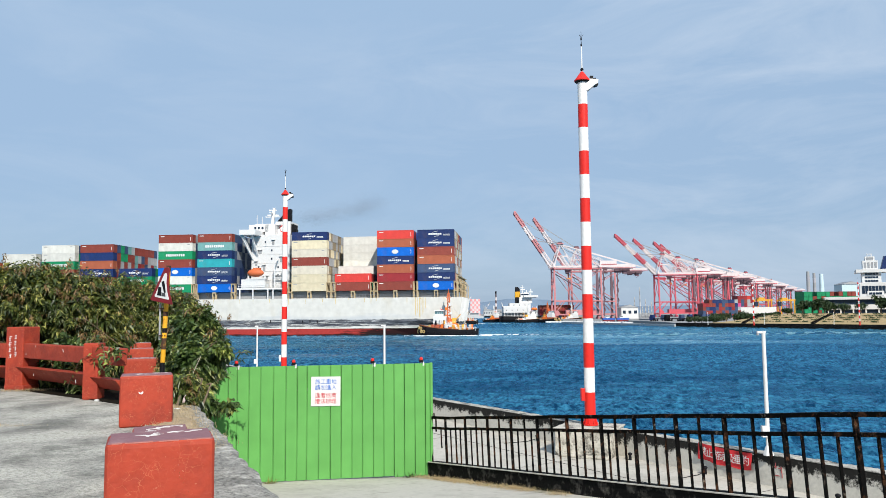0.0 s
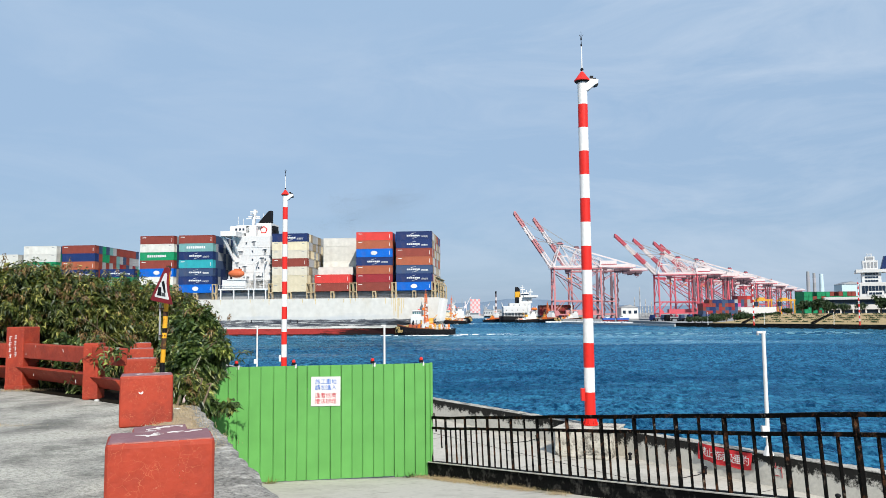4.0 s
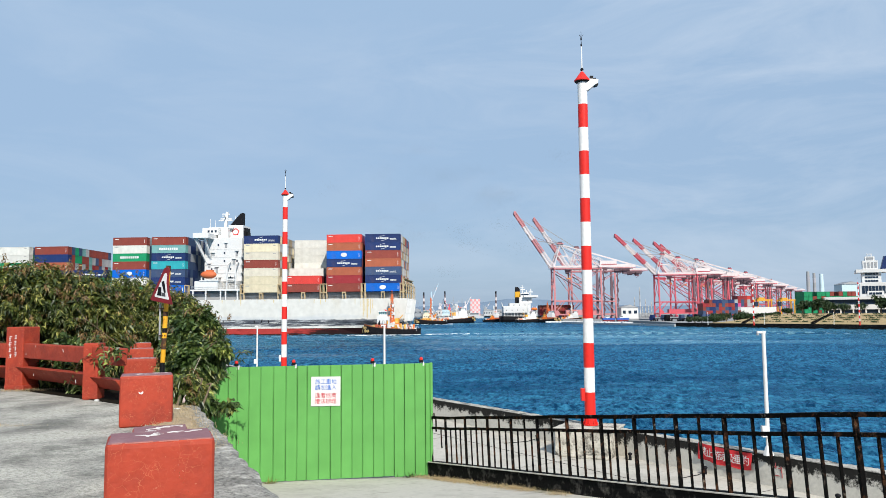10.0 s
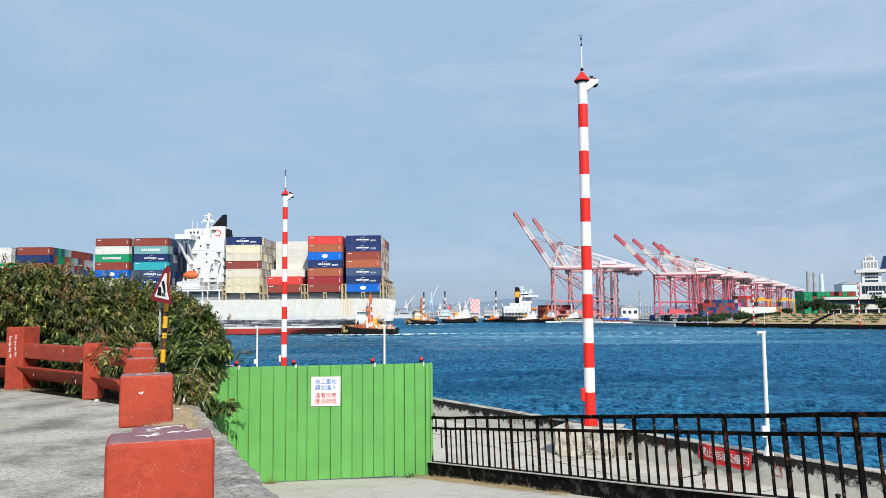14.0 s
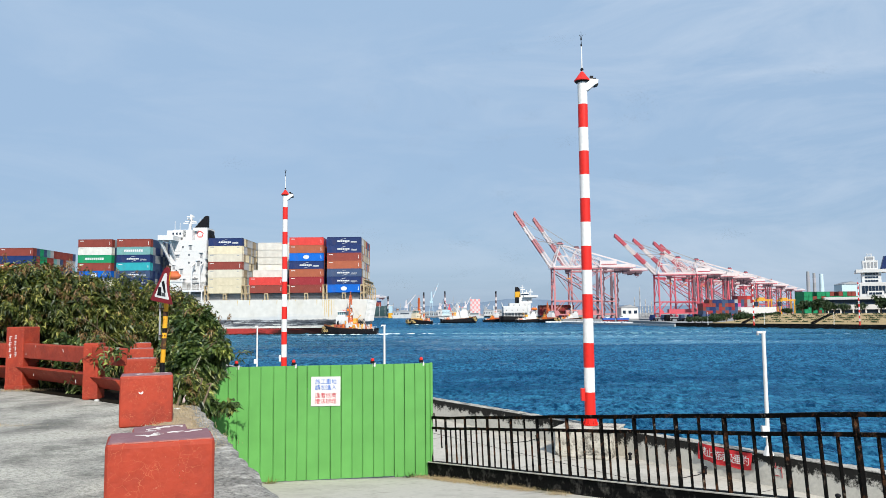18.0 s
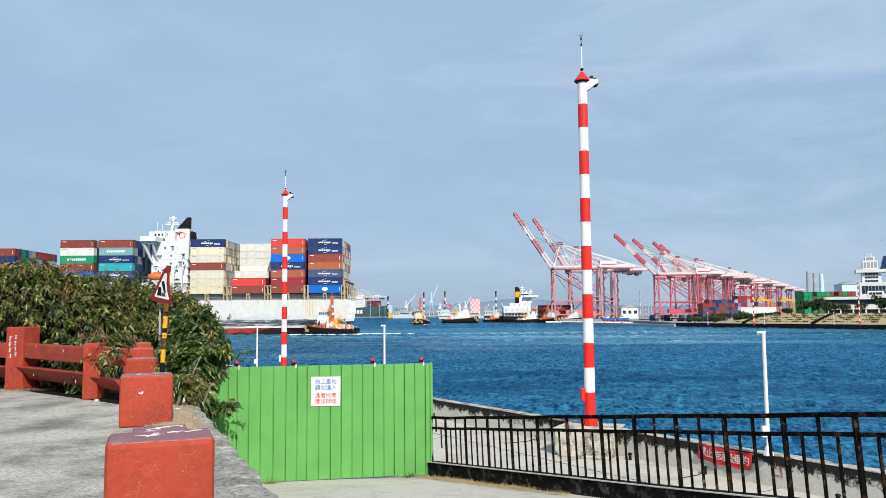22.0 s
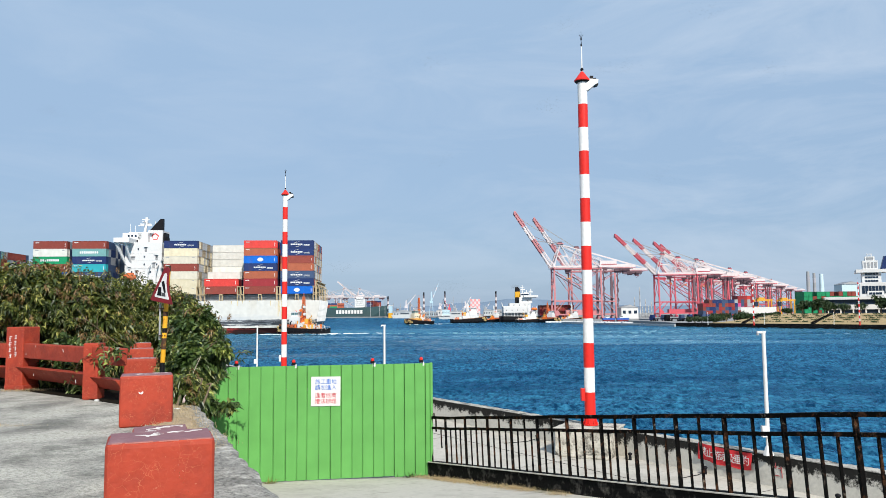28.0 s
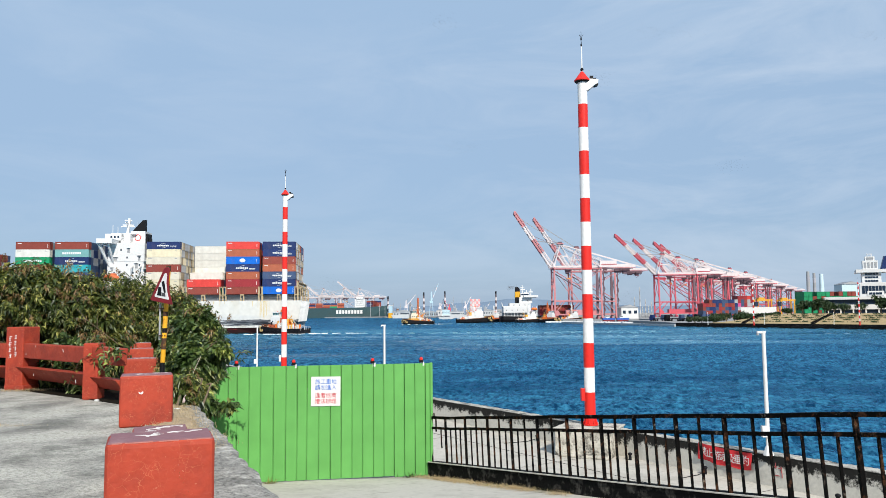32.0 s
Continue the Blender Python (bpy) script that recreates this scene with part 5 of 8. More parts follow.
# ---- dry grass ----
def grass(name, spots, count, seed, material, h=0.14):
    r = random.Random(seed)
    vs, fs = [], []
    for _ in range(count):
        x, y, z, rx, ry = r.choice(spots)
        px, py = x + r.gauss(0, rx), y + r.gauss(0, ry)
        a, L = r.uniform(0, 6.28), h * r.uniform(0.4, 1.4)
        dx, dy = math.cos(a) * L * 0.7, math.sin(a) * L * 0.7
        k = len(vs)
        pz = ramp_z(px, py) if z is None else z
        vs += [(px - dy * 0.05, py + dx * 0.05, pz), (px + dy * 0.05, py - dx * 0.05, pz), (px + dx, py + dy, pz + L * r.uniform(0.2, 0.8))]
        fs.append((k, k + 1, k + 2))
    me = bpy.data.meshes.new(name)
    me.from_pydata(vs, [], fs)
    me.materials.append(material)
    return tagged(part(name, me, None), "dry yellow grass along the kerb" if z is None else "dry straw and litter on the promenade edge", "grass", kind="stuff")


grass("dry_grass", [(rail_at(k)[0] - 0.22, rail_at(k)[1] - 0.16, None, 0.12, 0.12) for k in (0, 1, 2, 3, 4, 5, 6, 7, 8, 9, 11, 2, 3, 4, 8)] + [(-3.7, 16.25, None, 0.15, 0.08)], 5200, 5, M["straw"], 0.085)
grass("dry_weed", [(rail_at(k)[0] - 0.2, rail_at(k)[1] - 0.14, None, 0.1, 0.1) for k in range(0, 12)], 1200, 25, M["leaf"], 0.07)
g = Geo()
nv, nu = 60, 9
for j in range(nv + 1):
    y = 8.4 + 4.6 * j / nv
    for i in range(nu + 1):
        u = i / nu
        ragged = 0.12 * noise.noise((y * 3, 5 * u, 4))
        x = edge_x(y) - 0.8 + 0.72 * u + ragged
        g.v.append((x, y, 0.005 + 0.05 * math.sin(math.pi * u) * math.sin(math.pi * j / nv) ** 0.5 + 0.02 * noise.noise((x * 9, y * 9, 0))))
for j in range(nv):
    for i in range(nu):
        a = j * (nu + 1) + i
        g.f.append((a, a + 1, a + nu + 2, a + nu + 1))
tagged(part("straw_mat", g, M["straw_mat"]), "trodden mat of dry straw on the promenade edge", "straw", kind="stuff")
grass("straw_litter", [(edge_x(y) - 0.45, y, 0.02, 0.13, 0.35) for y in (8.2, 8.8, 9.4, 10.0, 10.5, 11.0, 11.6, 12.2)] + [(-8.3, 15.3, 0.0, 0.35, 0.12), (-2.9, 8.0, 0.02, 0.1, 0.3)], 9000, 6, M["straw"], 0.075)
grass("weed_litter", [(-7.6, 10.55, 0.0, 0.25, 0.06), (-5.9, 10.4, 0.0, 0.3, 0.04)], 500, 16, M["straw"], 0.05)
grass("weed", [(-0.75, 16.85, None, 0.12, 0.03), (-3.6, 16.2, None, 0.05, 0.02)], 160, 8, M["leaf"], 0.18)


# ---- container ship ----
PAINT = {
    "navy": (0.012, 0.03, 0.115), "blue": (0.0, 0.115, 0.5), "slate": (0.045, 0.075, 0.15), "brown": (0.24, 0.05, 0.035), "rust": (0.4, 0.11, 0.055), "dkred": (0.27, 0.025, 0.03),
    "red": (0.6, 0.05, 0.04), "white": (0.62, 0.605, 0.55), "cream": (0.64, 0.565, 0.4), "ivory": (0.66, 0.605, 0.49), "green": (0.01, 0.24, 0.1), "teal": (0.16, 0.34, 0.33), "cyan": (0.03, 0.36, 0.4), "grey": (0.36, 0.37, 0.38), "pink": (0.5, 0.06, 0.2), "tan": (0.3, 0.24, 0.16)}
CL, CW, CH = 12.19, 2.44, 2.83
for key, c in PAINT.items():
    M["c_" + key] = shade("container paint " + key, c, 0.5, 0, (0.2, 0.12, 0.08), 0.22, 0.25, 0.7, 0.0, 0.1, stretch=(1, 1, 0.4))


def container_mesh(key):
    g = Geo()
    g.box(-CL / 2, CW / 2, 0.08, CL - 0.12, CW - 0.1, CH - 0.16)
    for y in (0.08, CW - 0.08):
        for z in (0.09, CH - 0.09):
            g.beam((0, y, z), (-CL, y, z), 0.16, 0.18)
        for x in (-0.1, -CL + 0.1):
            g.beam((x, y, 0), (x, y, CH), 0.2, 0.16)
    for x in (-0.08, -CL + 0.08):
        for z in (0.09, CH - 0.09):
            g.beam((x, 0, z), (x, CW, z), 0.16, 0.18)
    n = 26
    for i in range(n):
        x = -0.5 - (CL - 1.0) * (i + 0.5) / n
        g.box(x, 0.045, 0.2, 0.2, 0.03, CH - 0.4)
    for y in (0.5, 0.95, 1.45, 1.95):
        g.beam((0.0, y, 0.1), (0.0, y, CH - 0.1), 0.05)
    return g.mesh("container", M["c_" + key])


CONTAINER = {k: container_mesh(k) for k in PAINT}
def hull_material():
    """White ship's side: faint plate stains, and a belt of slate-black scuffs and scrapes low down."""
    m = shade("weathered white ship side", (0.6, 0.59, 0.55), 0.5, 0, (0.5, 0.45, 0.35), 0.6, 0.12, 0.5, 0.0, 0, stretch=(1, 1, 0.35))
    n, l = m.node_tree.nodes, m.node_tree.links
    co, sx = n.new("ShaderNodeTexCoord"), n.new("ShaderNodeSeparateXYZ")
    l.new(co.outputs["Object"], sx.inputs["Vector"])
    for scale, z0, z1, lo, hi, most, colour in (((0.03, 0.03, 0.25), 9.5, 6.0, 0.5, 0.66, 0.55, (0.36, 0.39, 0.43)), ((0.085, 0.085, 0.9), 6.5, 5.0, 0.51, 0.6, 0.88, (0.05, 0.06, 0.08)), ((0.2, 0.2, 2.4), 6.6, 5.0, 0.56, 0.6, 0.8, (0.018, 0.02, 0.028))):
        mp, tx, up, down, a, c, k = (n.new("ShaderNode" + x) for x in ("Mapping", "TexNoise", "MapRange", "MapRange", "Math", "Math", "MapRange"))
        mp.inputs["Scale"].default_value = scale
        tx.inputs["Scale"].default_value, tx.inputs["Detail"].default_value, tx.inputs["Roughness"].default_value = 1.0, 10.0, 0.7
        l.new(co.outputs["Object"], mp.inputs["Vector"])
        l.new(mp.outputs["Vector"], tx.inputs["Vector"])
        up.inputs["From Min"].default_value, up.inputs["From Max"].default_value = z0, z1
        up.inputs["To Min"].default_value, up.inputs["To Max"].default_value = -0.3, 0.09
        down.inputs["From Min"].default_value, down.inputs["From Max"].default_value = 3.3, 2.4
        down.inputs["To Max"].default_value = -0.2
        l.new(sx.outputs["Z"], up.inputs["Value"])
        l.new(sx.outputs["Z"], down.inputs["Value"])
        l.new(tx.outputs["Fac"], a.inputs[0])
        l.new(up.outputs["Result"], a.inputs[1])
        l.new(a.outputs[0], c.inputs[0])
        l.new(down.outputs["Result"], c.inputs[1])
        k.inputs["From Min"].default_value, k.inputs["From Max"].default_value, k.inputs["To Max"].default_value = lo, hi, most
        l.new(c.outputs[0], k.inputs["Value"])
        layered(m, k.outputs["Result"], colour)
    return m


M["hull_side"] = hull_material()
M["rust_run"] = shade("rust-stained white paint", (0.6, 0.47, 0.24), 0.6, 0, (0.5, 0.36, 0.16), 0.7, 0.8, 4, 0)
def boot_material():
    """Red antifouling, grown over black towards the stern and along the waterline."""
    m = shade("stained red antifouling", (0.36, 0.04, 0.035), 0.6, 0, (0.05, 0.012, 0.012), 0.8, 0.14, 1.2, 0.05, 0, edge=0.56, gloss=0.15, stretch=(0.5, 1, 1.5))
    n, l = m.node_tree.nodes, m.node_tree.links
    co, mp, tx, sx, d, a, k = (n.new("ShaderNode" + x) for x in ("TexCoord", "Mapping", "TexNoise", "SeparateXYZ", "MapRange", "Math", "MapRange"))
    mp.inputs["Scale"].default_value = (0.1, 0.1, 0.9)
    tx.inputs["Scale"].default_value, tx.inputs["Detail"].default_value, tx.inputs["Roughness"].default_value = 1.0, 9.0, 0.7
    l.new(co.outputs["Object"], mp.inputs["Vector"])
    l.new(mp.outputs["Vector"], tx.inputs["Vector"])
    l.new(co.outputs["Object"], sx.inputs["Vector"])
    d.inputs["From Min"].default_value, d.inputs["From Max"].default_value = -44, -20
    d.inputs["To Min"].default_value, d.inputs["To Max"].default_value = -0.1, 0.26
    l.new(sx.outputs["X"], d.inputs["Value"])
    l.new(tx.outputs["Fac"], a.inputs[0])
    l.new(d.outputs["Result"], a.inputs[1])
    k.inputs["From Min"].default_value, k.inputs["From Max"].default_value, k.inputs["To Max"].default_value = 0.5, 0.64, 0.95
    l.new(a.outputs[0], k.inputs["Value"])
    layered(m, k.outputs["Result"], (0.006, 0.005, 0.005))
    # weed and oil along the waterline
    low, c, kw = n.new("ShaderNodeMapRange"), n.new("ShaderNodeMath"), n.new("ShaderNodeMapRange")
    low.inputs["From Min"].default_value, low.inputs["From Max"].default_value = 1.1, 0.2
    low.inputs["To Min"].default_value, low.inputs["To Max"].default_value = -0.3, 0.2
    l.new(sx.outputs["Z"], low.inputs["Value"])
    l.new(tx.outputs["Fac"], c.inputs[0])
    l.new(low.outputs["Result"], c.inputs[1])
    kw.inputs["From Min"].default_value, kw.inputs["From Max"].default_value, kw.inputs["To Max"].default_value = 0.5, 0.6, 0.9
    l.new(c.outputs[0], kw.inputs["Value"])
    return layered(m, kw.outputs["Result"], (0.01, 0.007, 0.007))


M["boot_ship"] = boot_material()
ship = thing("container_ship", "white container ship stacked with coloured containers, red below the waterline", "ship")
B = 32.0


def half(x, z):
    """Half the hull's breadth at x (aft is positive) and height z."""
    f = 1.0
    if x < -165:
        k = min(1, (-165 - x) / 66)
        f = 1 - k ** (1.7 + 0.08 * z)
    if x > -30:
        k = (x + 30) / 32
        f = min(f, 1 - max(0, (4.0 - z) / 4.0) * 0.55 * k * k)
    return max(0.15, 16 * f)


def hull_rings(levels, stations, rake):
    rings = []
    for x in stations:
        near = [(x + rake(x, z), 16 - half(x, z), z) for z in levels]
        far = [(x + rake(x, z), 16 + half(x, z), z) for z in reversed(levels)]
        rings.append(near + far)
    return rings


def rake(x, z):
    if x > -0.5:
        return 0.16 * (z - 12.4)
    return -0.35 * (z - 2) if x < -228 else 0.0


st = [2.5, 0, -6, -14, -22, -30, -60, -110, -165, -180, -195, -208, -218, -226, -231]
g = Geo().loft(hull_rings([2.3, 4.5, 7.5, 10, 12.4], st, rake))
part("hull", g, M["hull_side"], ship)
g = Geo().loft(hull_rings([-3, 0, 2.3], [0.6, -6, -14, -22, -30, -60, -110, -165, -180, -195, -208, -218, -226, -231], rake))
part("boot_top", g, M["boot_ship"], ship, "weathered red underwater paint")
g = Geo()
g.box(-68, 16, 12.4, 134, 26.6, 2.3)
g.box(-170, 16, 12.4, 70, 26, 2.3)
part("hatch_coaming", g, M["deck_grey"], ship)

BAYS = (
    (0.0, "blue navy slate rust brown navy navy"), (-13.57, "brown dkred rust navy blue rust red"), (-27.9, "brown red"), (-42.8, "cream cream ivory brown ivory cream navy"),
    (-75.9, "blue navy slate cyan navy teal brown"), (-89.9, "green white blue brown green white brown"), (-104.2, "brown green navy"), (-118.4, "green brown navy rust navy brown"),
    (-132.6, "brown navy brown green white white"), (-146.9, "blue brown green white white"), (-161.1, "brown navy green rust"), (-175.3, "blue brown rust"))
MIXED = ["brown", "rust", "navy", "white", "grey", "green", "red", "blue", "cream", "slate", "dkred", "teal"]
def marking_mesh(kind):
    """Plain white shapes where a container carries its owner's mark."""
    g = Geo()
    if kind == "sweep":
        for i in range(9):
            u = i / 8
            g.box(-6.3 + 1.7 * (u - 0.5), -0.005, 1.75 + 0.5 * u ** 0.6, 0.26, 0.02, 0.08)
            g.box(-5.7 + 1.7 * (u - 0.5), -0.005, 0.42 + 0.5 * u ** 1.6, 0.26, 0.02, 0.08)
        for i in range(7):
            g.box(-8.2 + i * 0.64, -0.005, 1.08, 0.5, 0.02, 0.52)
        g.box(-2.5, -0.005, 1.1, 2.2, 0.02, 0.18)
        g.box(-2.5, -0.005, 0.8, 2.2, 0.02, 0.12)
    elif kind == "disc":
        n = 20
        g.slab([(-6.1 + 1.1 * math.cos(2 * math.pi * i / n), 1.4 + 0.72 * math.sin(2 * math.pi * i / n)) for i in range(n)], -0.02, 0.01)
        g.box(-0.8, -0.005, 0.7, 0.14, 0.02, 1.3)
    elif kind == "word":
        for i in range(9):
            g.box(-9.2 + i * 0.76, -0.005, 1.05, 0.56, 0.02, 0.8)
    elif kind == "plate":
        g.box(-0.8, -0.005, 0.7, 0.14, 0.02, 1.3)
        g.box(-10.8, -0.005, 2.1, 1.4, 0.02, 0.22)
    else:
        g.box(-10.9, -0.005, 2.15, 1.3, 0.02, 0.2)
        g.box(-1.4, -0.005, 2.1, 0.9, 0.02, 0.2)
    return g.mesh("marking", M["white"] if kind != "small" else M["deck_grey"])


MARKS = {k: marking_mesh(k) for k in ("sweep", "disc", "word", "plate", "small")}
MARK_OF = {"navy": "sweep", "slate": "sweep", "blue": "disc", "green": "word", "teal": "word", "cream": "small", "ivory": "small", "white": "small"}
inner = {}
r = random.Random(21)
BASE = 14.85
for bi, (bx, cols) in enumerate(BAYS):
    cols = cols.split()
    for row in range(13):
        n = len(cols)
        if bi == 2:
            n = 2 if row < 2 else (3 if row < 5 else 7)
        if bi > 10 and row in (0, 12):
            continue
        for k in range(n):
            key = cols[k] if row == 0 else r.choice(MIXED)
            if bi == 2 and row >= 2:
                key = "white" if k > 1 else r.choice(MIXED)
            # Duller paints on inner rows imitate the weak light on the aft ends.
            if bi == 3 and row in (1, 2):
                key = r.choice(["cream", "tan", "grey"])
            if bi == 0 and row:
                key = r.choice(["grey", "tan", "grey", "tan", "slate", "grey", "brown", "tan"])
            if (bi == 3 and row > 2) or (bi in (4, 5) and row):
                key = r.choice(["grey", "tan", "cream", "grey", "tan"] if bi == 3 else ["navy", "slate", "navy", "grey", "slate"])
            if bi > 5 and row:
                key = r.choice(["brown", "dkred", "grey", "slate", "green", "brown", "teal", "brown"])
            y = row * (B - 0.3 - CW) / 12 + 0.15
            z = BASE + k * (2.74 if bi == 2 and row >= 4 else 2.85)
            if row == 0 or (bi == 0) or (bi in (3, 7) and row < 13) or (bi == 2 and row in (2, 3, 4, 5) and k > 1):
                ob = part("container", CONTAINER[key], None, ship, at=pose(bx, y, z))
                if row == 0 and not (bi == 7 and k == 4):
                    tagged(part("marking", MARKS[MARK_OF.get(key, "plate")], None, ob), kind="stuff")
            else:
                inner.setdefault(key, Geo()).box(bx - CL / 2, y + CW / 2, z, CL, CW, CH)
for key, g in inner.items():
    tagged(part("container_load", g, M["c_" + key], ship), kind="stuff")

# lashing bridges and pedestals
for bx, cols in BAYS:
    for x in (bx + 0.55, bx - CL - 0.55, bx - CL / 2):
        g = Geo()
        h = 2.3 if x == bx - CL / 2 else 5.2
        w = 0.5 if h < 3 else 0.62
        for dy in (0.25, 1.3):
            g.beam((x - w, dy, 12.3), (x - w, dy, 12.4 + h), 0.3)
            g.beam((x + w, dy, 12.3), (x + w, dy, 12.4 + h), 0.3)
        g.box(x, 0.75, 12.4 + 2.0, 2 * w + 0.3, 1.4, 0.4)
        if h > 3:
            g.box(x, 0.75, 12.4 + h - 0.2, 2 * w + 0.3, 1.4, 0.3)
            g.box(x, 16, 14.5, 0.7, 30, 0.25)
        part("lashing_frame", g, M["tan"], ship)
# stern working deck, rails and lashing towers
for y in (0.3, 6.5, 12.7, 19.3, 25.5, 31.7):
    bar("stern_post", (0.9, y, 12.4), (0.9, y, 19.5), 0.35, M["tan"], ship)
    bar("stern_post", (2.2, y, 12.4), (2.2, y, 17.0), 0.3, M["tan"], ship)
    bar("stern_brace", (2.2, y, 17.0), (0.9, y, 19.3), 0.22, M["tan"], ship)
for z in (14.6, 16.8, 19.3):
    bar("stern_walkway", (1.2, 0.2, z), (1.2, 31.8, z), 0.9, M["tan"], ship, 0.25)
for z in (15.2, 17.2):
    bar("stern_rail", (2.2, 0.3, z), (2.2, 31.7, z), 0.14, M["tan"], ship)
    bar("stern_rail", (-0.2, 0.1, z), (2.2, 0.3, z), 0.14, M["tan"], ship)
for i in range(60):
    x = 2.3 - i * 1.0
    if x > -56:
        bar("rail_post", (x, 0.12, 12.4), (x, 0.12, 13.4), 0.05, M["deck_grey"], ship)
for z in (12.95, 13.5):
    bar("deck_rail", (2.3, 0.12, z), (-56, 0.12, z), 0.045, M["deck_grey"], ship)
# frames standing out on the transom
for i in range(9):
    y = 1.0 + i * 3.7
    bar("transom_frame", (2.65, y, 12.3), (1.4, y, 4.4), 0.35, M["white"], ship, 0.5)
# rust runs and scuffs on the side
rr = random.Random(77)
for x, w, z0 in ((-9.6, 0.14, 8.0), (-10.4, 0.3, 6.4), (-11.0, 0.16, 9.0), (-11.5, 0.4, 5.2), (-12.3, 0.2, 7.2), (-12.9, 0.3, 6.0), (-13.7, 0.12, 9.2), (-30.0, 0.25, 10.6), (-44.2, 0.3, 10.2), (-58, 0.3, 11.0), (-26, 0.2, 10.8), (-47.5, 0.2, 11.2)):
    n = 7
    pts = [(x + w * (0.5 - i / (n - 1)) + rr.uniform(-0.05, 0.05), z0 + rr.uniform(0, 1.2)) for i in range(n)]
    y = 16 - half(x, 8) - 0.012
    part("rust_run", Geo().slab([(x + w / 2, 12.3)] + [(x - w / 2, 12.3)] + pts[::-1], y, y + 0.02), M["rust_run"], ship, "yellow rust run down the white side")
for k in range(26):
    x, w = -4 - k * 5.9 + rr.uniform(-2, 2), rr.uniform(0.12, 0.4)
    y = 16 - half(x, 11) - 0.011
    low_z = 12.3 - rr.uniform(0.5, 2.2)
    part("rust_run", Geo().slab([(x + w / 2, 12.3), (x - w / 2, 12.3), (x - w * 0.2, low_z + 0.3), (x, low_z), (x + w * 0.25, low_z + 0.2)], y, y + 0.02), M["rust_run"], ship, "yellow rust run down the white side")
# draught marks and small lettering as plain bars
for x, z in ((-46, 4.2), (-48.5, 4.3), (-51, 4.2), (-62, 4.4)):
    part("draught_mark", Geo().box(x, -0.01, z, 0.35, 0.02, 0.9), M["black"], ship)

# accommodation block
part("deckhouse", Geo().box(-64.3, 16.5, 12.4, 13.6, 21, 22.4), M["white"], ship)
lower = part("lower_deckhouse", Geo().box(-68.6, 16, 16.2, 8.2, 30.5, 2.9).box(-61.2, 18, 16.2, 6.6, 24, 2.9), M["white"], ship)
part("boat_deck", Geo().box(-65.2, 16, 15.6, 17.5, 31.6, 0.5), M["white"], ship)
for i in range(5):
    x = -57.2 - (0, 4.2, 6.0, 11.2, 15.8)[i]
    bar("pillar", (x, 0.35, 12.4), (x, 0.35, 15.7), 0.4, M["white"], ship)
for i in range(9):
    x = -57.0 - i * 2.05
    bar("rail_post", (x, 0.25, 16.1), (x, 0.25, 17.3), 0.09, M["white"], ship)
for z in (16.7, 17.3):
    bar("boat_deck_rail", (-56.8, 0.25, z), (-73.6, 0.25, z), 0.08, M["white"], ship)
for z in (19.1, 22.0, 24.9, 27.8, 30.7):
    part("deck_edge", Geo().box(-64.3, 16.4, z, 13.9, 21.0, 0.16), M["white"], ship)
    for i in ((1, 4) if z < 24 else (0, 2) if z < 29 else (3,)):
        part("window", Geo().box(-59.3 - i * 2.3, 5.96, z + 1.15, 0.5, 0.1, 0.7), M["glass_dark"], ship)
for i in range(7):
    part("window", Geo().box(-71.13, 9 + i * 2.4, 20.5, 0.1, 0.6, 0.75), M["glass_dark"], ship)
# doors, lockers and deck rails on the near side
for x, z, w, h in ((-60.4, 25.1, 1.0, 1.9), (-66.6, 22.2, 0.9, 1.9), (-61.8, 19.3, 2.2, 1.2), (-65.9, 19.4, 1.6, 1.0), (-59.4, 28.1, 0.9, 1.8), (-68.2, 28.2, 1.4, 1.1), (-63.4, 31.2, 0.8, 1.6), (-69.4, 24.0, 0.8, 1.4)):
    part("side_door", Geo().box(x, 5.97, z, w, 0.12, h), M["deck_grey"], ship, "grey door in the white side")
    part("door_hood", Geo().box(x, 5.7, z + h + 0.1, w + 0.5, 0.6, 0.12), M["white"], ship)
# outside stairs on the aft side
for i, z in enumerate((16.1, 19.1, 22.0, 24.9, 27.8)):
    part("landing", Geo().box(-56.4, 6.5, z, 2.4, 3.2, 0.18), M["white"], ship)
    bar("stair", (-57.2 + 1.8 * (i % 2), 6.0, z), (-57.2 + 1.8 * (1 - i % 2), 6.0, z + 2.9), 0.5, M["white"], ship, 0.2)
    for x in (-57.5, -55.3):
        bar("rail_post", (x, 5.0, z), (x, 5.0, z + 1.1), 0.1, M["white"], ship)
    bar("landing_rail", (-57.5, 5.0, z + 1.1), (-55.3, 5.0, z + 1.1), 0.1, M["white"], ship)
for x in (-58.5, -61.5):
    bar("davit_post", (x, 2.0, 16.0), (x, 2.0, 24.5), 0.4, M["white"], ship)
    bar("davit_arm", (x, 2.0, 24.5), (x + 0.0, 5.5, 26.0), 0.35, M["white"], ship)
bar("davit_tie", (-58.5, 2.0, 22.0), (-61.5, 2.0, 22.0), 0.3, M["white"], ship)
bar("davit_tie", (-58.5, 2.0, 19.5), (-61.5, 2.0, 19.5), 0.3, M["white"], ship)
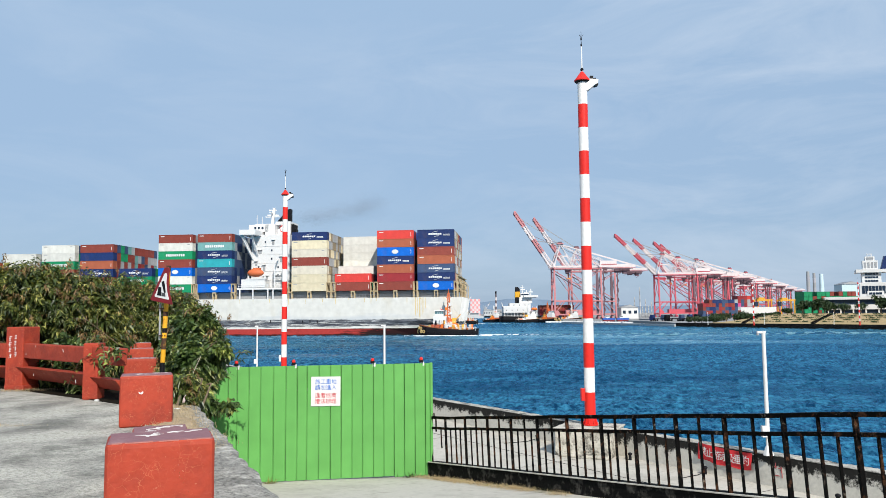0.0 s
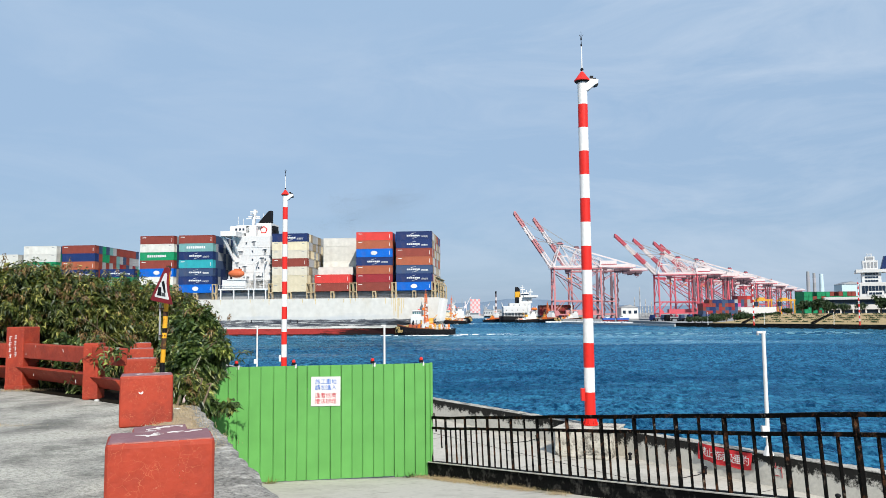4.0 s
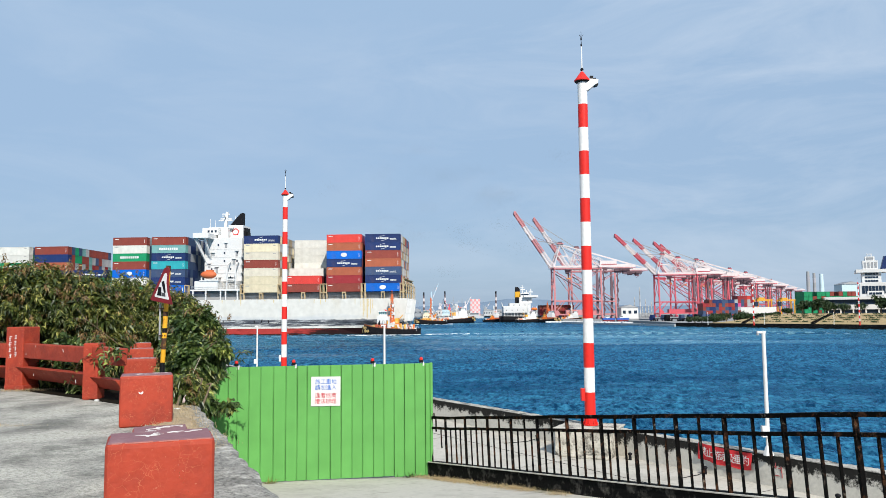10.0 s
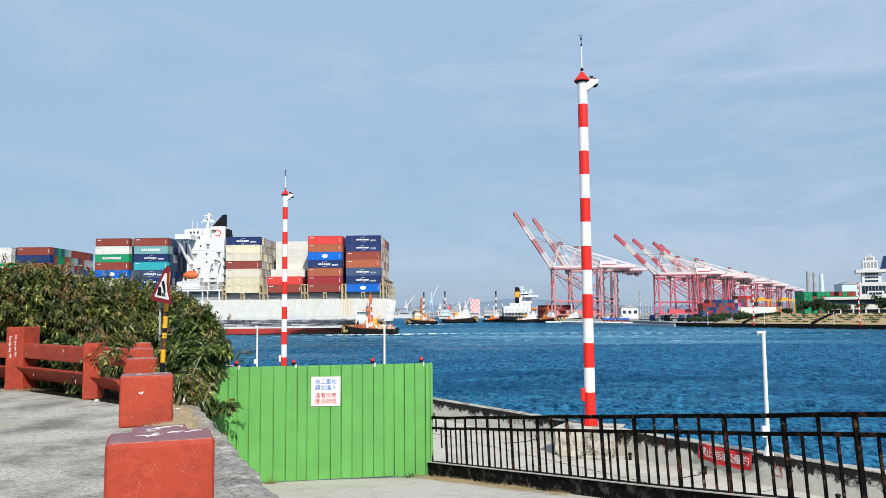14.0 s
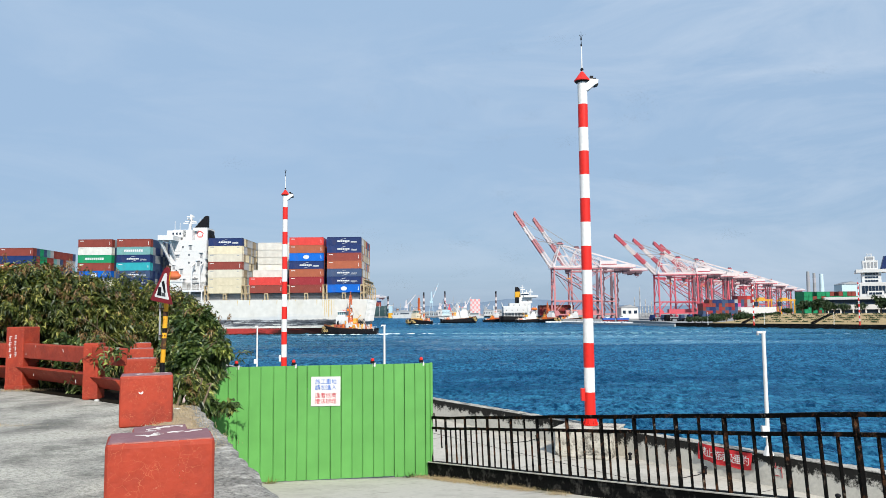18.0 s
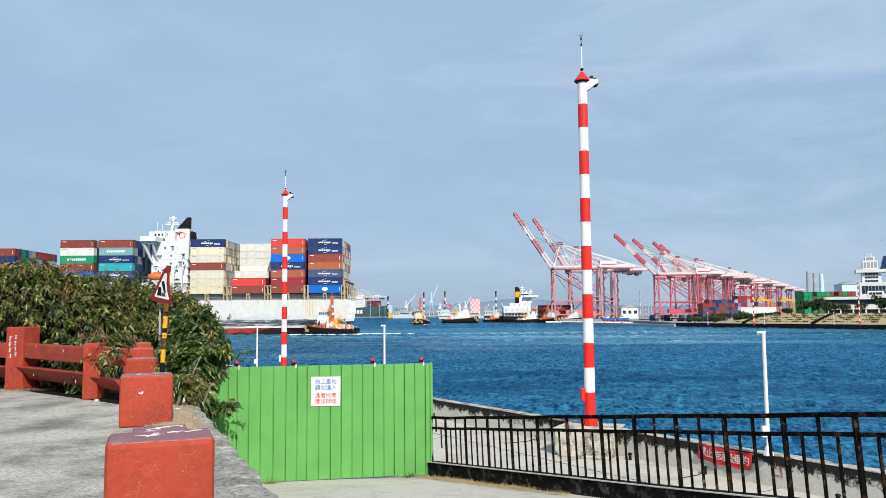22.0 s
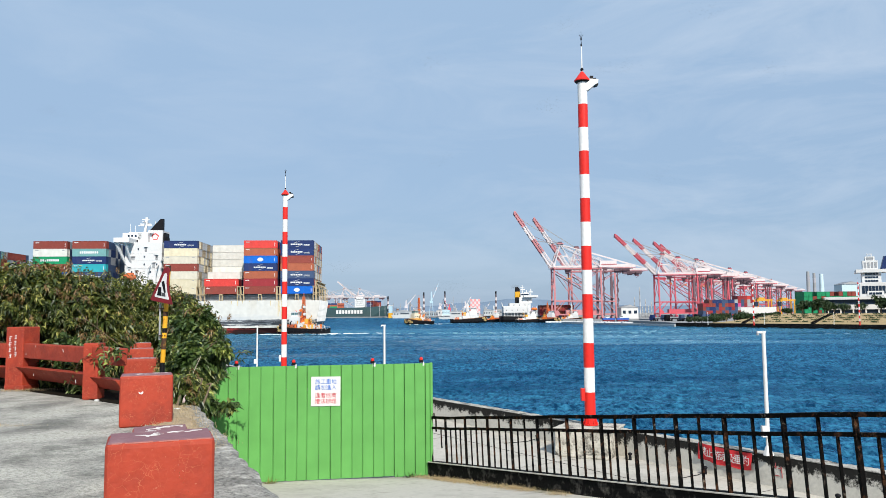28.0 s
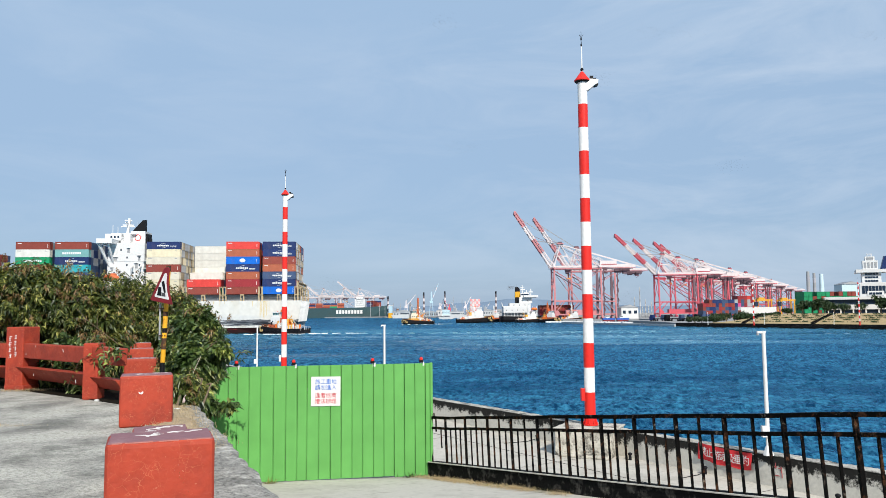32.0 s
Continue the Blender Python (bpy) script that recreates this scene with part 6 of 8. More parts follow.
# bridge with open wings
bridge = part("bridge", Geo().box(-70.6, 16, 34.3, 5.6, 31.6, 1.75).box(-69.4, 16, 36.0, 7.0, 16, 2.6), M["white"], ship)
for i in range(3):
    part("bridge_window", Geo().box(-68.0 - i * 1.3, 7.96, 37.0, 0.7, 0.1, 0.8), M["glass_dark"], bridge)
for i in range(2):
    bar("wing_strut", (-72.5 + i * 3, 1.2, 34.4), (-71.0 + i * 2.2, 6.1, 27.2), 0.55, M["white"], ship)
for x in (-73.2,):
    bar("wing_strut", (x, 1.0, 34.4), (-70.5, 6.1, 26.0), 0.5, M["white"], ship)
part("chart_house", Geo().box(-65.3, 14, 34.8, 3.6, 12, 3.9), M["white"], ship)
part("monkey_island", Geo().box(-66.6, 16, 38.6, 9, 13, 0.4), M["white"], ship)
mast = part("radar_mast", Geo().beam((-66.5, 14, 38.8), (-65.8, 14, 45.2), 0.9).beam((-66.2, 10.4, 43.2), (-66.2, 17.6, 43.2), 0.4).beam((-69, 14, 42), (-63.8, 14, 42), 0.35), M["white"], ship)
part("scanner", Geo().beam((-68.2, 13.6, 42.6), (-64.2, 14.4, 42.6), 0.3, 0.45), M["white"], mast)
part("scanner", Geo().beam((-67.6, 13.6, 44.4), (-65.0, 14.4, 44.4), 0.25, 0.35), M["white"], mast)
part("signal_flag", Geo().slab([(-63.4, 40.2), (-61.4, 40.0), (-61.5, 41.2), (-63.4, 41.4)], 13.9, 13.95), M["mast_red"], mast)
for x, z in ((-71.4, 40.5), (-69.5, 39.8), (-62.0, 41.5)):
    bar("aerial", (x, 12, 38.8), (x, 12, z + 2), 0.15, M["white"], ship)
casing = part("funnel_casing", Geo().box(-61.6, 15.5, 33.5, 5.4, 9, 6.4), M["white"], ship)
n = 5
for i in range(n):
    a, b = 2 * math.pi * i / n, 2 * math.pi * (i + 1) / n
    c0 = Vector((-61.6, 10.96, 37.4))
    p, q = c0 + Vector((math.cos(a + 0.3) * 1.25, 0, math.sin(a + 0.3) * 1.25)), c0 + Vector((math.cos(b + 0.3) * 1.25, 0, math.sin(b + 0.3) * 1.25))
    part("emblem_petal", Geo().beam(p, q, 0.1, 0.32), M["mast_red"], casing, "red outline emblem")
part("funnel", Geo().slab([(-63.8, 39.9), (-59.0, 39.9), (-59.0, 44.4), (-60.0, 44.2)], 11.2, 13.6), M["black"], ship)
part("exhaust_trunk", Geo().box(-58.5, 14.5, 33.8, 0.9, 5, 5.2), M["black"], ship)
part("exhaust_hood", Geo().box(-57.8, 14.5, 36, 0.5, 3, 1.4), M["black"], ship)
boat = part("lifeboat", Geo().ball(-67.9, 1.3, 21.3, 2.9, 1.5, 1.4, 16, 10).box(-67.4, 1.3, 21.9, 2.4, 1.5, 1.1), M["mast_orange"], ship, "enclosed orange-red lifeboat", smooth=False)
for x in (-70.4, -64.6):
    bar("boat_davit", (x, 1.3, 16.1), (x, 1.3, 20.4), 0.45, M["white"], ship)
part("boat_cradle", Geo().box(-67.5, 1.5, 19.0, 6.8, 2.0, 0.4), M["white"], ship)
SHIP_ROWS = [(0, 3.6, 252.1, 6.1), (6, -7.5, 259.9, 4.35), (11, -16.7, 266.3, 2.68), (17, -27.7, 273.7, 0.73), (21, -35.2, 278.5, -0.64), (25, -42.8, 283.1, -2.22), (32, -56.2, 290.8, -4.75)]


# ---- tugs ----
def tug(label, at, upper="orange", house="white", mast="mast_orange", size=0.88, tall=1.0):
    """A harbour tug, bow towards -x, its foot at the waterline."""
    t = thing("tugboat", label, "tugboat", at)
    k_size = size
    rings = []
    for x, w, s in ((-12.0, 0.5, 3.1), (-11.2, 2.0, 2.9), (-9, 3.7, 2.5), (-4, 4.5, 1.9), (4, 4.5, 1.5), (9, 4.3, 1.5), (11, 3.7, 1.7), (11.7, 2.6, 1.8)):
        rings.append([(x, -w * 0.8, -1.2), (x, -w, s * 0.45), (x, -w, s), (x, w, s), (x, w, s * 0.45), (x, w * 0.8, -1.2)])
    part("hull", Geo().loft(rings), M["black"], t)
    for sgn, i in ((-1, 2), (1, 3)):
        g = Geo()
        for a, b in zip(rings[:-1], rings[1:]):
            g.beam(Vector(a[i]) + Vector((0, 0, 0.3)), Vector(b[i]) + Vector((0, 0, 0.3)), 0.15, 0.75)
        part("bulwark", g, M["black"], t)
        g = Geo()
        for a, b in zip(rings[:4], rings[1:5]):
            g.beam(Vector(a[i]) + Vector((0, -0.02 * sgn, 0.75)), Vector(b[i]) + Vector((0, -0.02 * sgn, 0.75)), 0.18, 0.4)
        part("bulwark_cap", g, M["rust"], t)
    for i in range(9):
        x = -10.6 + i * 2.5
        w = next(b[1] + (a[1] - b[1]) * (x - b[0]) / (a[0] - b[0]) for a, b in (((-12, 0.5), (-9, 3.7)), ((-9, 3.7), (-4, 4.5)), ((-4, 4.5), (9, 4.5)), ((9, 4.4), (12, 3.5))) if x <= b[0])
        for sgn in (-1, 1):
            g = Geo().hoop((x, sgn * (w + 0.15), 1.0), (0, 1, 0), 0.5, 0.2)
            part("tyre_fender", g, M["black"], t)
    g = Geo()
    for k in range(9):
        a = math.pi * (0.5 + k / 8)
        b = math.pi * (0.5 + (k + 1) / 8)
        if k < 8:
            g.tube((-9.4 + 2.9 * math.cos(a), 3.2 * math.sin(a), 2.5), (-9.4 + 2.9 * math.cos(b), 3.2 * math.sin(b), 2.5), 0.55, 0.55, 8)
    part("bow_fender", g, M["black"], t, "scuffed bow fender")
    rt = random.Random(int(10 * size) + len(label))
    for k in range(18):
        # rope pads lashed round the bow
        a = math.pi * (0.56 + 0.88 * (k % 9) / 8)
        z = 1.5 + 1.15 * (k // 9) + rt.uniform(-0.15, 0.15)
        part("rope_pad", Geo().hoop((-9.3 + 3.3 * math.cos(a), 3.7 * math.sin(a), z), (math.cos(a), math.sin(a), 0), 0.42, 0.24, 10, 5), M["rope_tan" if (k + k // 9) % 3 else "black"], t, "frayed yellow rope pad on the bow")
    part("bow_windlass", Geo().tube((-7.9, -1.3, 3.3), (-7.9, 1.3, 3.3), 0.6, 0.6, 12).box(-7.9, 0, 2.3, 1.6, 2.8, 0.9), M["rope_tan"], t)
    deckhouse = part("deckhouse", Geo().box(-4.2, 0, 1.7, 5.6, 5.8, 2.3), M["rust_red" if upper == "orange" else upper], t, bevel=0.15)
    part("aft_deckhouse", Geo().box(1.1, 0, 1.7, 4.8, 5.4, 2.6).box(0.6, 0, 4.3, 2.6, 3.6, 1.5), M[upper], t, bevel=0.12)
    part("white_screen", Geo().box(1.1, -2.74, 3.0, 3.8, 0.1, 1.0).box(4.6, -1.9, 2.2, 1.6, 0.1, 1.4), M["white"], t)
    for i, (x, z) in enumerate(((-1.0, 6.4), (0.7, 7.6), (-1.1, 9.2), (0.5, 10.6))):
        part("mast_locker", Geo().box(x, -0.9, z, 1.0, 0.9, 1.0), M["white" if i % 2 else "orange"], t, bevel=0.08)
    bar("derrick", (1.4, -1.0, 4.3), (4.6, -1.6, 7.6), 0.25, M["gold"], t)
    bar("derrick_stay", (4.6, -1.6, 7.6), (-0.2, -0.4, 11.0), 0.1, M["white"], t)
    for i in range(5):
        part("porthole", Geo().tube((-5.6 + i * 1.8, -2.86, 3.1), (-5.6 + i * 1.8, -2.93, 3.1), 0.24, 0.24, 10), M["glass_dark"], deckhouse)
    for y in (-2.9, 2.9):
        bar("house_rail", (-7, y, 4.9), (3.4, y, 4.9), 0.08, M["white"], t)
    upper_house = part("upper_house", Geo().box(-3.6, 0, 4.0, 5.4, 4.4, 3.0), M[house], t, bevel=0.12)
    for i in range(3):
        part("porthole", Geo().box(-5.2 + i * 1.6, -2.22, 4.9, 0.6, 0.08, 0.6), M["glass_dark"], upper_house)
    wh = part("wheelhouse", Geo().box(-3.9, 0, 7.0, 3.4, 3.6, 0.8).box(-3.9, 0, 8.8, 3.9, 4.1, 0.35), M[house], t, bevel=0.05)
    for i in range(4):
        part("pane", Geo().box(-5.1 + i * 0.82, -1.72, 7.8, 0.66, 0.06, 1.0), M["glass_teal"], wh)
        part("pane", Geo().box(-5.55, -1.2 + i * 0.8, 7.8, 0.06, 0.66, 1.0), M["glass_teal"], wh)
    part("wheelhouse_core", Geo().box(-3.9, 0, 7.8, 3.1, 3.3, 1.02), M[house], wh)
    head = 4.0 + 11.4 * tall
    for dx, dy in ((-0.55, -0.55), (0.55, -0.55), (-0.55, 0.55), (0.55, 0.55)):
        bar("mast_leg", (-0.2 + dx * 1.3, dy * 1.3, 4.0), (-0.2 + dx * 0.45, dy * 0.45, head), 0.4, M[mast], t)
    for z in range(5, int(head + 1)):
        k = 1 - 0.62 * (z - 4) / (head - 3.9)
        part("mast_tie", Geo().box(-0.2, 0, z, 1.5 * k + 0.3, 1.5 * k + 0.3, 0.4), M[mast], t)
    bar("mast_yard", (-0.2, -1.6, head - 3.0), (-0.2, 1.6, head - 3.0), 0.2, M[mast], t)
    bar("mast_yard", (-1.2, 0, head - 1.6), (0.8, 0, head - 1.6), 0.2, M[mast], t)
    bar("mast_top", (-0.2, 0, head), (-0.2, 0, head + 1.6), 0.2, M[mast], t)
    for y in (-1.7, 1.7):
        part("funnel", Geo().box(2.0, y, 3.9, 1.5, 1.1, 2.4), M["gold"], t, bevel=0.15)
        part("fire_monitor", Geo().tube((-2.6, y, 9.1), (-3.4, y, 9.7), 0.12, 0.1, 8), M["mast_red"], t)
    for i in range(8):
        for y in (-3.9, 3.9):
            bar("stanchion", (4.0 + i * 0.95, y, 1.5), (4.0 + i * 0.95, y, 2.9), 0.08, M["white"], t)
    for y in (-3.9, 3.9):
        bar("handrail", (4.0, y, 2.9), (10.7, y, 2.9), 0.09, M["white"], t)
    part("towing_winch", Geo().tube((6.5, -1.2, 2.5), (6.5, 1.2, 2.5), 0.8, 0.8, 14).box(6.5, 0, 1.5, 1.8, 2.8, 0.7), M["orange"], t)
    part("engine_casing", Geo().box(4.4, 0, 1.5, 2.6, 3.4, 1.7), M[upper], t, bevel=0.1)
    for x, y in ((3.4, -2.4), (5.2, -2.6), (8.4, -2.2)):
        part("vent", Geo().tube((x, y, 1.5), (x, y, 3.4), 0.22, 0.22, 8).tube((x, y, 3.3), (x - 0.5, y, 3.6), 0.3, 0.35, 8), M["white"], t)
    for x, y, z, c in ((-7.6, -2.2, 2.2, "white"), (-6.6, -3.0, 2.0, "orange"), (1.2, -3.4, 1.6, "white"), (2.4, -3.2, 1.6, "orange"), (7.8, -3.0, 1.5, "orange"), (9.6, -1.6, 1.6, "white"), (0.8, -2.2, 4.0, "white"), (3.4, 0.6, 3.2, "white")):
        part("gear_box", Geo().box(x, y, z, 0.9, 0.7, 1.0), M[c], t, bevel=0.08)
    for k in range(46):
        # gear, drums and lockers on the decks
        x, y = rt.uniform(-6.5, 9.5), -rt.uniform(1.2, 3.4)
        z = 1.6 if x > 3.6 or y < -2.95 else (4.0 if x < -1.4 and y < -2.3 else 4.3 if x > -1.3 and y < -1.9 else 1.6)
        w, h = rt.uniform(0.4, 1.1), rt.uniform(0.9, 2.6 if x > -3 else 1.6)
        c = rt.choice(("orange", "gold", "white", "cream", "rust_red", "gold", "white", "black") if upper != "black" else ("white", "cream", "rust_red", "deck_grey", "black", "white"))
        part("deck_gear", Geo().box(x, y, z, w, w * 0.8, h, rt.uniform(0, 90)) if k % 3 else Geo().tube((x, y, z), (x, y, z + h), w * 0.5, w * 0.45, 9), M[c], t)
    for k in range(5):
        bar("deck_cable", (rt.uniform(-2, 0), -0.6, rt.uniform(9, 15)), (rt.uniform(2, 9), rt.uniform(-3, -1), rt.uniform(2.5, 4.5)), 0.07, M["cream"], t)
    for i in range(3):
        part("life_raft", Geo().tube((-1.6 + i * 1.1, -2.7, 4.35), (-0.8 + i * 1.1, -2.7, 4.35), 0.32, 0.32, 10), M["white"], t)
    part("towing_arch", Geo().beam((8.8, -2.4, 1.5), (8.8, -2.4, 3.3), 0.25).beam((8.8, 2.4, 1.5), (8.8, 2.4, 3.3), 0.25).beam((8.8, -2.4, 3.3), (8.8, 2.4, 3.3), 0.25), M["white"], t)
    t.scale = (0.91 * k_size, k_size, k_size)
    return t


tug_a = tug("orange and white harbour tug with black hull, pushing the ship", None)
tug_b = tug("orange and gold harbour tug with an orange lattice mast under way", None, "gold", "cream", "mast_orange", 0.97, 1.2)
tug_c = tug("black-hulled tug with white deckhouses under way", None, "white", "white", "white", 1.2, 0.6)
tug_d = tug("black-hulled orange and white tug moored at the far quay", pose(39.0, 598, WATER, 0, 0, 165), "orange", "white", "white", 0.8)
tug_e = tug("black tug with white houses moored by the cargo ship", pose(60.5, 548, WATER, 0, 0, 190), "white", "white", "white")
tug_f = tug("small orange tug moored at the far quay", pose(73.5, 545, WATER, 0, 0, 140), "orange", "white")
tug_g = tug("white and black tug moored under the cranes", pose(98.0, 590, WATER, 0, 0, 170), "white", "white", "white")
TUG_A = [(0, 1.8, 247.4), (6, -9.4, 255.2), (11, -19.2, 261.5), (17, -30.6, 268.8), (21, -37.8, 273.2), (25, -45.1, 277.4), (32, -58.4, 284.0)]


def wake(name, label, length, width, count, seed):
    """Broken foam on the water behind a vessel, in many small flat pieces."""
    r = random.Random(seed)
    g = Geo()
    for _ in range(count):
        u = r.random() ** 3.2
        x, y = 11 + u * length, r.gauss(0, 0.6 + u * width * 2) - 1.0 + 3.0 * math.sin(u * 9) + r.choice((0, 0, 0, 7, -9, 16)) * u
        if r.random() < 0.16:
            x, y = r.choice((r.uniform(-13, -4), r.uniform(-13, 14))), -4.8 - abs(r.gauss(0, 0.9))
        s = r.uniform(0.05, 0.3) * (1 - 0.55 * u)
        n = 6
        if u > 0.18:
            continue
        s *= 1 + 2.2 * (1 - u) ** 6
        g.prism([(x + math.cos(2 * math.pi * i / n) * s * r.uniform(1.2, 3.6), y + math.sin(2 * math.pi * i / n) * s * r.uniform(0.4, 1.0)) for i in range(n)], -0.05, r.uniform(0.0, 0.06 + 0.15 * s))
    t = thing(name, label, "foam", kind="stuff")
    part("foam_patch", g, M["foam"], t)
    thin = Geo()
    for _ in range(count // 4):
        u = r.random()
        x, y = 10 + u * length * 1.3, r.gauss(0, 1.5 + u * width * 5)
        a, b = r.uniform(2.0, 8.0), r.uniform(0.15, 0.7)
        thin.prism([(x + a * math.cos(2 * math.pi * i / 8) * r.uniform(0.6, 1.1), y + b * math.sin(2 * math.pi * i / 8) * r.uniform(0.5, 1.2)) for i in range(8)], -0.05, r.uniform(0.0, 0.05))
    part("thin_foam", thin, M["foam_thin"], t)
    return t


wake_a = wake("wake_foam", "broken white wake foam astern of the tug", 95, 1.6, 2600, 3)
wake_b = wake("wake_foam", "thin white wake foam behind the far tug", 16, 1.2, 300, 4)


# ---- ship-to-shore cranes ----
def sts_crane(label, at, boom=57.0, red="crane_red", white="crane_white"):
    """Waterside legs at x = 0, the boom towards -x, the back reach towards +x."""
    t = thing("gantry_crane", label, "crane", at, "cranes of the container terminal")
    H = 40.0
    R, W = M[red], M[white]
    for lx in (0, 36):
        for ly in (-9, 9):
            bar("leg", (lx, ly, 1.5), (lx, ly * 0.8, H), 1.25, R, t)
            part("bogie", Geo().box(lx, ly, 0, 1.6, 6.5, 1.5), R, t)
            bar("leg_head", (lx, ly * 0.8, H), (lx, ly * 0.75, H + 3), 1.1, W, t)
        for z, w in ((3.0, 1.1), (14.0, 0.95), (H - 1, 1.1)):
            bar("cross_beam", (lx, -9, z), (lx, 9, z), w, R, t)
    for ly in (-8.6, 8.6):
        bar("portal_beam", (0, ly, 14), (36, ly, 14), 0.95, R, t)
        bar("sill_beam", (0, ly, 3.5), (36, ly, 3.5), 0.95, R, t)
        bar("diagonal", (0.5, ly * 0.85, 37), (35.5, ly, 15.5), 0.6, R if ly < 0 else M["crane_dark"], t)
        bar("diagonal", (35.5, ly * 0.85, 37), (18, ly, 26), 0.45, R, t)
        bar("portal_tie", (0, ly * 0.82, H - 1), (36, ly * 0.82, H - 1), 0.6, R, t)
        bar("knee_brace", (8, ly, 14), (0, ly, 5), 0.6, R, t)
        bar("knee_brace", (28, ly, 14), (36, ly, 5), 0.6, R, t)
    for ly in (-3, 3):
        bar("girder", (-3, ly, H + 0.8), (64, ly, H + 0.8), 0.9, W, t, 1.3)
        bar("girder_walkway", (-3, ly * 1.6, H - 0.6), (64, ly * 1.6, H - 0.6), 0.6, M["crane_dark"] if ly > 0 else R, t, 0.3)
        g = Geo().beam((-3, ly * 1.6, H + 0.7), (64, ly * 1.6, H + 0.7), 0.16)
        for i in range(17):
            g.beam((-3 + i * 4.15, ly * 1.6, H - 0.5), (-3 + i * 4.15, ly * 1.6, H + 0.7), 0.16)
        part("walkway_railing", g, W, t)
    for i in range(9):
        bar("girder_tie", (2 + i * 7, -3, H + 1), (2 + i * 7, 3, H + 1), 0.6, R, t)
    house = part("machine_house", Geo().box(43, 0, H + 2.0, 13, 6.0, 3.2), W, t)
    part("house_stripe", Geo().box(43, 0, H + 2.0, 13.2, 6.2, 0.7), R, house)
    part("trolley_cab", Geo().box(50, 0, H - 4.2, 4, 3, 3.2), M["crane_dark"], t)
    for k, (x, dz) in enumerate(((30, 2.6), (41, 2.0), (53, 3.4), (56, 5.0), (58.5, 3.0))):
        part("hanging_gear", Geo().box(x, 0, H - dz, 2.6, 4, dz - 0.4).beam((x - 1, -2, H - dz - 1.6), (x + 1, -2, H - dz), 0.3), M["crane_dark"], t)
    part("festoon_walkway", Geo().box(31, -4.5, H - 1.6, 58, 0.9, 0.5), M["crane_dark"], t)
    for k in range(9):
        bar("stair_flight", (37.2 + 1.8 * (k % 2), -7.5, 3 + k * 4), (39.0 - 1.8 * (k % 2), -7.5, 7 + k * 4), 0.6, M["crane_dark"], t)
    bar("stair_tower", (38.1, -7, 2), (38.1, -7, H - 2), 0.7, M["crane_dark"], t)
    apex = (6, H + 18.5)
    for ly in (-3.5, 3.5):
        bar("a_frame", (0, ly * 2, H), (apex[0], ly * 0.4, apex[1]), 0.6, W, t)
        bar("a_frame", (16, ly, H + 1), (apex[0], ly * 0.4, apex[1]), 0.45, W, t)
        bar("back_stay", (36, ly * 1.5, H + 2), (apex[0], ly * 0.4, apex[1]), 0.4, W, t)
        bar("back_stay", (62, ly * 0.6, H + 2), (apex[0], ly * 0.4, apex[1]), 0.34, W, t)
        bar("brace", (8, ly * 0.9, H + 1), (3.5, ly * 1.2, H + 9), 0.35, R, t)
        bar("brace", (24, ly * 0.9, H + 1), (18, ly * 0.8, H + 10.5), 0.35, R, t)
        bar("brace", (3, ly * 1.3, H + 9), (11, ly * 0.8, H + 9), 0.5, W, t)
    part("apex_platform", Geo().box(apex[0], 0, apex[1], 5, 5, 0.6), R, t)
    c, s = math.cos(radians(boom)), math.sin(radians(boom))
    L, n = 50.0, 8
    P = lambda d, ly, up=0.0: (-2 - d * c + up * s, ly, H + 1 + d * s + up * c)
    for i in range(n):
        a, b = L * i / n, L * (i + 1) / n
        mt = R if i in (2, 3, 6, 7) else W
        deep = 3.0 - 1.6 * i / n
        for ly in (-2.8, 2.8):
            bar("boom_chord", P(a, ly), P(b, ly), 0.8, mt, t, 1.7)
            bar("boom_walkway", P(a, ly * 1.3, 0.9), P(b, ly * 1.3, 0.9), 0.25, mt, t)
            bar("boom_top_chord", P(a, ly * 0.6, deep), P(b, ly * 0.6, deep - 0.2), 0.4, mt, t)
            bar("boom_lace", P(a, ly, 0.6), P((a + b) / 2, ly * 0.6, deep), 0.3, mt, t)
            bar("boom_lace", P((a + b) / 2, ly * 0.6, deep), P(b, ly, 0.6), 0.3, mt, t)
        bar("boom_lace", P(a, -2.8), P(b, 2.8), 0.4, mt, t)
        bar("boom_tie", P(b, -2.8), P(b, 2.8), 0.6, mt, t)
    part("boom_tip", Geo().beam(P(L, -3.4), P(L, 3.4), 1.6, 2.2).beam(P(L - 0.5, 0, 1.2), P(L + 1.8, 0, 1.0), 2.4, 1.0), R, t)
    # boom hinge: forestay masts, ropes and sheave platform
    for ly in (-2.6, 2.6):
        bar("hinge_post", (-1.5, ly, H + 1), (1.5, ly, H + 9.5), 0.45, W, t)
        bar("hinge_brace", (1.5, ly, H + 9.5), (apex[0], ly * 0.5, apex[1]), 0.4, W, t)
        bar("hinge_brace", (1.5, ly, H + 9.5), (9, ly, H + 1.2), 0.4, R, t)
        bar("hoist_rope", P(L * 0.62, ly * 0.4), (30, ly * 0.4, H + 5), 0.14, M["crane_dark"], t)
        bar("mast_brace", (11, ly, H + 10), (21, ly, H + 1.2), 0.4, W, t)
        bar("mast_brace", (21, ly, H + 1.2), (24, ly, H + 11), 0.35, W, t)
        bar("mast_brace", (24, ly, H + 11), (36, ly, H + 1.5), 0.35, W, t)
    bar("hinge_tie", (1.5, -2.6, H + 9.5), (1.5, 2.6, H + 9.5), 0.5, R, t)
    part("sheave_platform", Geo().box(apex[0], 0, apex[1] + 0.6, 3.2, 3.6, 1.3), M["crane_dark"], t)
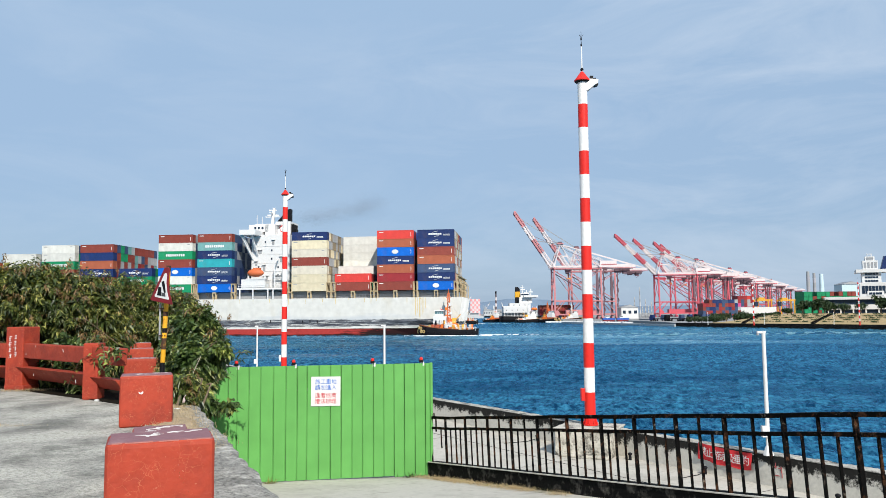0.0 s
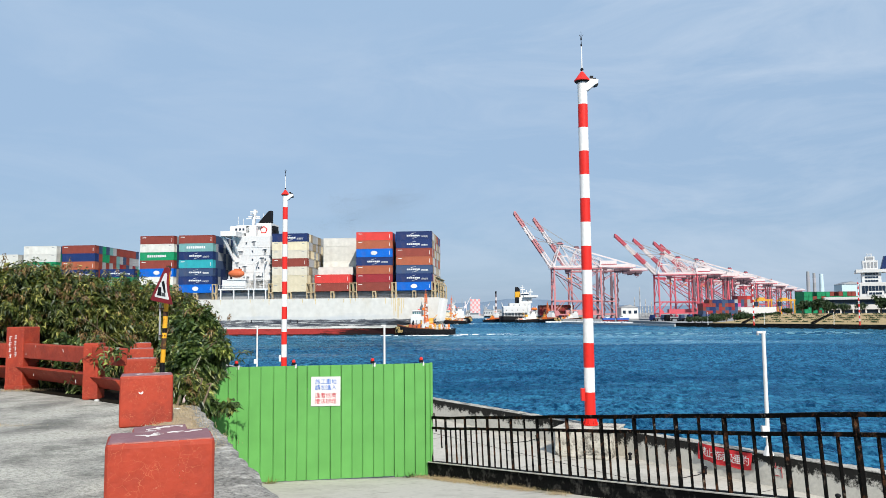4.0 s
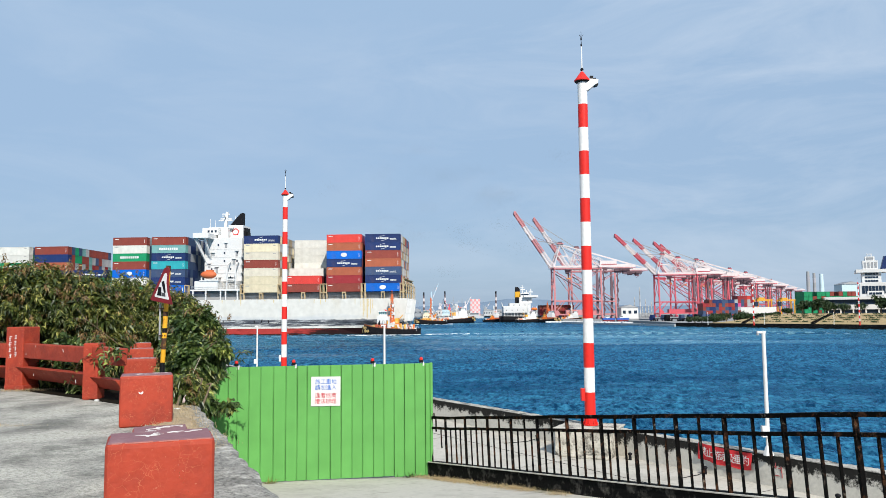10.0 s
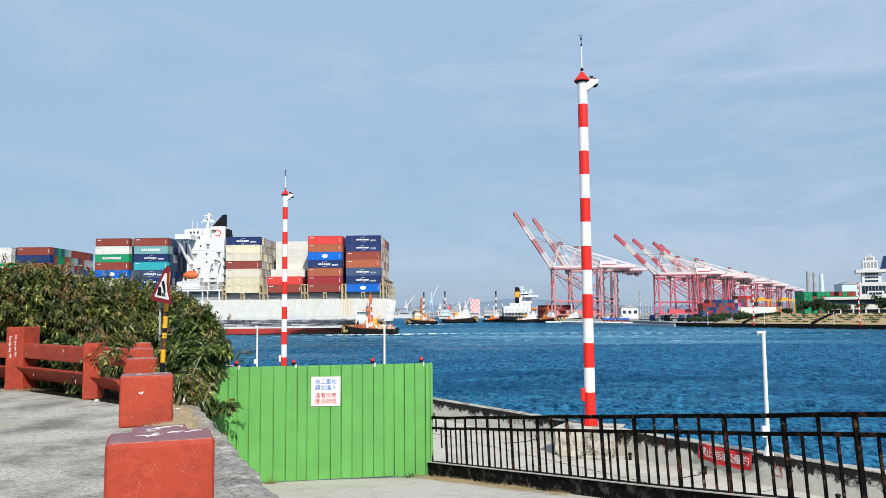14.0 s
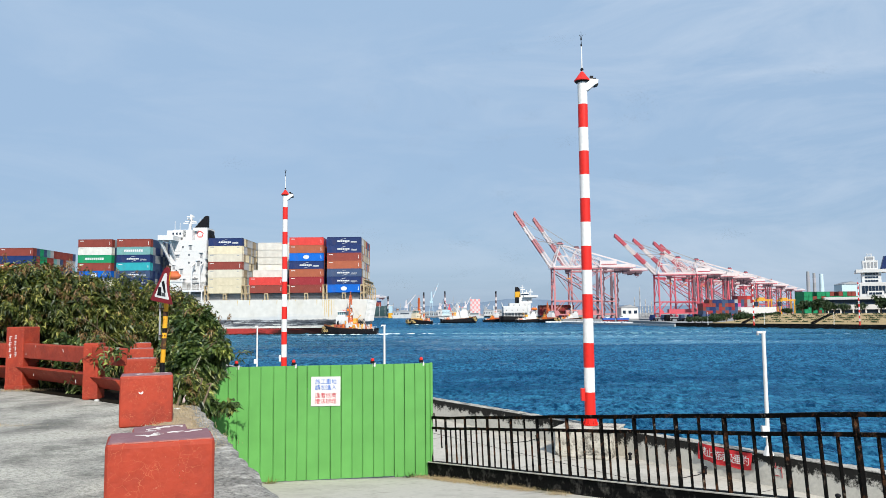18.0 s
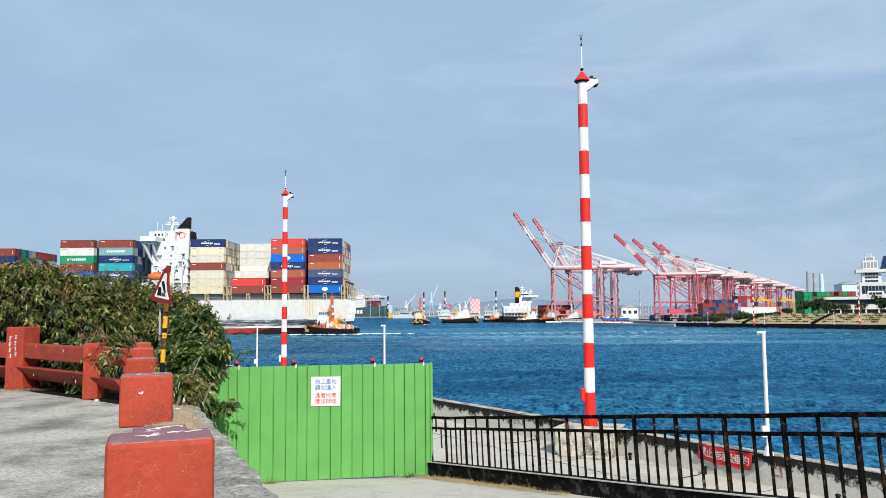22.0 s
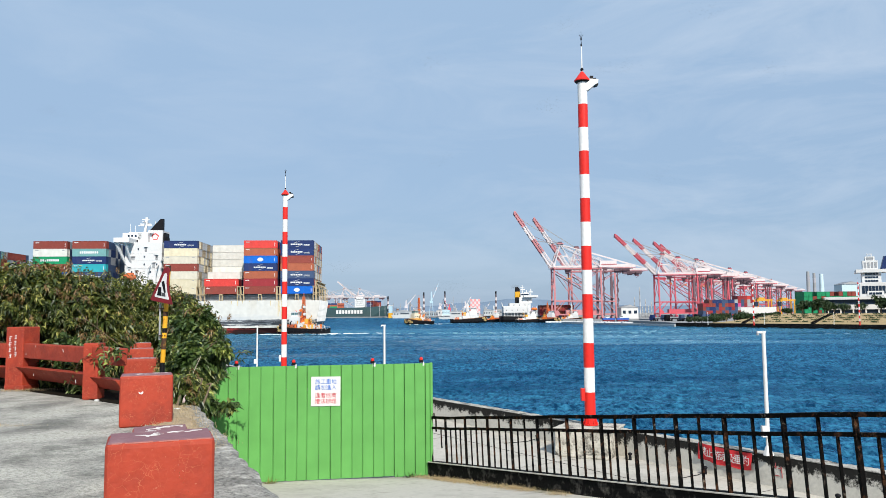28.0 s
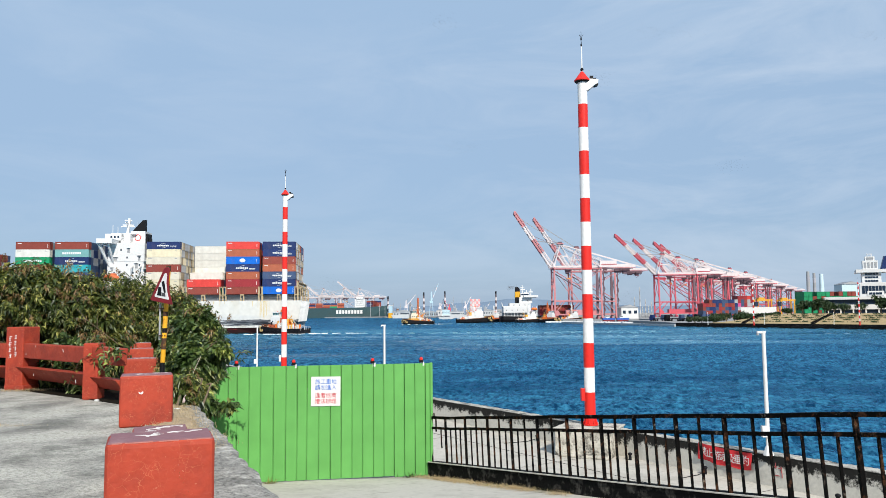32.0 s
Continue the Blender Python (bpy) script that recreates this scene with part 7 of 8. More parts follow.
    for ly in (-8.6, 8.6):
        for lx in (0, 36):
            bar("leg_brace", (lx, ly, 15), (lx, -ly * 0.85, 38), 0.4, M["crane_dark"] if lx else R, t)
        bar("diagonal", (18, ly, 14.5), (2, ly, 37), 0.4, R, t)
    part("elevator_shaft", Geo().box(33.2, -6.4, 2.0, 1.7, 1.7, H - 4), M["crane_dark"], t)
    part("electric_house", Geo().box(16, -5.5, 4.0, 15.0, 5.0, 3.2), R, t)
    part("cable_reel", Geo().tube((1.4, -9.6, 4.6), (1.4, -8.9, 4.6), 2.0, 2.0, 16), R, t)
    part("cab_trolley", Geo().box(12, 0, H - 2.6, 4.5, 5.0, 1.6).box(11, -1.5, H - 5.0, 2.4, 2.4, 2.4), M["crane_dark"], t)
    part("spreader", Geo().box(12, 0, H - 9.0, 2.6, 9.0, 0.8).beam((11, -3, H - 8.4), (11, -2, H - 2.6), 0.12).beam((13, 3, H - 8.4), (13, 2, H - 2.6), 0.12), M["yellow"], t, "yellow container spreader on ropes")
    for k in (0.5, 0.95):
        for ly in (-1.5, 1.5):
            bar("stay", (apex[0], ly, apex[1]), P(L * k, ly), 0.3, M["deck_grey"], t)
    return t


CR = "red and white ship-to-shore gantry crane with its boom "
up_a = sts_crane("haze-pale pink and white ship-to-shore gantry crane with raised boom", pose(85.8, 600, -4), 57, "crane_pink")
copy_thing(up_a, pose(106.0, 642, -4))
up_b = sts_crane(CR + "raised", pose(199.9, 720, -4), 45)
for x, y in ((229, 767), (259.2, 803), (275, 834)):
    copy_thing(up_b, pose(x, y, -4))
flat = sts_crane(CR + "lowered", pose(300, 900, -4), 3)
for x, y in ((360, 980), (420, 1080), (500, 1230), (570, 1350)):
    copy_thing(flat, pose(x, y, -4))
pale = sts_crane("pale white gantry crane on the far shore", pose(-300, 1640, -3.5), 4, "crane_white", "crane_white")
for x, y in ((-218, 1640),):
    copy_thing(pale, pose(x, y, -3.5))
pale_up = sts_crane("pale white gantry crane on the far shore with its boom raised", pose(-262, 1640, -3.5), 40, "crane_white", "crane_white")
copy_thing(pale_up, pose(-186, 1650, -3.5))


# ---- far shores ----
def shore_at(s, d):
    """s metres along the near terminal's quay edge, d metres inland."""
    return 107 + 0.48 * s + 0.877 * d, 353 - 0.877 * s + 0.48 * d


g = Geo()
g.prism([(330, -60), (153.6, 268), (107, 353), (113, 400), (113, 470), (140, 480), (147, 578), (79, 584), (82, 620), (160, 1500), (1700, 1500), (1700, -60)], -7, -4.0)
tagged(part("ground_terminal", g, M["earth"]), "grey paved container terminal", "ground", kind="structure")
g, far_edge = Geo(), Geo()
for s0 in range(-140, 330, 10):
    p, q = (shore_at(s0, -0.3) if s0 >= 0 else (107 - 31 * (-s0) / 140, 353 + 137 * (-s0) / 140)), (shore_at(s0 + 10, -0.3) if s0 + 10 >= 0 else (107 - 31 * (-s0 - 10) / 140, 353 + 137 * (-s0 - 10) / 140))
    if s0 >= 0:
        g.beam((*p, -5.0), (*q, -5.0), 1.4, 2.2)
    else:
        far_edge.beam((*p, -5.4), (*q, -5.4), 2.4, 1.5)
tagged(part("quay_edge", g, M["concrete_black"]), "dark wet concrete quay edge of the far side", "wall", kind="structure")
tagged(part("quay_edge_pale", far_edge, M["pale_wall"]), "pale concrete quay edge under the cranes", "wall", kind="structure")
g = Geo()
g.prism([(-1900, 2000), (-420, 1500), (-100, 1320), (170, 1260), (165, 1520), (1900, 1600), (1900, 2700), (-1900, 2700)], -7, -3.5)
tagged(part("ground_far_shore", g, M["earth"]), "low far harbour shore", "ground", kind="structure")
# hills, with the distance haze painted into their blue base colour
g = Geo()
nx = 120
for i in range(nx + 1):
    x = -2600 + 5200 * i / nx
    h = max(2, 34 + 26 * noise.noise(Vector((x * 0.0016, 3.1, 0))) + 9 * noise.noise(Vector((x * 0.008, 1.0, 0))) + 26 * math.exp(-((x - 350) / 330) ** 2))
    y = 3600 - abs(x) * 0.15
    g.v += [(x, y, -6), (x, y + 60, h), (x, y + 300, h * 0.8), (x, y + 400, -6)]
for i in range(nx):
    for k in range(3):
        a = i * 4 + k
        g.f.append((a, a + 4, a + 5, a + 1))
tagged(part("backdrop_hills", g, M["hills"], smooth=True), "low hills on the horizon, blue with painted haze", "hills", kind="structure")

# grassy bank
g = Geo()
ns = 60
for i in range(ns + 1):
    s = 14 + 4.2 * i
    k = min(1.0, max(0.0, (s - 14) / 24)) ** 0.7
    for d, z in ((4, -4.05), (5.5, -3.9 + 0.5 * k), (10, -3.9 + 1.7 * k), (15, -3.95 + 2.9 * k), (19, -4 + 3.8 * k), (22, -4 + 3.95 * k), (60, -4 + 3.95 * k), (66, -4.2)):
        x, y = shore_at(s, d)
        g.v.append((x, y, z + 0.15 * noise.noise(Vector((x * 0.2, y * 0.2, 0)))))
for i in range(ns):
    for k in range(7):
        a = i * 8 + k
        g.f.append((a, a + 8, a + 9, a + 1))
tagged(part("ground_bank", g, M["bank"], smooth=True), "sloping dry-grass bank above the far quay", "ground", kind="structure")
r = random.Random(90)
spots = []
for row in range(5):
    for i in range(17):
        s, d = 30 + i * 6.4 + r.uniform(-2.5, 2.5) + row * 2.2, 6.2 + row * 2.7
        x, y = shore_at(s, d)
        k = min(1.0, (s - 14) / 24) ** 0.7
        spots.append((x, y, -3.9 + (0.6 + row * 0.7) * k, r.uniform(1.2, 3.2)))
vs, fs = [], []
for x, y, z, w in spots:
    for _ in range(46):
        off, dep = r.gauss(0, w * 0.5), r.gauss(0, 0.25)
        px, py, pz = x + 0.48 * off + 0.877 * dep, y - 0.877 * off + 0.48 * dep, z + abs(r.gauss(0, 0.15))
        a = r.uniform(0, 6.28)
        k = len(vs)
        vs += [(px, py, pz), (px + 0.4 * math.cos(a), py + 0.4 * math.sin(a), pz + 0.1), (px + 0.15 * math.cos(a), py, pz + 0.45)]
        fs.append((k, k + 1, k + 2))
me = bpy.data.meshes.new("bank_tuft")
me.from_pydata(vs, [], fs)
me.materials.append(M["leaf_far"])
tagged(part("bank_tuft", me, None), "dark scrub tufts in rows on the dry bank", "scrub", kind="stuff")
for s, s1 in ((66, 64), (33.5, 30.5)):
    t = thing("bank_stair", "dark straight stair up the grass bank", "stairs", group="stairs on the bank")
    for i in range(14):
        k = i / 13
        x, y = shore_at(s + (s1 - s) * k, 4.5 + 15 * k)
        part("step", Geo().box(x, y, -3.9 + 3.5 * k * min(1.0, (s - 14) / 24 + 0.05) ** 0.7, 1.5, 1.5, 0.7, -61), M["concrete_black"], t)


# ---- far trees ----
def tree(x, y, z, h, w, seed, palm=False):
    t = thing("palm_tree" if palm else "tree", "slim palm with a ragged crown" if palm else "dark green broadleaf tree on the far bank", "tree", pose(x, y, z), "trees on the far bank")
    r = random.Random(seed)
    if palm:
        part("trunk", Geo().tube((0, 0, 0), (0.2, 0, h * 0.72), 0.22, 0.14, 8), M["bark"], t)
        leaf_mass("crown", [(0.2, 0, h * 0.78, w * 0.5, w * 0.5, h * 0.2)], 700, M["leaf_far"], t, 1.1, 0.12, seed, 0.3, 0.3, 0.5)
        return t
    part("trunk", Geo().tube((0, 0, 0), (0, 0, h * 0.5), 0.3, 0.2, 8), M["bark"], t)
    blobs = []
    for k in range(5):
        a = r.uniform(0, 6.28)
        p = Vector((math.cos(a) * w * 0.27, math.sin(a) * w * 0.27, h * r.uniform(0.45, 0.75)))
        bar("limb", (0, 0, h * 0.3), p, 0.16, M["bark"], t)
        blobs.append((*p, w * 0.26, w * 0.26, h * 0.22))
    leaf_mass("crown", blobs, 1500, M["leaf_far"], t, 0.75, 0.24, seed, 0.4, 0.4)
    return t


r = random.Random(15)
for s, d, h, w in ((46.5, 25, 6.2, 5.5), (49.5, 27, 7.0, 5.5), (53, 26, 6.8, 5.5), (56.5, 25, 6.2, 5.5), (58, 29, 5.5, 5), (79, 27, 7.5, 6), (84, 28, 8, 7), (88, 27, 7.5, 6), (40.5, 23, 2.6, 4.5), (36.5, 22, 2.8, 4.5), (29.5, 20, 1.8, 4), (33, 20, 2.0, 5), (27, 18, 1.9, 5), (22, 17, 4.6, 7), (19, 18, 5.2, 8), (15, 15, 5.0, 8), (11, 13, 4.6, 7), (8, 7, 3.2, 7), (3, 8, 3.0, 7), (14, 8, 3.4, 7), (118, 23, 3.4, 4.5)):
    x, y = shore_at(s, d)
    tree(x, y, -4 + (3.8 if s > 38 else (2.2 if s > 25 else 0.0)), h, w, int(s) + 3)
for s, d, h in ((109, 24, 4.6), (112, 25, 4.2), (115, 24, 4.8), (124, 24, 4.0), (128, 24, 4.2), (72, 25, 4.2), (65, 25, 4.0)):
    x, y = shore_at(s, d)
    tree(x, y, -0.2, h, 4.2, int(s) + 40, True)


# ---- white port building ----
def windows(parent, x0, x1, y, z, h, n, name="pane"):
    for i in range(n):
        w = (x1 - x0) / n
        part(name, Geo().box(x0 + w * (i + 0.5), y, z, w * 0.86, 0.12, h), M["glass_dark"], parent)


port = thing("port_building", "white port office with dark window bands and a stepped tower", "building")
by = 322.0
pivot = Matrix.Translation((158.5, 321.5, 0))
port.matrix_basis = Matrix.Translation((0, 0, -0.5)) @ pivot @ pose(0, 0, 0, 0, 0, -25) @ pivot.inverted()
wing = part("low_wing", Geo().box(187.5, by + 8, 2.0, 55.6, 16.6, 2.0).box(187.5, by + 8, 6.1, 56.6, 17.6, 1.1), M["white"], port)
part("wing_core", Geo().box(187, by + 8.2, -0.3, 55, 15, 7.2), M["glass_dark"], port)
windows(wing, 160.5, 214, by + 0.6, 4.05, 2.0, 26)
for i in range(12):
    bar("wing_column", (160.5 + i * 4.6, by + 0.3, -0.3), (160.5 + i * 4.6, by + 0.3, 2.1), 0.5, M["white"], wing)
main = part("main_block", Geo().box(196, by + 8, 6.4, 47, 13, 6.6), M["white"], port)
windows(main, 173.2, 183.0, by + 1.45, 8.4, 3.2, 8)
part("front_sign", Geo().box(178.2, by + 1.3, 7.6, 6.0, 0.3, 1.9), M["white"], main)
windows(main, 175.7, 180.5, by + 1.1, 8.0, 0.9, 4)
windows(main, 186, 216, by + 1.45, 8.4, 3.2, 14)
tower = part("tower", Geo().box(177.2, by + 8, 13.0, 7.0, 8, 4.6), M["white"], port)
for z in (13.3, 14.8, 16.2):
    windows(tower, 174.7, 179.6, by + 3.95, z, 0.75, 5)
part("tower_cap", Geo().box(181.5, by + 8, 17.2, 20, 11, 1.3), M["white"], port)
part("lantern", Geo().box(177.0, by + 8, 18.5, 5.6, 6, 3.7), M["white"], port)
for i in range(4):
    part("louvre", Geo().box(175.1 + i * 1.3, by + 4.95, 19.1, 0.8, 0.12, 2.4), M["deck_grey"], port)
part("upper_lantern", Geo().box(177.0, by + 8, 22.2, 3.6, 4, 1.8), M["white"], port)
part("louvre", Geo().box(177.0, by + 5.95, 22.5, 2.4, 0.12, 1.1), M["deck_grey"], port)
for dx in (-0.8, 0.8):
    bar("aerial", (177.0 + dx, by + 8, 24.0), (177.0 + dx, by + 8, 25.4), 0.25, M["white"], port)
bar("aerial", (176.2, by + 8, 25.1), (177.8, by + 8, 25.1), 0.25, M["white"], port)
part("flue", Geo().slab([(180.9, 18.5), (193, 18.5), (193, 24.5), (182.3, 24.0)], by + 6, by + 11), M["c_navy"], port, "dark blue funnel-shaped flue")

M["pale_cyan"] = shade("pale blue cladding", (0.5, 0.64, 0.7), 0.7, 0, (0.4, 0.5, 0.55), 0.3, 0.2, 1, 0)

# ---- yard: containers, carriers, sheds ----
def yard_container(key, x, y, z, rz=0.0):
    ob = part("shipping_container", CONTAINER[key], None)
    ob.matrix_basis = pose(x, y, z, 0, 0, rz)
    tagged(ob, {"green": "green", "navy": "dark blue", "rust": "rust-orange", "brown": "brown", "red": "red", "grey": "grey", "blue": "blue", "white": "white", "dkred": "dark red", "slate": "slate blue", "pink": "magenta", "teal": "teal"}[key] + " steel shipping container in the yard stack", "container", "containers in the yard")


# Dark paints are picked to imitate the part-shaded face of the yard stack.
r = random.Random(8)
for col in range(16):
    for k in range((4, 4, 5, 5, 5, 5, 5, 5, 5, 5, 5, 6, 6, 6, 6, 6)[col]):
        yard_container(r.choice(["brown", "slate", "dkred", "navy", "brown", "slate", "brown", "navy", "dkred"] if col < 10 else ["navy", "slate", "dkred", "pink", "grey", "brown", "navy"] if k < 5 else ["red", "dkred", "dkred"]), 204 + col * 2.5, 605, -4 + k * 2.83, -90)
for col in range(13):
    for k in range(6 - (col % 5 == 2)):
        yard_container(r.choice(["green", "green", "green", "brown", "green"] if k < 5 else ["green", "green", "brown"]), 215.8 + col * 2.6, 460, -4 + k * 2.7, -90)


def carrier(x, y):
    t = thing("straddle_carrier", "tall yellow straddle carrier in the container yard", "vehicle", pose(x, y, -4), "yellow carriers in the yard")
    for a in (-4, 4):
        for b in (-2.4, 2.4):
            bar("leg", (a, b, 1.0), (a, b, 11.5), 0.55, M["yellow"], t)
            part("wheel", Geo().tube((a, b - 0.3, 0.6), (a, b + 0.3, 0.6), 0.6, 0.6, 10), M["black"], t)
    for b in (-2.4, 2.4):
        bar("top_beam", (-4.5, b, 11.5), (4.5, b, 11.5), 0.8, M["yellow"], t)
        bar("sill", (-5, b, 1.4), (5, b, 1.4), 0.9, M["yellow"], t)
    part("engine_deck", Geo().box(-1.5, 0, 12, 3.5, 4.0, 1.0), M["yellow"], t)
    part("cab", Geo().box(-5, -2.4, 8, 1.8, 1.8, 2.4), M["glass_dark"], t)


for col in range(11):
    for k in range(4):
        yard_container(r.choice(["brown", "dkred", "brown", "rust", "slate"]), 80 + col * 2.6, 640, -4 + k * 2.83, -90)


def truck(x, y, rz, colour):
    t = thing("truck", "dark container truck parked on the far quay", "truck", pose(x, y, -4, 0, 0, rz), "parked trucks on the far quay")
    part("cab", Geo().slab([(-7.4, 0.7), (-5.2, 0.7), (-5.2, 3.5), (-6.9, 3.5), (-7.4, 2.2)], -1.2, 1.2), M[colour], t)
    part("windscreen", Geo().slab([(-7.42, 2.2), (-6.9, 2.2), (-6.9, 3.3), (-6.98, 3.3)], -1.0, 1.0), M["glass_dark"], t)
    part("trailer", Geo().box(1.0, 0, 1.1, 12, 2.3, 0.4), M["black"], t)
    for wx in (-6.3, -3.6, 4.2, 5.6):
        for wy in (-1.0, 1.0):
            part("wheel", Geo().tube((wx, wy - 0.15, 0.5), (wx, wy + 0.15, 0.5), 0.5, 0.5, 10), M["black"], t)
    return t


r = random.Random(44)
for i in range(7):
    truck(121 + i * 4.4 + r.uniform(-1, 1), 412 + r.uniform(-4, 30), -60 + r.uniform(-14, 14), r.choice(["black", "c_navy", "c_slate", "c_brown"]))
carrier(189, 455)
carrier(207, 465)
tagged(part("yard_wall", Geo().box(142, 347, -4.0, 15, 0.6, 6.9, -10), M["white"]), "long white perimeter wall behind the bank", "wall", kind="structure")


def shed(x, y, z, w, d, h, mat="pale_wall", label="pale low warehouse with a pitched roof", n=6):
    t = thing("warehouse", label, "building", pose(x, y, z), "low buildings on the far shore")
    part("wall", Geo().box(0, 0, 0, w, d, h), M[mat], t)
    part("roof", Geo().slab([(-w / 2 - 0.5, h), (w / 2 + 0.5, h), (0, h + w * 0.08 + 1)], -d / 2 - 0.5, d / 2 + 0.5), M["galvanised"], t)
    for i in range(n):
        part("window", Geo().box(-w / 2 + w * (i + 0.5) / n, -d / 2 - 0.04, h * 0.45, w / n * 0.5, 0.1, h * 0.28), M["glass_dark"], t)


shed(143.5, 600, -4, 13, 14, 8.5, "white", "white port shed beside the cranes", 3)
shed(316, 600, -4, 15.5, 12, 25, "pale_cyan", "pale blue tall mill building", 4)
r = random.Random(31)
for i in range(22):
    x = -170 + i * 16.5 + r.uniform(-5, 5)
    shed(x, 1400 + r.uniform(-20, 60) - x * 0.2, -3.5, r.uniform(8, 22), 18, r.uniform(4, 10), r.choice(["pale_wall", "deck_grey", "deck_grey", "pale_wall"]), n=5)


# Band colour softened to carry the haze over the far shore.
M["band_dark"] = shade("black-red band muted by painted haze", (0.12, 0.1, 0.11), 0.7, 0, (0.3, 0.14, 0.14), 0.5, 0.2, 1, 0)
M["stack_grey"] = shade("sooty grey concrete", (0.34, 0.34, 0.37), 0.8, 0, (0.25, 0.25, 0.27), 0.4, 0.1, 1, 0)


def chimney(x, y, h, rad, label="tall dark-and-white banded chimney on the far shore", cols=("band_dark", "crane_white")):
    t = thing("chimney", label, "chimney", pose(x, y, -3.6), "far chimneys")
    n = 8
    for i in range(n):
        k0, k1 = 1 - 0.35 * i / n, 1 - 0.35 * (i + 1) / n
        part("band", Geo().tube((0, 0, h * i / n), (0, 0, h * (i + 1) / n), rad * k0, rad * k1, 12), M["black" if i == n - 1 and cols[0] == "band_dark" else cols[i % 2]], t)


for px, h in ((-93, 34), (-33, 40), (2.5, 41.5), (88, 41)):
    chimney(px, 1290, h, 1.9)
chimney(-56, 1290, 24, 1.6, "slim grey stack on the far shore", ("deck_grey", "deck_grey"))
chimney(-77, 1290, 14, 3.0, "slim grey stack on the far shore", ("rust", "deck_grey"))
chimney(713, 1500, 80, 4.4, "dark grey power-station chimney beyond the terminal", ("stack_grey", "deck_grey"))
chimney(725, 1500, 77, 4.0, "dark grey power-station chimney beyond the terminal", ("stack_grey", "deck_grey"))
chimney(739, 1500, 75, 5.5, "pale power-station chimney beyond the terminal", ("pale_cyan", "pale_cyan"))
for x, h in ((159, 17), (163.5, 25), (168, 15), (155, 11), (173, 13), (165.5, 9), (170.5, 10)):
    chimney(x, 640, h, 0.55, "slim grey refinery column", ("galvanised", "pale_wall"))

t = thing("leading_mark", "square tower painted blue above and yellow below", "tower", pose(-88.0, 1280, -5.65))
part("upper_shaft", Geo().box(0, 0, 8.0, 6.4, 6, 12), M["crane_blue"], t, "blue-painted upper half")
part("lower_shaft", Geo().box(0, 0, 0, 6.8, 6.4, 8), M["yellow"], t, "yellow-painted lower half")
part("gallery", Geo().box(0, 0, 20, 7.4, 7, 0.8), M["white"], t)
for x, w, h, mat in ((-66, 34, 7, "pale_wall"), (-22, 26, 6, "deck_grey"), (22, 24, 7, "pale_wall"), (-44, 14, 11, "deck_grey"), (4, 12, 10, "pale_cyan"), (76, 20, 8, "pale_wall")):
    shed(x, 1275, -3.5, w, 14, h, mat, "long pale quayside shed on the far shore", 7)
# Red checks turned pink: distance haze is put into the paint colour.
M["check_pink"] = shade("red check paint paled by painted haze", (0.72, 0.3, 0.3), 0.7, 0, (0.6, 0.4, 0.38), 0.4, 0.2, 2, 0)
# checkered tower
t = thing("checkered_tower", "red and white checkered block tower on the far shore", "tower", pose(53, 1290, -3.5))
part("wall", Geo().box(0, 0, 0, 16.4, 14, 28), M["crane_white"], t)
for i in range(5):
    for k in range(7):
        if (i + k) % 2 == 0:
            part("check_panel", Geo().box(-6.6 + i * 3.3, -7.05, k * 4, 3.3, 0.12, 4), M["check_pink"], t)


# jib cranes
def jib_crane(x, y, h, tip, mat, label):
    t = thing("jib_crane", label, "crane", pose(x, y, -3.6), "jib cranes on the far shore")
    for a in (-3.5, 3.5):
        for b in (-3.5, 3.5):
            bar("leg", (a, b, 0), (a * 0.5, b * 0.5, h * 0.4), 0.7, M[mat], t)
    part("house", Geo().box(0, 0, h * 0.4, 5, 5, 3.6), M[mat], t)
    bar("tower", (0, 0, h * 0.4), (0, 0, h * 0.75), 1.6, M[mat], t)
    for k in range(5):
        a, b = Vector((0, 0, h * 0.45)).lerp(Vector((tip, 0, h)), k / 5), Vector((0, 0, h * 0.45)).lerp(Vector((tip, 0, h)), (k + 1) / 5)
        bar("jib", a, b, 1.0, M[mat if k % 2 == 0 else "crane_white"], t)
    bar("stay", (0, 0, h * 0.75), (tip, 0, h), 0.35, M["deck_grey"], t)


jib_crane(-20, 1270, 54, 12, "crane_blue", "pale blue harbour jib crane")
jib_crane(-62, 1275, 36, 16, "crane_white", "white harbour jib crane")
jib_crane(36, 1275, 32, 10, "crane_white", "white harbour jib crane")
jib_crane(10, 1285, 26, -8, "crane_red", "red harbour jib crane")
for x, y, h, tip in ((-48, 1300, 22, -8), (-6, 1300, 30, 8), (20, 1300, 24, -7), (70, 1290, 22, 8)):
    jib_crane(x, y, h, tip, "deck_grey" if h < 25 else "crane_white", "slim grey dockside jib crane")
r = random.Random(61)
for i in range(16):
    x = -125 + i * 13 + r.uniform(-4, 4)
    t = thing("signal_pole", "thin pale lattice pole on the far shore", "pole", pose(x, 1320, -3.6), "poles on the far shore")
    h = r.uniform(16, 34)
    bar("pole", (0, 0, 0), (0, 0, h), 0.7, M["deck_grey"], t)
    bar("crosstree", (-2, 0, h * 0.8), (2, 0, h * 0.8), 0.5, M["deck_grey"], t)


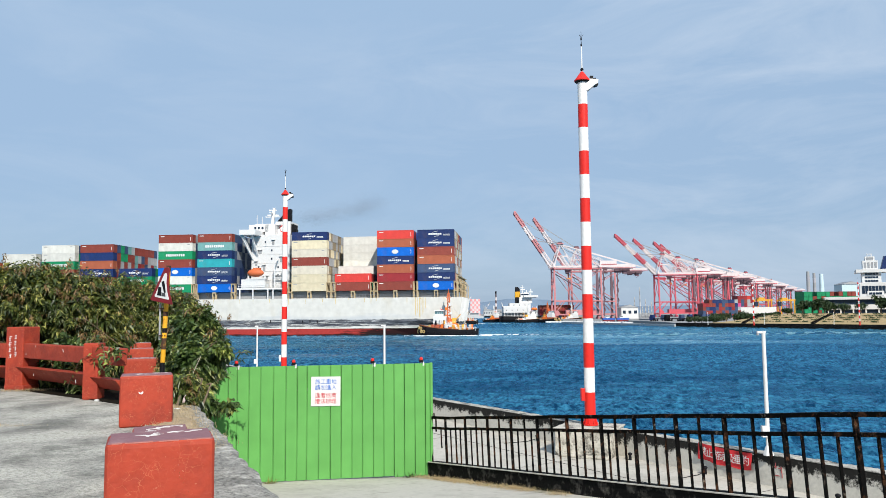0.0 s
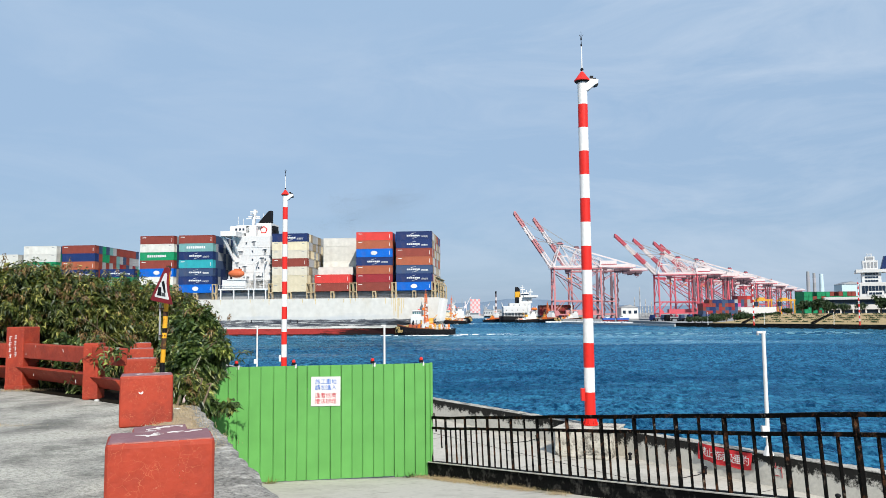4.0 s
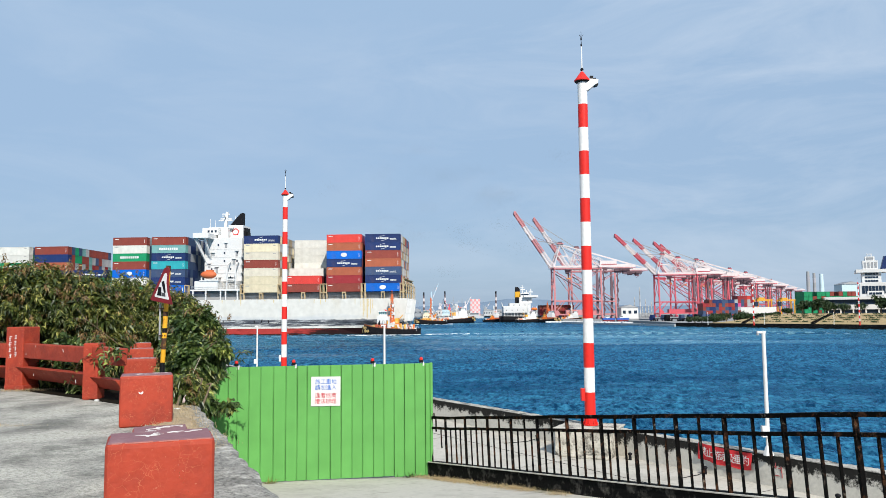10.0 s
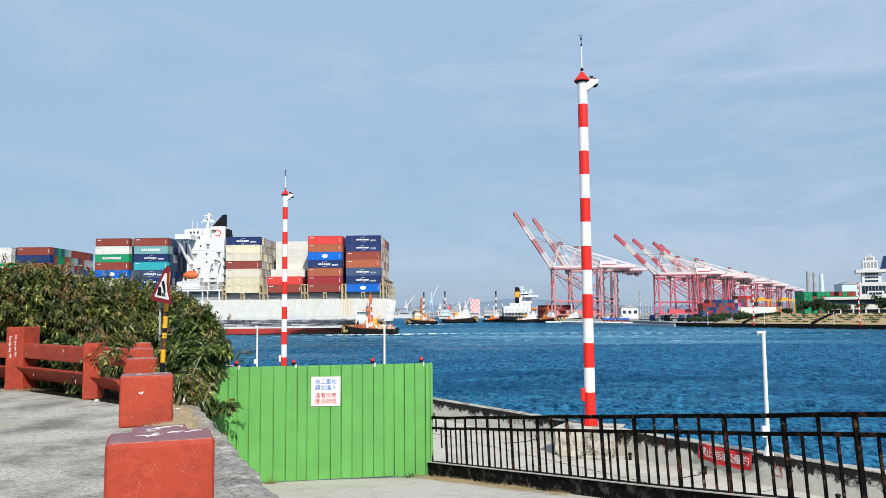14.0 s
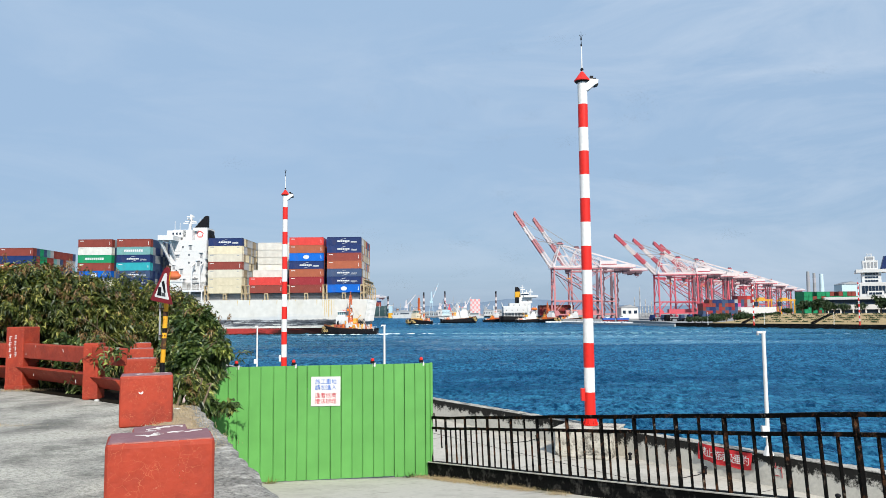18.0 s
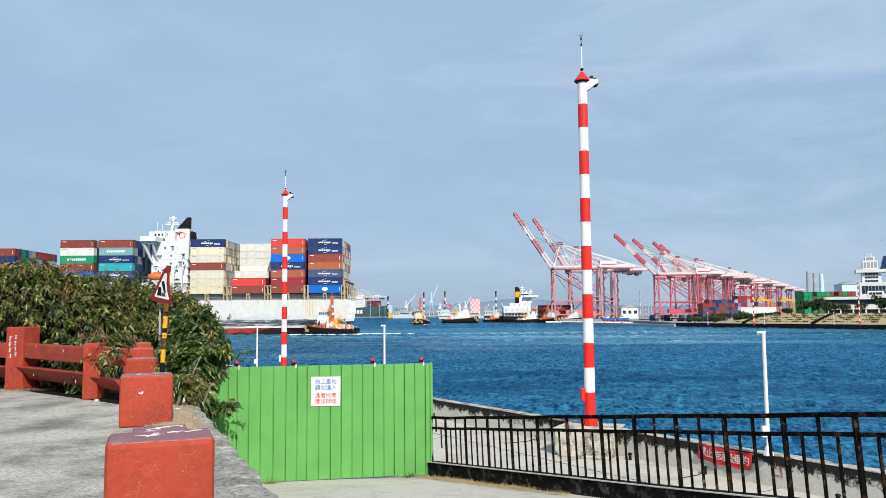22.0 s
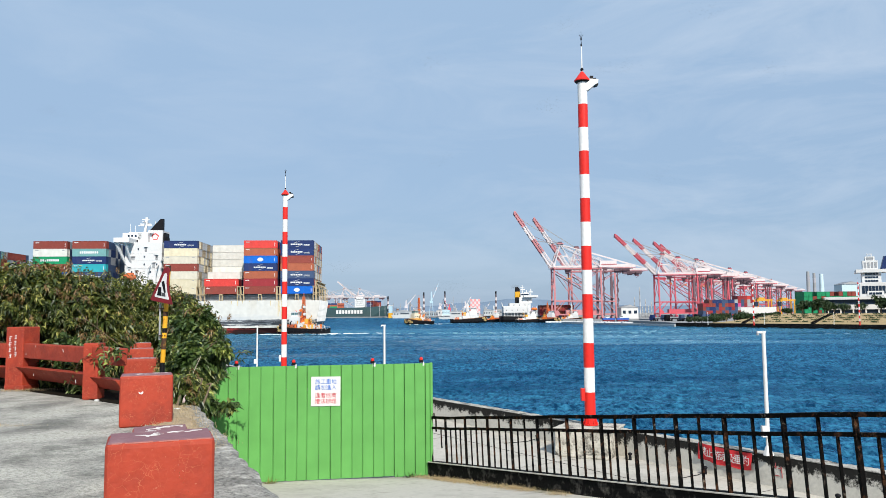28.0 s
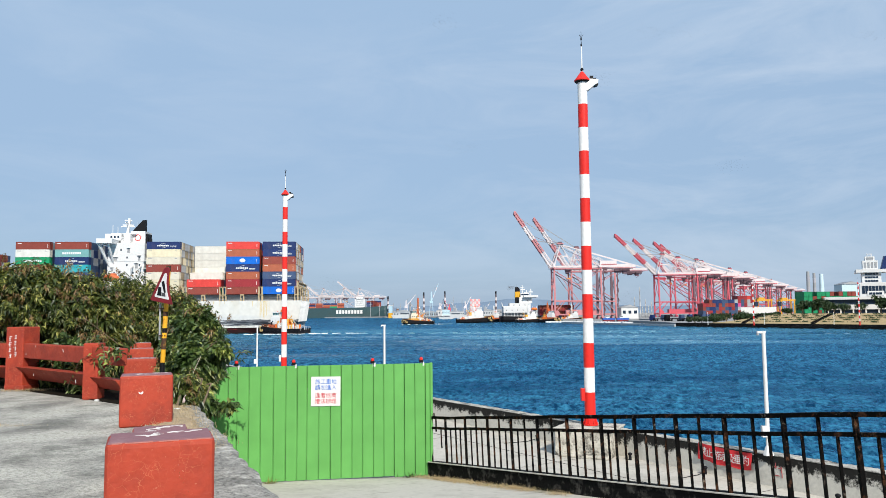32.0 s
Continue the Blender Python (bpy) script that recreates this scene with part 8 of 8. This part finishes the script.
# ---- other ships ----
far = thing("container_ship", "dark green container ship moored at the far shore", "ship", pose(-247, 1400, WATER))
rings = []
for x, w, top in ((-150, 12, 17.5), (-146, 15, 18), (-60, 16, 18), (60, 16, 18), (110, 14, 19), (135, 8, 21), (152, 0.6, 23)):
    k = 0.55 if x > 120 else 1.0
    rings.append([(x - (10 if x > 150 else 0), -w * k, -2), (x, -w, top * 0.6), (x + (2 if x > 150 else 0), -w, top), (x + (2 if x > 150 else 0), w, top), (x, w, top * 0.6), (x - (10 if x > 150 else 0), w * k, -2)])
part("hull", Geo().loft(rings), M["green_hull"], far)
for i in range(9):
    part("letter_bar", Geo().box(56 + i * 5.4, -16.1, 7.5, 3.8, 0.2, 6.5), M["white"], far)
fh = part("deckhouse", Geo().box(96, 0, 18, 18, 28, 16).box(96, 0, 34, 12, 31, 3), M["white"], far)
for k in range(4):
    part("window_band", Geo().box(96, -14.05, 22.5 + k * 3.6, 15, 0.15, 0.9), M["glass_dark"], fh)
r = random.Random(5)
for i in range(20):
    x = -140 + i * 13
    if abs(x - 96) < 16:
        continue
    for k in range(1 if i < 12 else 3):
        part("container", CONTAINER[r.choice(["brown", "rust", "green", "navy", "brown"])], None, far, at=pose(x, -14, 18 + k * 2.85))
for x in (114, 121, 128):
    for k in range(4):
        part("container", CONTAINER[r.choice(["brown", "navy", "slate"])], None, far, at=pose(x + 6, -9, 19 + k * 2.85))

cargo = thing("cargo_ship", "white cargo ship with dark hull and orange-banded black funnel", "ship", pose(56, 575, WATER, 0, 0, 0))
rings = []
for x, w, top in ((-14, 7, 4.6), (-12, 8.5, 4.4), (0, 9, 4.2), (14, 9, 4.2), (16.5, 7.0, 4.6)):
    rings.append([(x, -w * 0.85, -1), (x, -w, 2.0), (x, -w, top), (x, w, top), (x, w, 2.0), (x, w * 0.85, -1)])
part("hull", Geo().loft(rings), M["black"], cargo)
part("main_deck", Geo().box(-1, 0, 4.2, 22, 11, 2.8), M["deck_grey"], cargo)
for i in range(9):
    bar("deck_pillar", (-11 + i * 2.4, -7.6, 4.2), (-11 + i * 2.4, -7.6, 7.0), 0.3, M["white"], cargo)
house = part("deckhouse", Geo().box(-1.7, 0, 7.0, 20.2, 15.6, 4.4).box(0.6, 0, 11.4, 15.6, 13, 2.6), M["white"], cargo)
part("deckhouse_tower", Geo().box(4.9, 0, 14.0, 9.4, 11, 4.4).box(4.5, 0, 18.4, 6.4, 9, 3.0), M["white"], cargo)
part("bridge_wing", Geo().box(8.5, 0, 18.2, 10.6, 17, 1.6), M["white"], cargo)
part("aft_deck", Geo().box(-9.0, 0, 11.4, 7.0, 14.5, 0.4), M["white"], cargo)
for z, x0, n, y in ((8.6, -9.6, 4, -7.85), (12.2, -4.0, 3, -6.55), (15.4, 2.0, 2, -5.55)):
    for i in range(n):
        part("window", Geo().box(x0 + i * 4.1, y, z, 0.6, 0.12, 0.6), M["glass_dark"], house)
part("bridge_window", Geo().box(4.5, -4.55, 19.9, 5.6, 0.1, 0.9), M["glass_dark"], house)
fun = part("funnel", Geo().slab([(-2.5, 13.6), (1.0, 13.6), (1.0, 24.6), (-0.4, 26.2), (-2.2, 26.0)], -2, 2), M["black"], cargo, bevel=0.3)
part("funnel_band", Geo().slab([(-2.55, 18.4), (1.05, 18.4), (1.05, 22.6), (-2.4, 22.6)], -2.05, 2.05), M["yellow"], fun, "orange-yellow funnel band")
for x, z in ((3.0, 27.5), (9.3, 24.5), (6.2, 23.5)):
    bar("signal_mast", (x, 0, 17), (x, 0, z), 0.5, M["white"], cargo)
    bar("yard", (x - 1.6, 0, z - 1.6), (x + 1.6, 0, z - 1.6), 0.35, M["white"], cargo)
part("radar", Geo().box(3.2, -0.5, 24.0, 3.4, 0.5, 0.6).box(9.2, -0.5, 22.0, 3.0, 0.5, 0.5), M["white"], cargo)
bar("derrick", (-10.5, 0, 7), (-12.5, 0, 14.5), 0.5, M["white"], cargo)
part("lifeboat", Geo().ball(11.0, -7.2, 9.6, 2.4, 1.2, 1.1), M["orange"], cargo)
part("lifeboat_davit", Geo().beam((9.4, -7.0, 4.2), (9.4, -7.2, 11.4), 0.3).beam((12.6, -7.0, 4.2), (12.6, -7.2, 11.4), 0.3), M["white"], cargo)


def barge(x, y, colour, label):
    t = thing("barge", label, "boat", pose(x, y, WATER))
    t.scale = (0.62, 0.62, 0.62)
    part("hull", Geo().slab([(-7, 4.0), (-6.6, 1.9), (6.7, 1.9), (7.5, 4.2)], -3, 3), M[colour], t)
    part("boot_top", Geo().slab([(-6.65, 2.0), (-5.8, -0.8), (6, -0.8), (6.8, 2.0)], -3.05, 3.05), M["boot_red"], t)
    part("deckhouse", Geo().box(-1.5, 0, 4.0, 4.5, 4, 2.6), M["white"], t, bevel=0.1)
    part("window_band", Geo().box(-1.5, -2.02, 5.3, 3.6, 0.1, 0.7), M["glass_dark"], t)
    bar("mast", (1.8, 0, 4), (1.8, 0, 10), 0.25, M["white"], t)


barge(119, 556, "blue_hull", "blue-hulled workboat with a white cabin, moored")
barge(129, 556, "blue_hull", "blue-hulled workboat with a white cabin, moored")
for i in range(6):
    k = i / 5
    t = thing("pontoon", "flat pale concrete pontoon moored under the cranes", "pontoon", pose(77 + 36 * k, 533 - 72 * k, WATER), "pontoons under the cranes")
    part("float", Geo().box(0, 0, -0.4, 13, 4, 1.35), M["white"], t, bevel=0.05)
    for dx in (-5, 0, 5):
        part("bitt", Geo().tube((dx, -1.6, 0.95), (dx, -1.6, 1.5), 0.18, 0.18, 8), M["black"], t)


def launch(x, y, rz, k, label):
    t = thing("launch", label, "boat", pose(x, y, WATER, 0, 0, rz))
    part("hull", Geo().slab([(-9 * k, 2.6 * k), (-7.5 * k, -0.4), (8 * k, -0.4), (8.5 * k, 1.8 * k)], -2.4 * k, 2.4 * k), M["pale_wall"], t)
    part("cabin", Geo().box(1 * k, 0, 1.9 * k, 8 * k, 3.6 * k, 2.4 * k), M["pale_wall"], t)
    part("window_band", Geo().box(1 * k, -1.83 * k, 3.0 * k, 6.5 * k, 0.06, 0.8 * k), M["glass_dark"], t)
    bar("mast", (2 * k, 0, 4 * k), (2 * k, 0, 8 * k), 0.2 * k, M["white"], t)


launch(3, 900, 0, 1.0, "small white launch on the far water")
launch(38, 1000, 0, 1.7, "long white ferry at the far shore")
launch(-60, 1150, 0, 2.0, "long white ferry at the far shore")
launch(15, 1080, 0, 1.8, "long white ferry at the far shore")


# ---- thin smoke from the ship's funnel ----
M["soot"] = shade("thin grey soot", (0.14, 0.14, 0.15), 0.9, 0, bump=0)
smoke = thing("smoke", "thin dark drifting smoke above the container ship", "smoke", pose(-42, 281, 38.5), kind="stuff")
rs = random.Random(77)


def puff(n=1400, wide=2.8, high=1.35):
    """One loose puff: soot flecks, thick in the middle and thin at its edge."""
    vs, fs = [], []
    for _ in range(n):
        c = Vector((rs.gauss(0, wide), rs.gauss(0, wide * 0.7), rs.gauss(0, high)))
        k = len(vs)
        for a in range(3):
            vs.append(tuple(c + Vector((rs.gauss(0, 0.025), rs.gauss(0, 0.025), rs.gauss(0, 0.025)))))
        fs.append((k, k + 1, k + 2))
    me = bpy.data.meshes.new("puff")
    me.from_pydata(vs, [], fs)
    me.materials.append(M["soot"])
    return me


PUFFS = []
for k in range(40):
    u = rs.random()
    at = Vector((-9 + 29 * u ** 1.3 + rs.gauss(0, 1.0), rs.gauss(0, 2), -1.6 + 6.0 * u * u + rs.gauss(0, 0.8 + 1.0 * u)))
    PUFFS.append((part("puff", puff(), None, smoke), at, Vector((rs.gauss(1.0, 0.9), 0, rs.gauss(0.1, 0.55)))))

far_smoke = thing("smoke", "small black puff of smoke from the cargo ship's funnel", "smoke", pose(55.5, 575, WATER + 22.5), kind="stuff")
FAR_PUFFS = [(part("puff", puff(1500, 0.7, 0.6), None, far_smoke), 25.5 + 0.9 * k, rs.uniform(-1.3, 0.2)) for k in range(7)]


def motions():
    """All that moves: the container ship, the tugs and their foam."""
    walk(ship, [(t, pose(x, y, WATER, 0, 0, -a)) for t, x, y, a in SHIP_ROWS])
    lean = {21: -7, 25: -11, 32: -21}
    walk(tug_a, [(t, pose(x, y, WATER, 0, 0, lean.get(t, -4))) for t, x, y in TUG_A])
    walk(wake_a, [(t, pose(x, y, WATER, 0, 0, -4)) for t, x, y in TUG_A])
    b_rows = [(0, 12, 0), (3, 7.5, 0), (6, 0.5, 5), (8, -4, 5), (10, -8, 8), (12, -10.2, 10), (14, -14.2, 22), (17, -16.0, 45), (19, -15.4, 60), (21, -15.0, 72), (23, -15.2, 80), (25, -15.6, 68), (28, -15.8, 40), (32, -16.4, 20)]
    walk(tug_b, [(t, pose(x, 500, WATER, 0, 0, a)) for t, x, a in b_rows])
    walk(wake_b, [(t, pose(x, 500, WATER, 0, 0, a)) for t, x, a in b_rows])
    c_rows = [(0, 4.0, 195), (3, 7.0, 195), (6, 7.5, 195), (8, 8.6, 195), (10, 9.6, 195), (12, 10.4, 192), (14, 11.5, 190), (17, 10.5, 185), (21, 11.0, 182), (25, 15.1, 180), (28, 17.6, 180), (32, 21.7, 180)]
    walk(tug_c, [(t, pose(x, 560, WATER, 0, 0, a)) for t, x, a in c_rows])

    for p, at, v in PUFFS:
        walk(p, [(t, Matrix.Translation(at + Vector((1.2 * min(t, 8), 0, 0)) + v * t * (1 + t / 8))) for t in (0, 3, 8, 16, 24, 32)])

    for p, start, dz in FAR_PUFFS:
        walk(p, [(0, pose(0, 0, 0)), (start, pose(0, 0, 0)), (start + 0.7, pose(-0.4, 0, 4.0)), (start + 2.0, pose(-2.6, 0, 4.6 + dz)), (34, pose(-4.6 - 0.4 * (32 - start), 0, 3.6 + 1.6 * dz))])


motions()
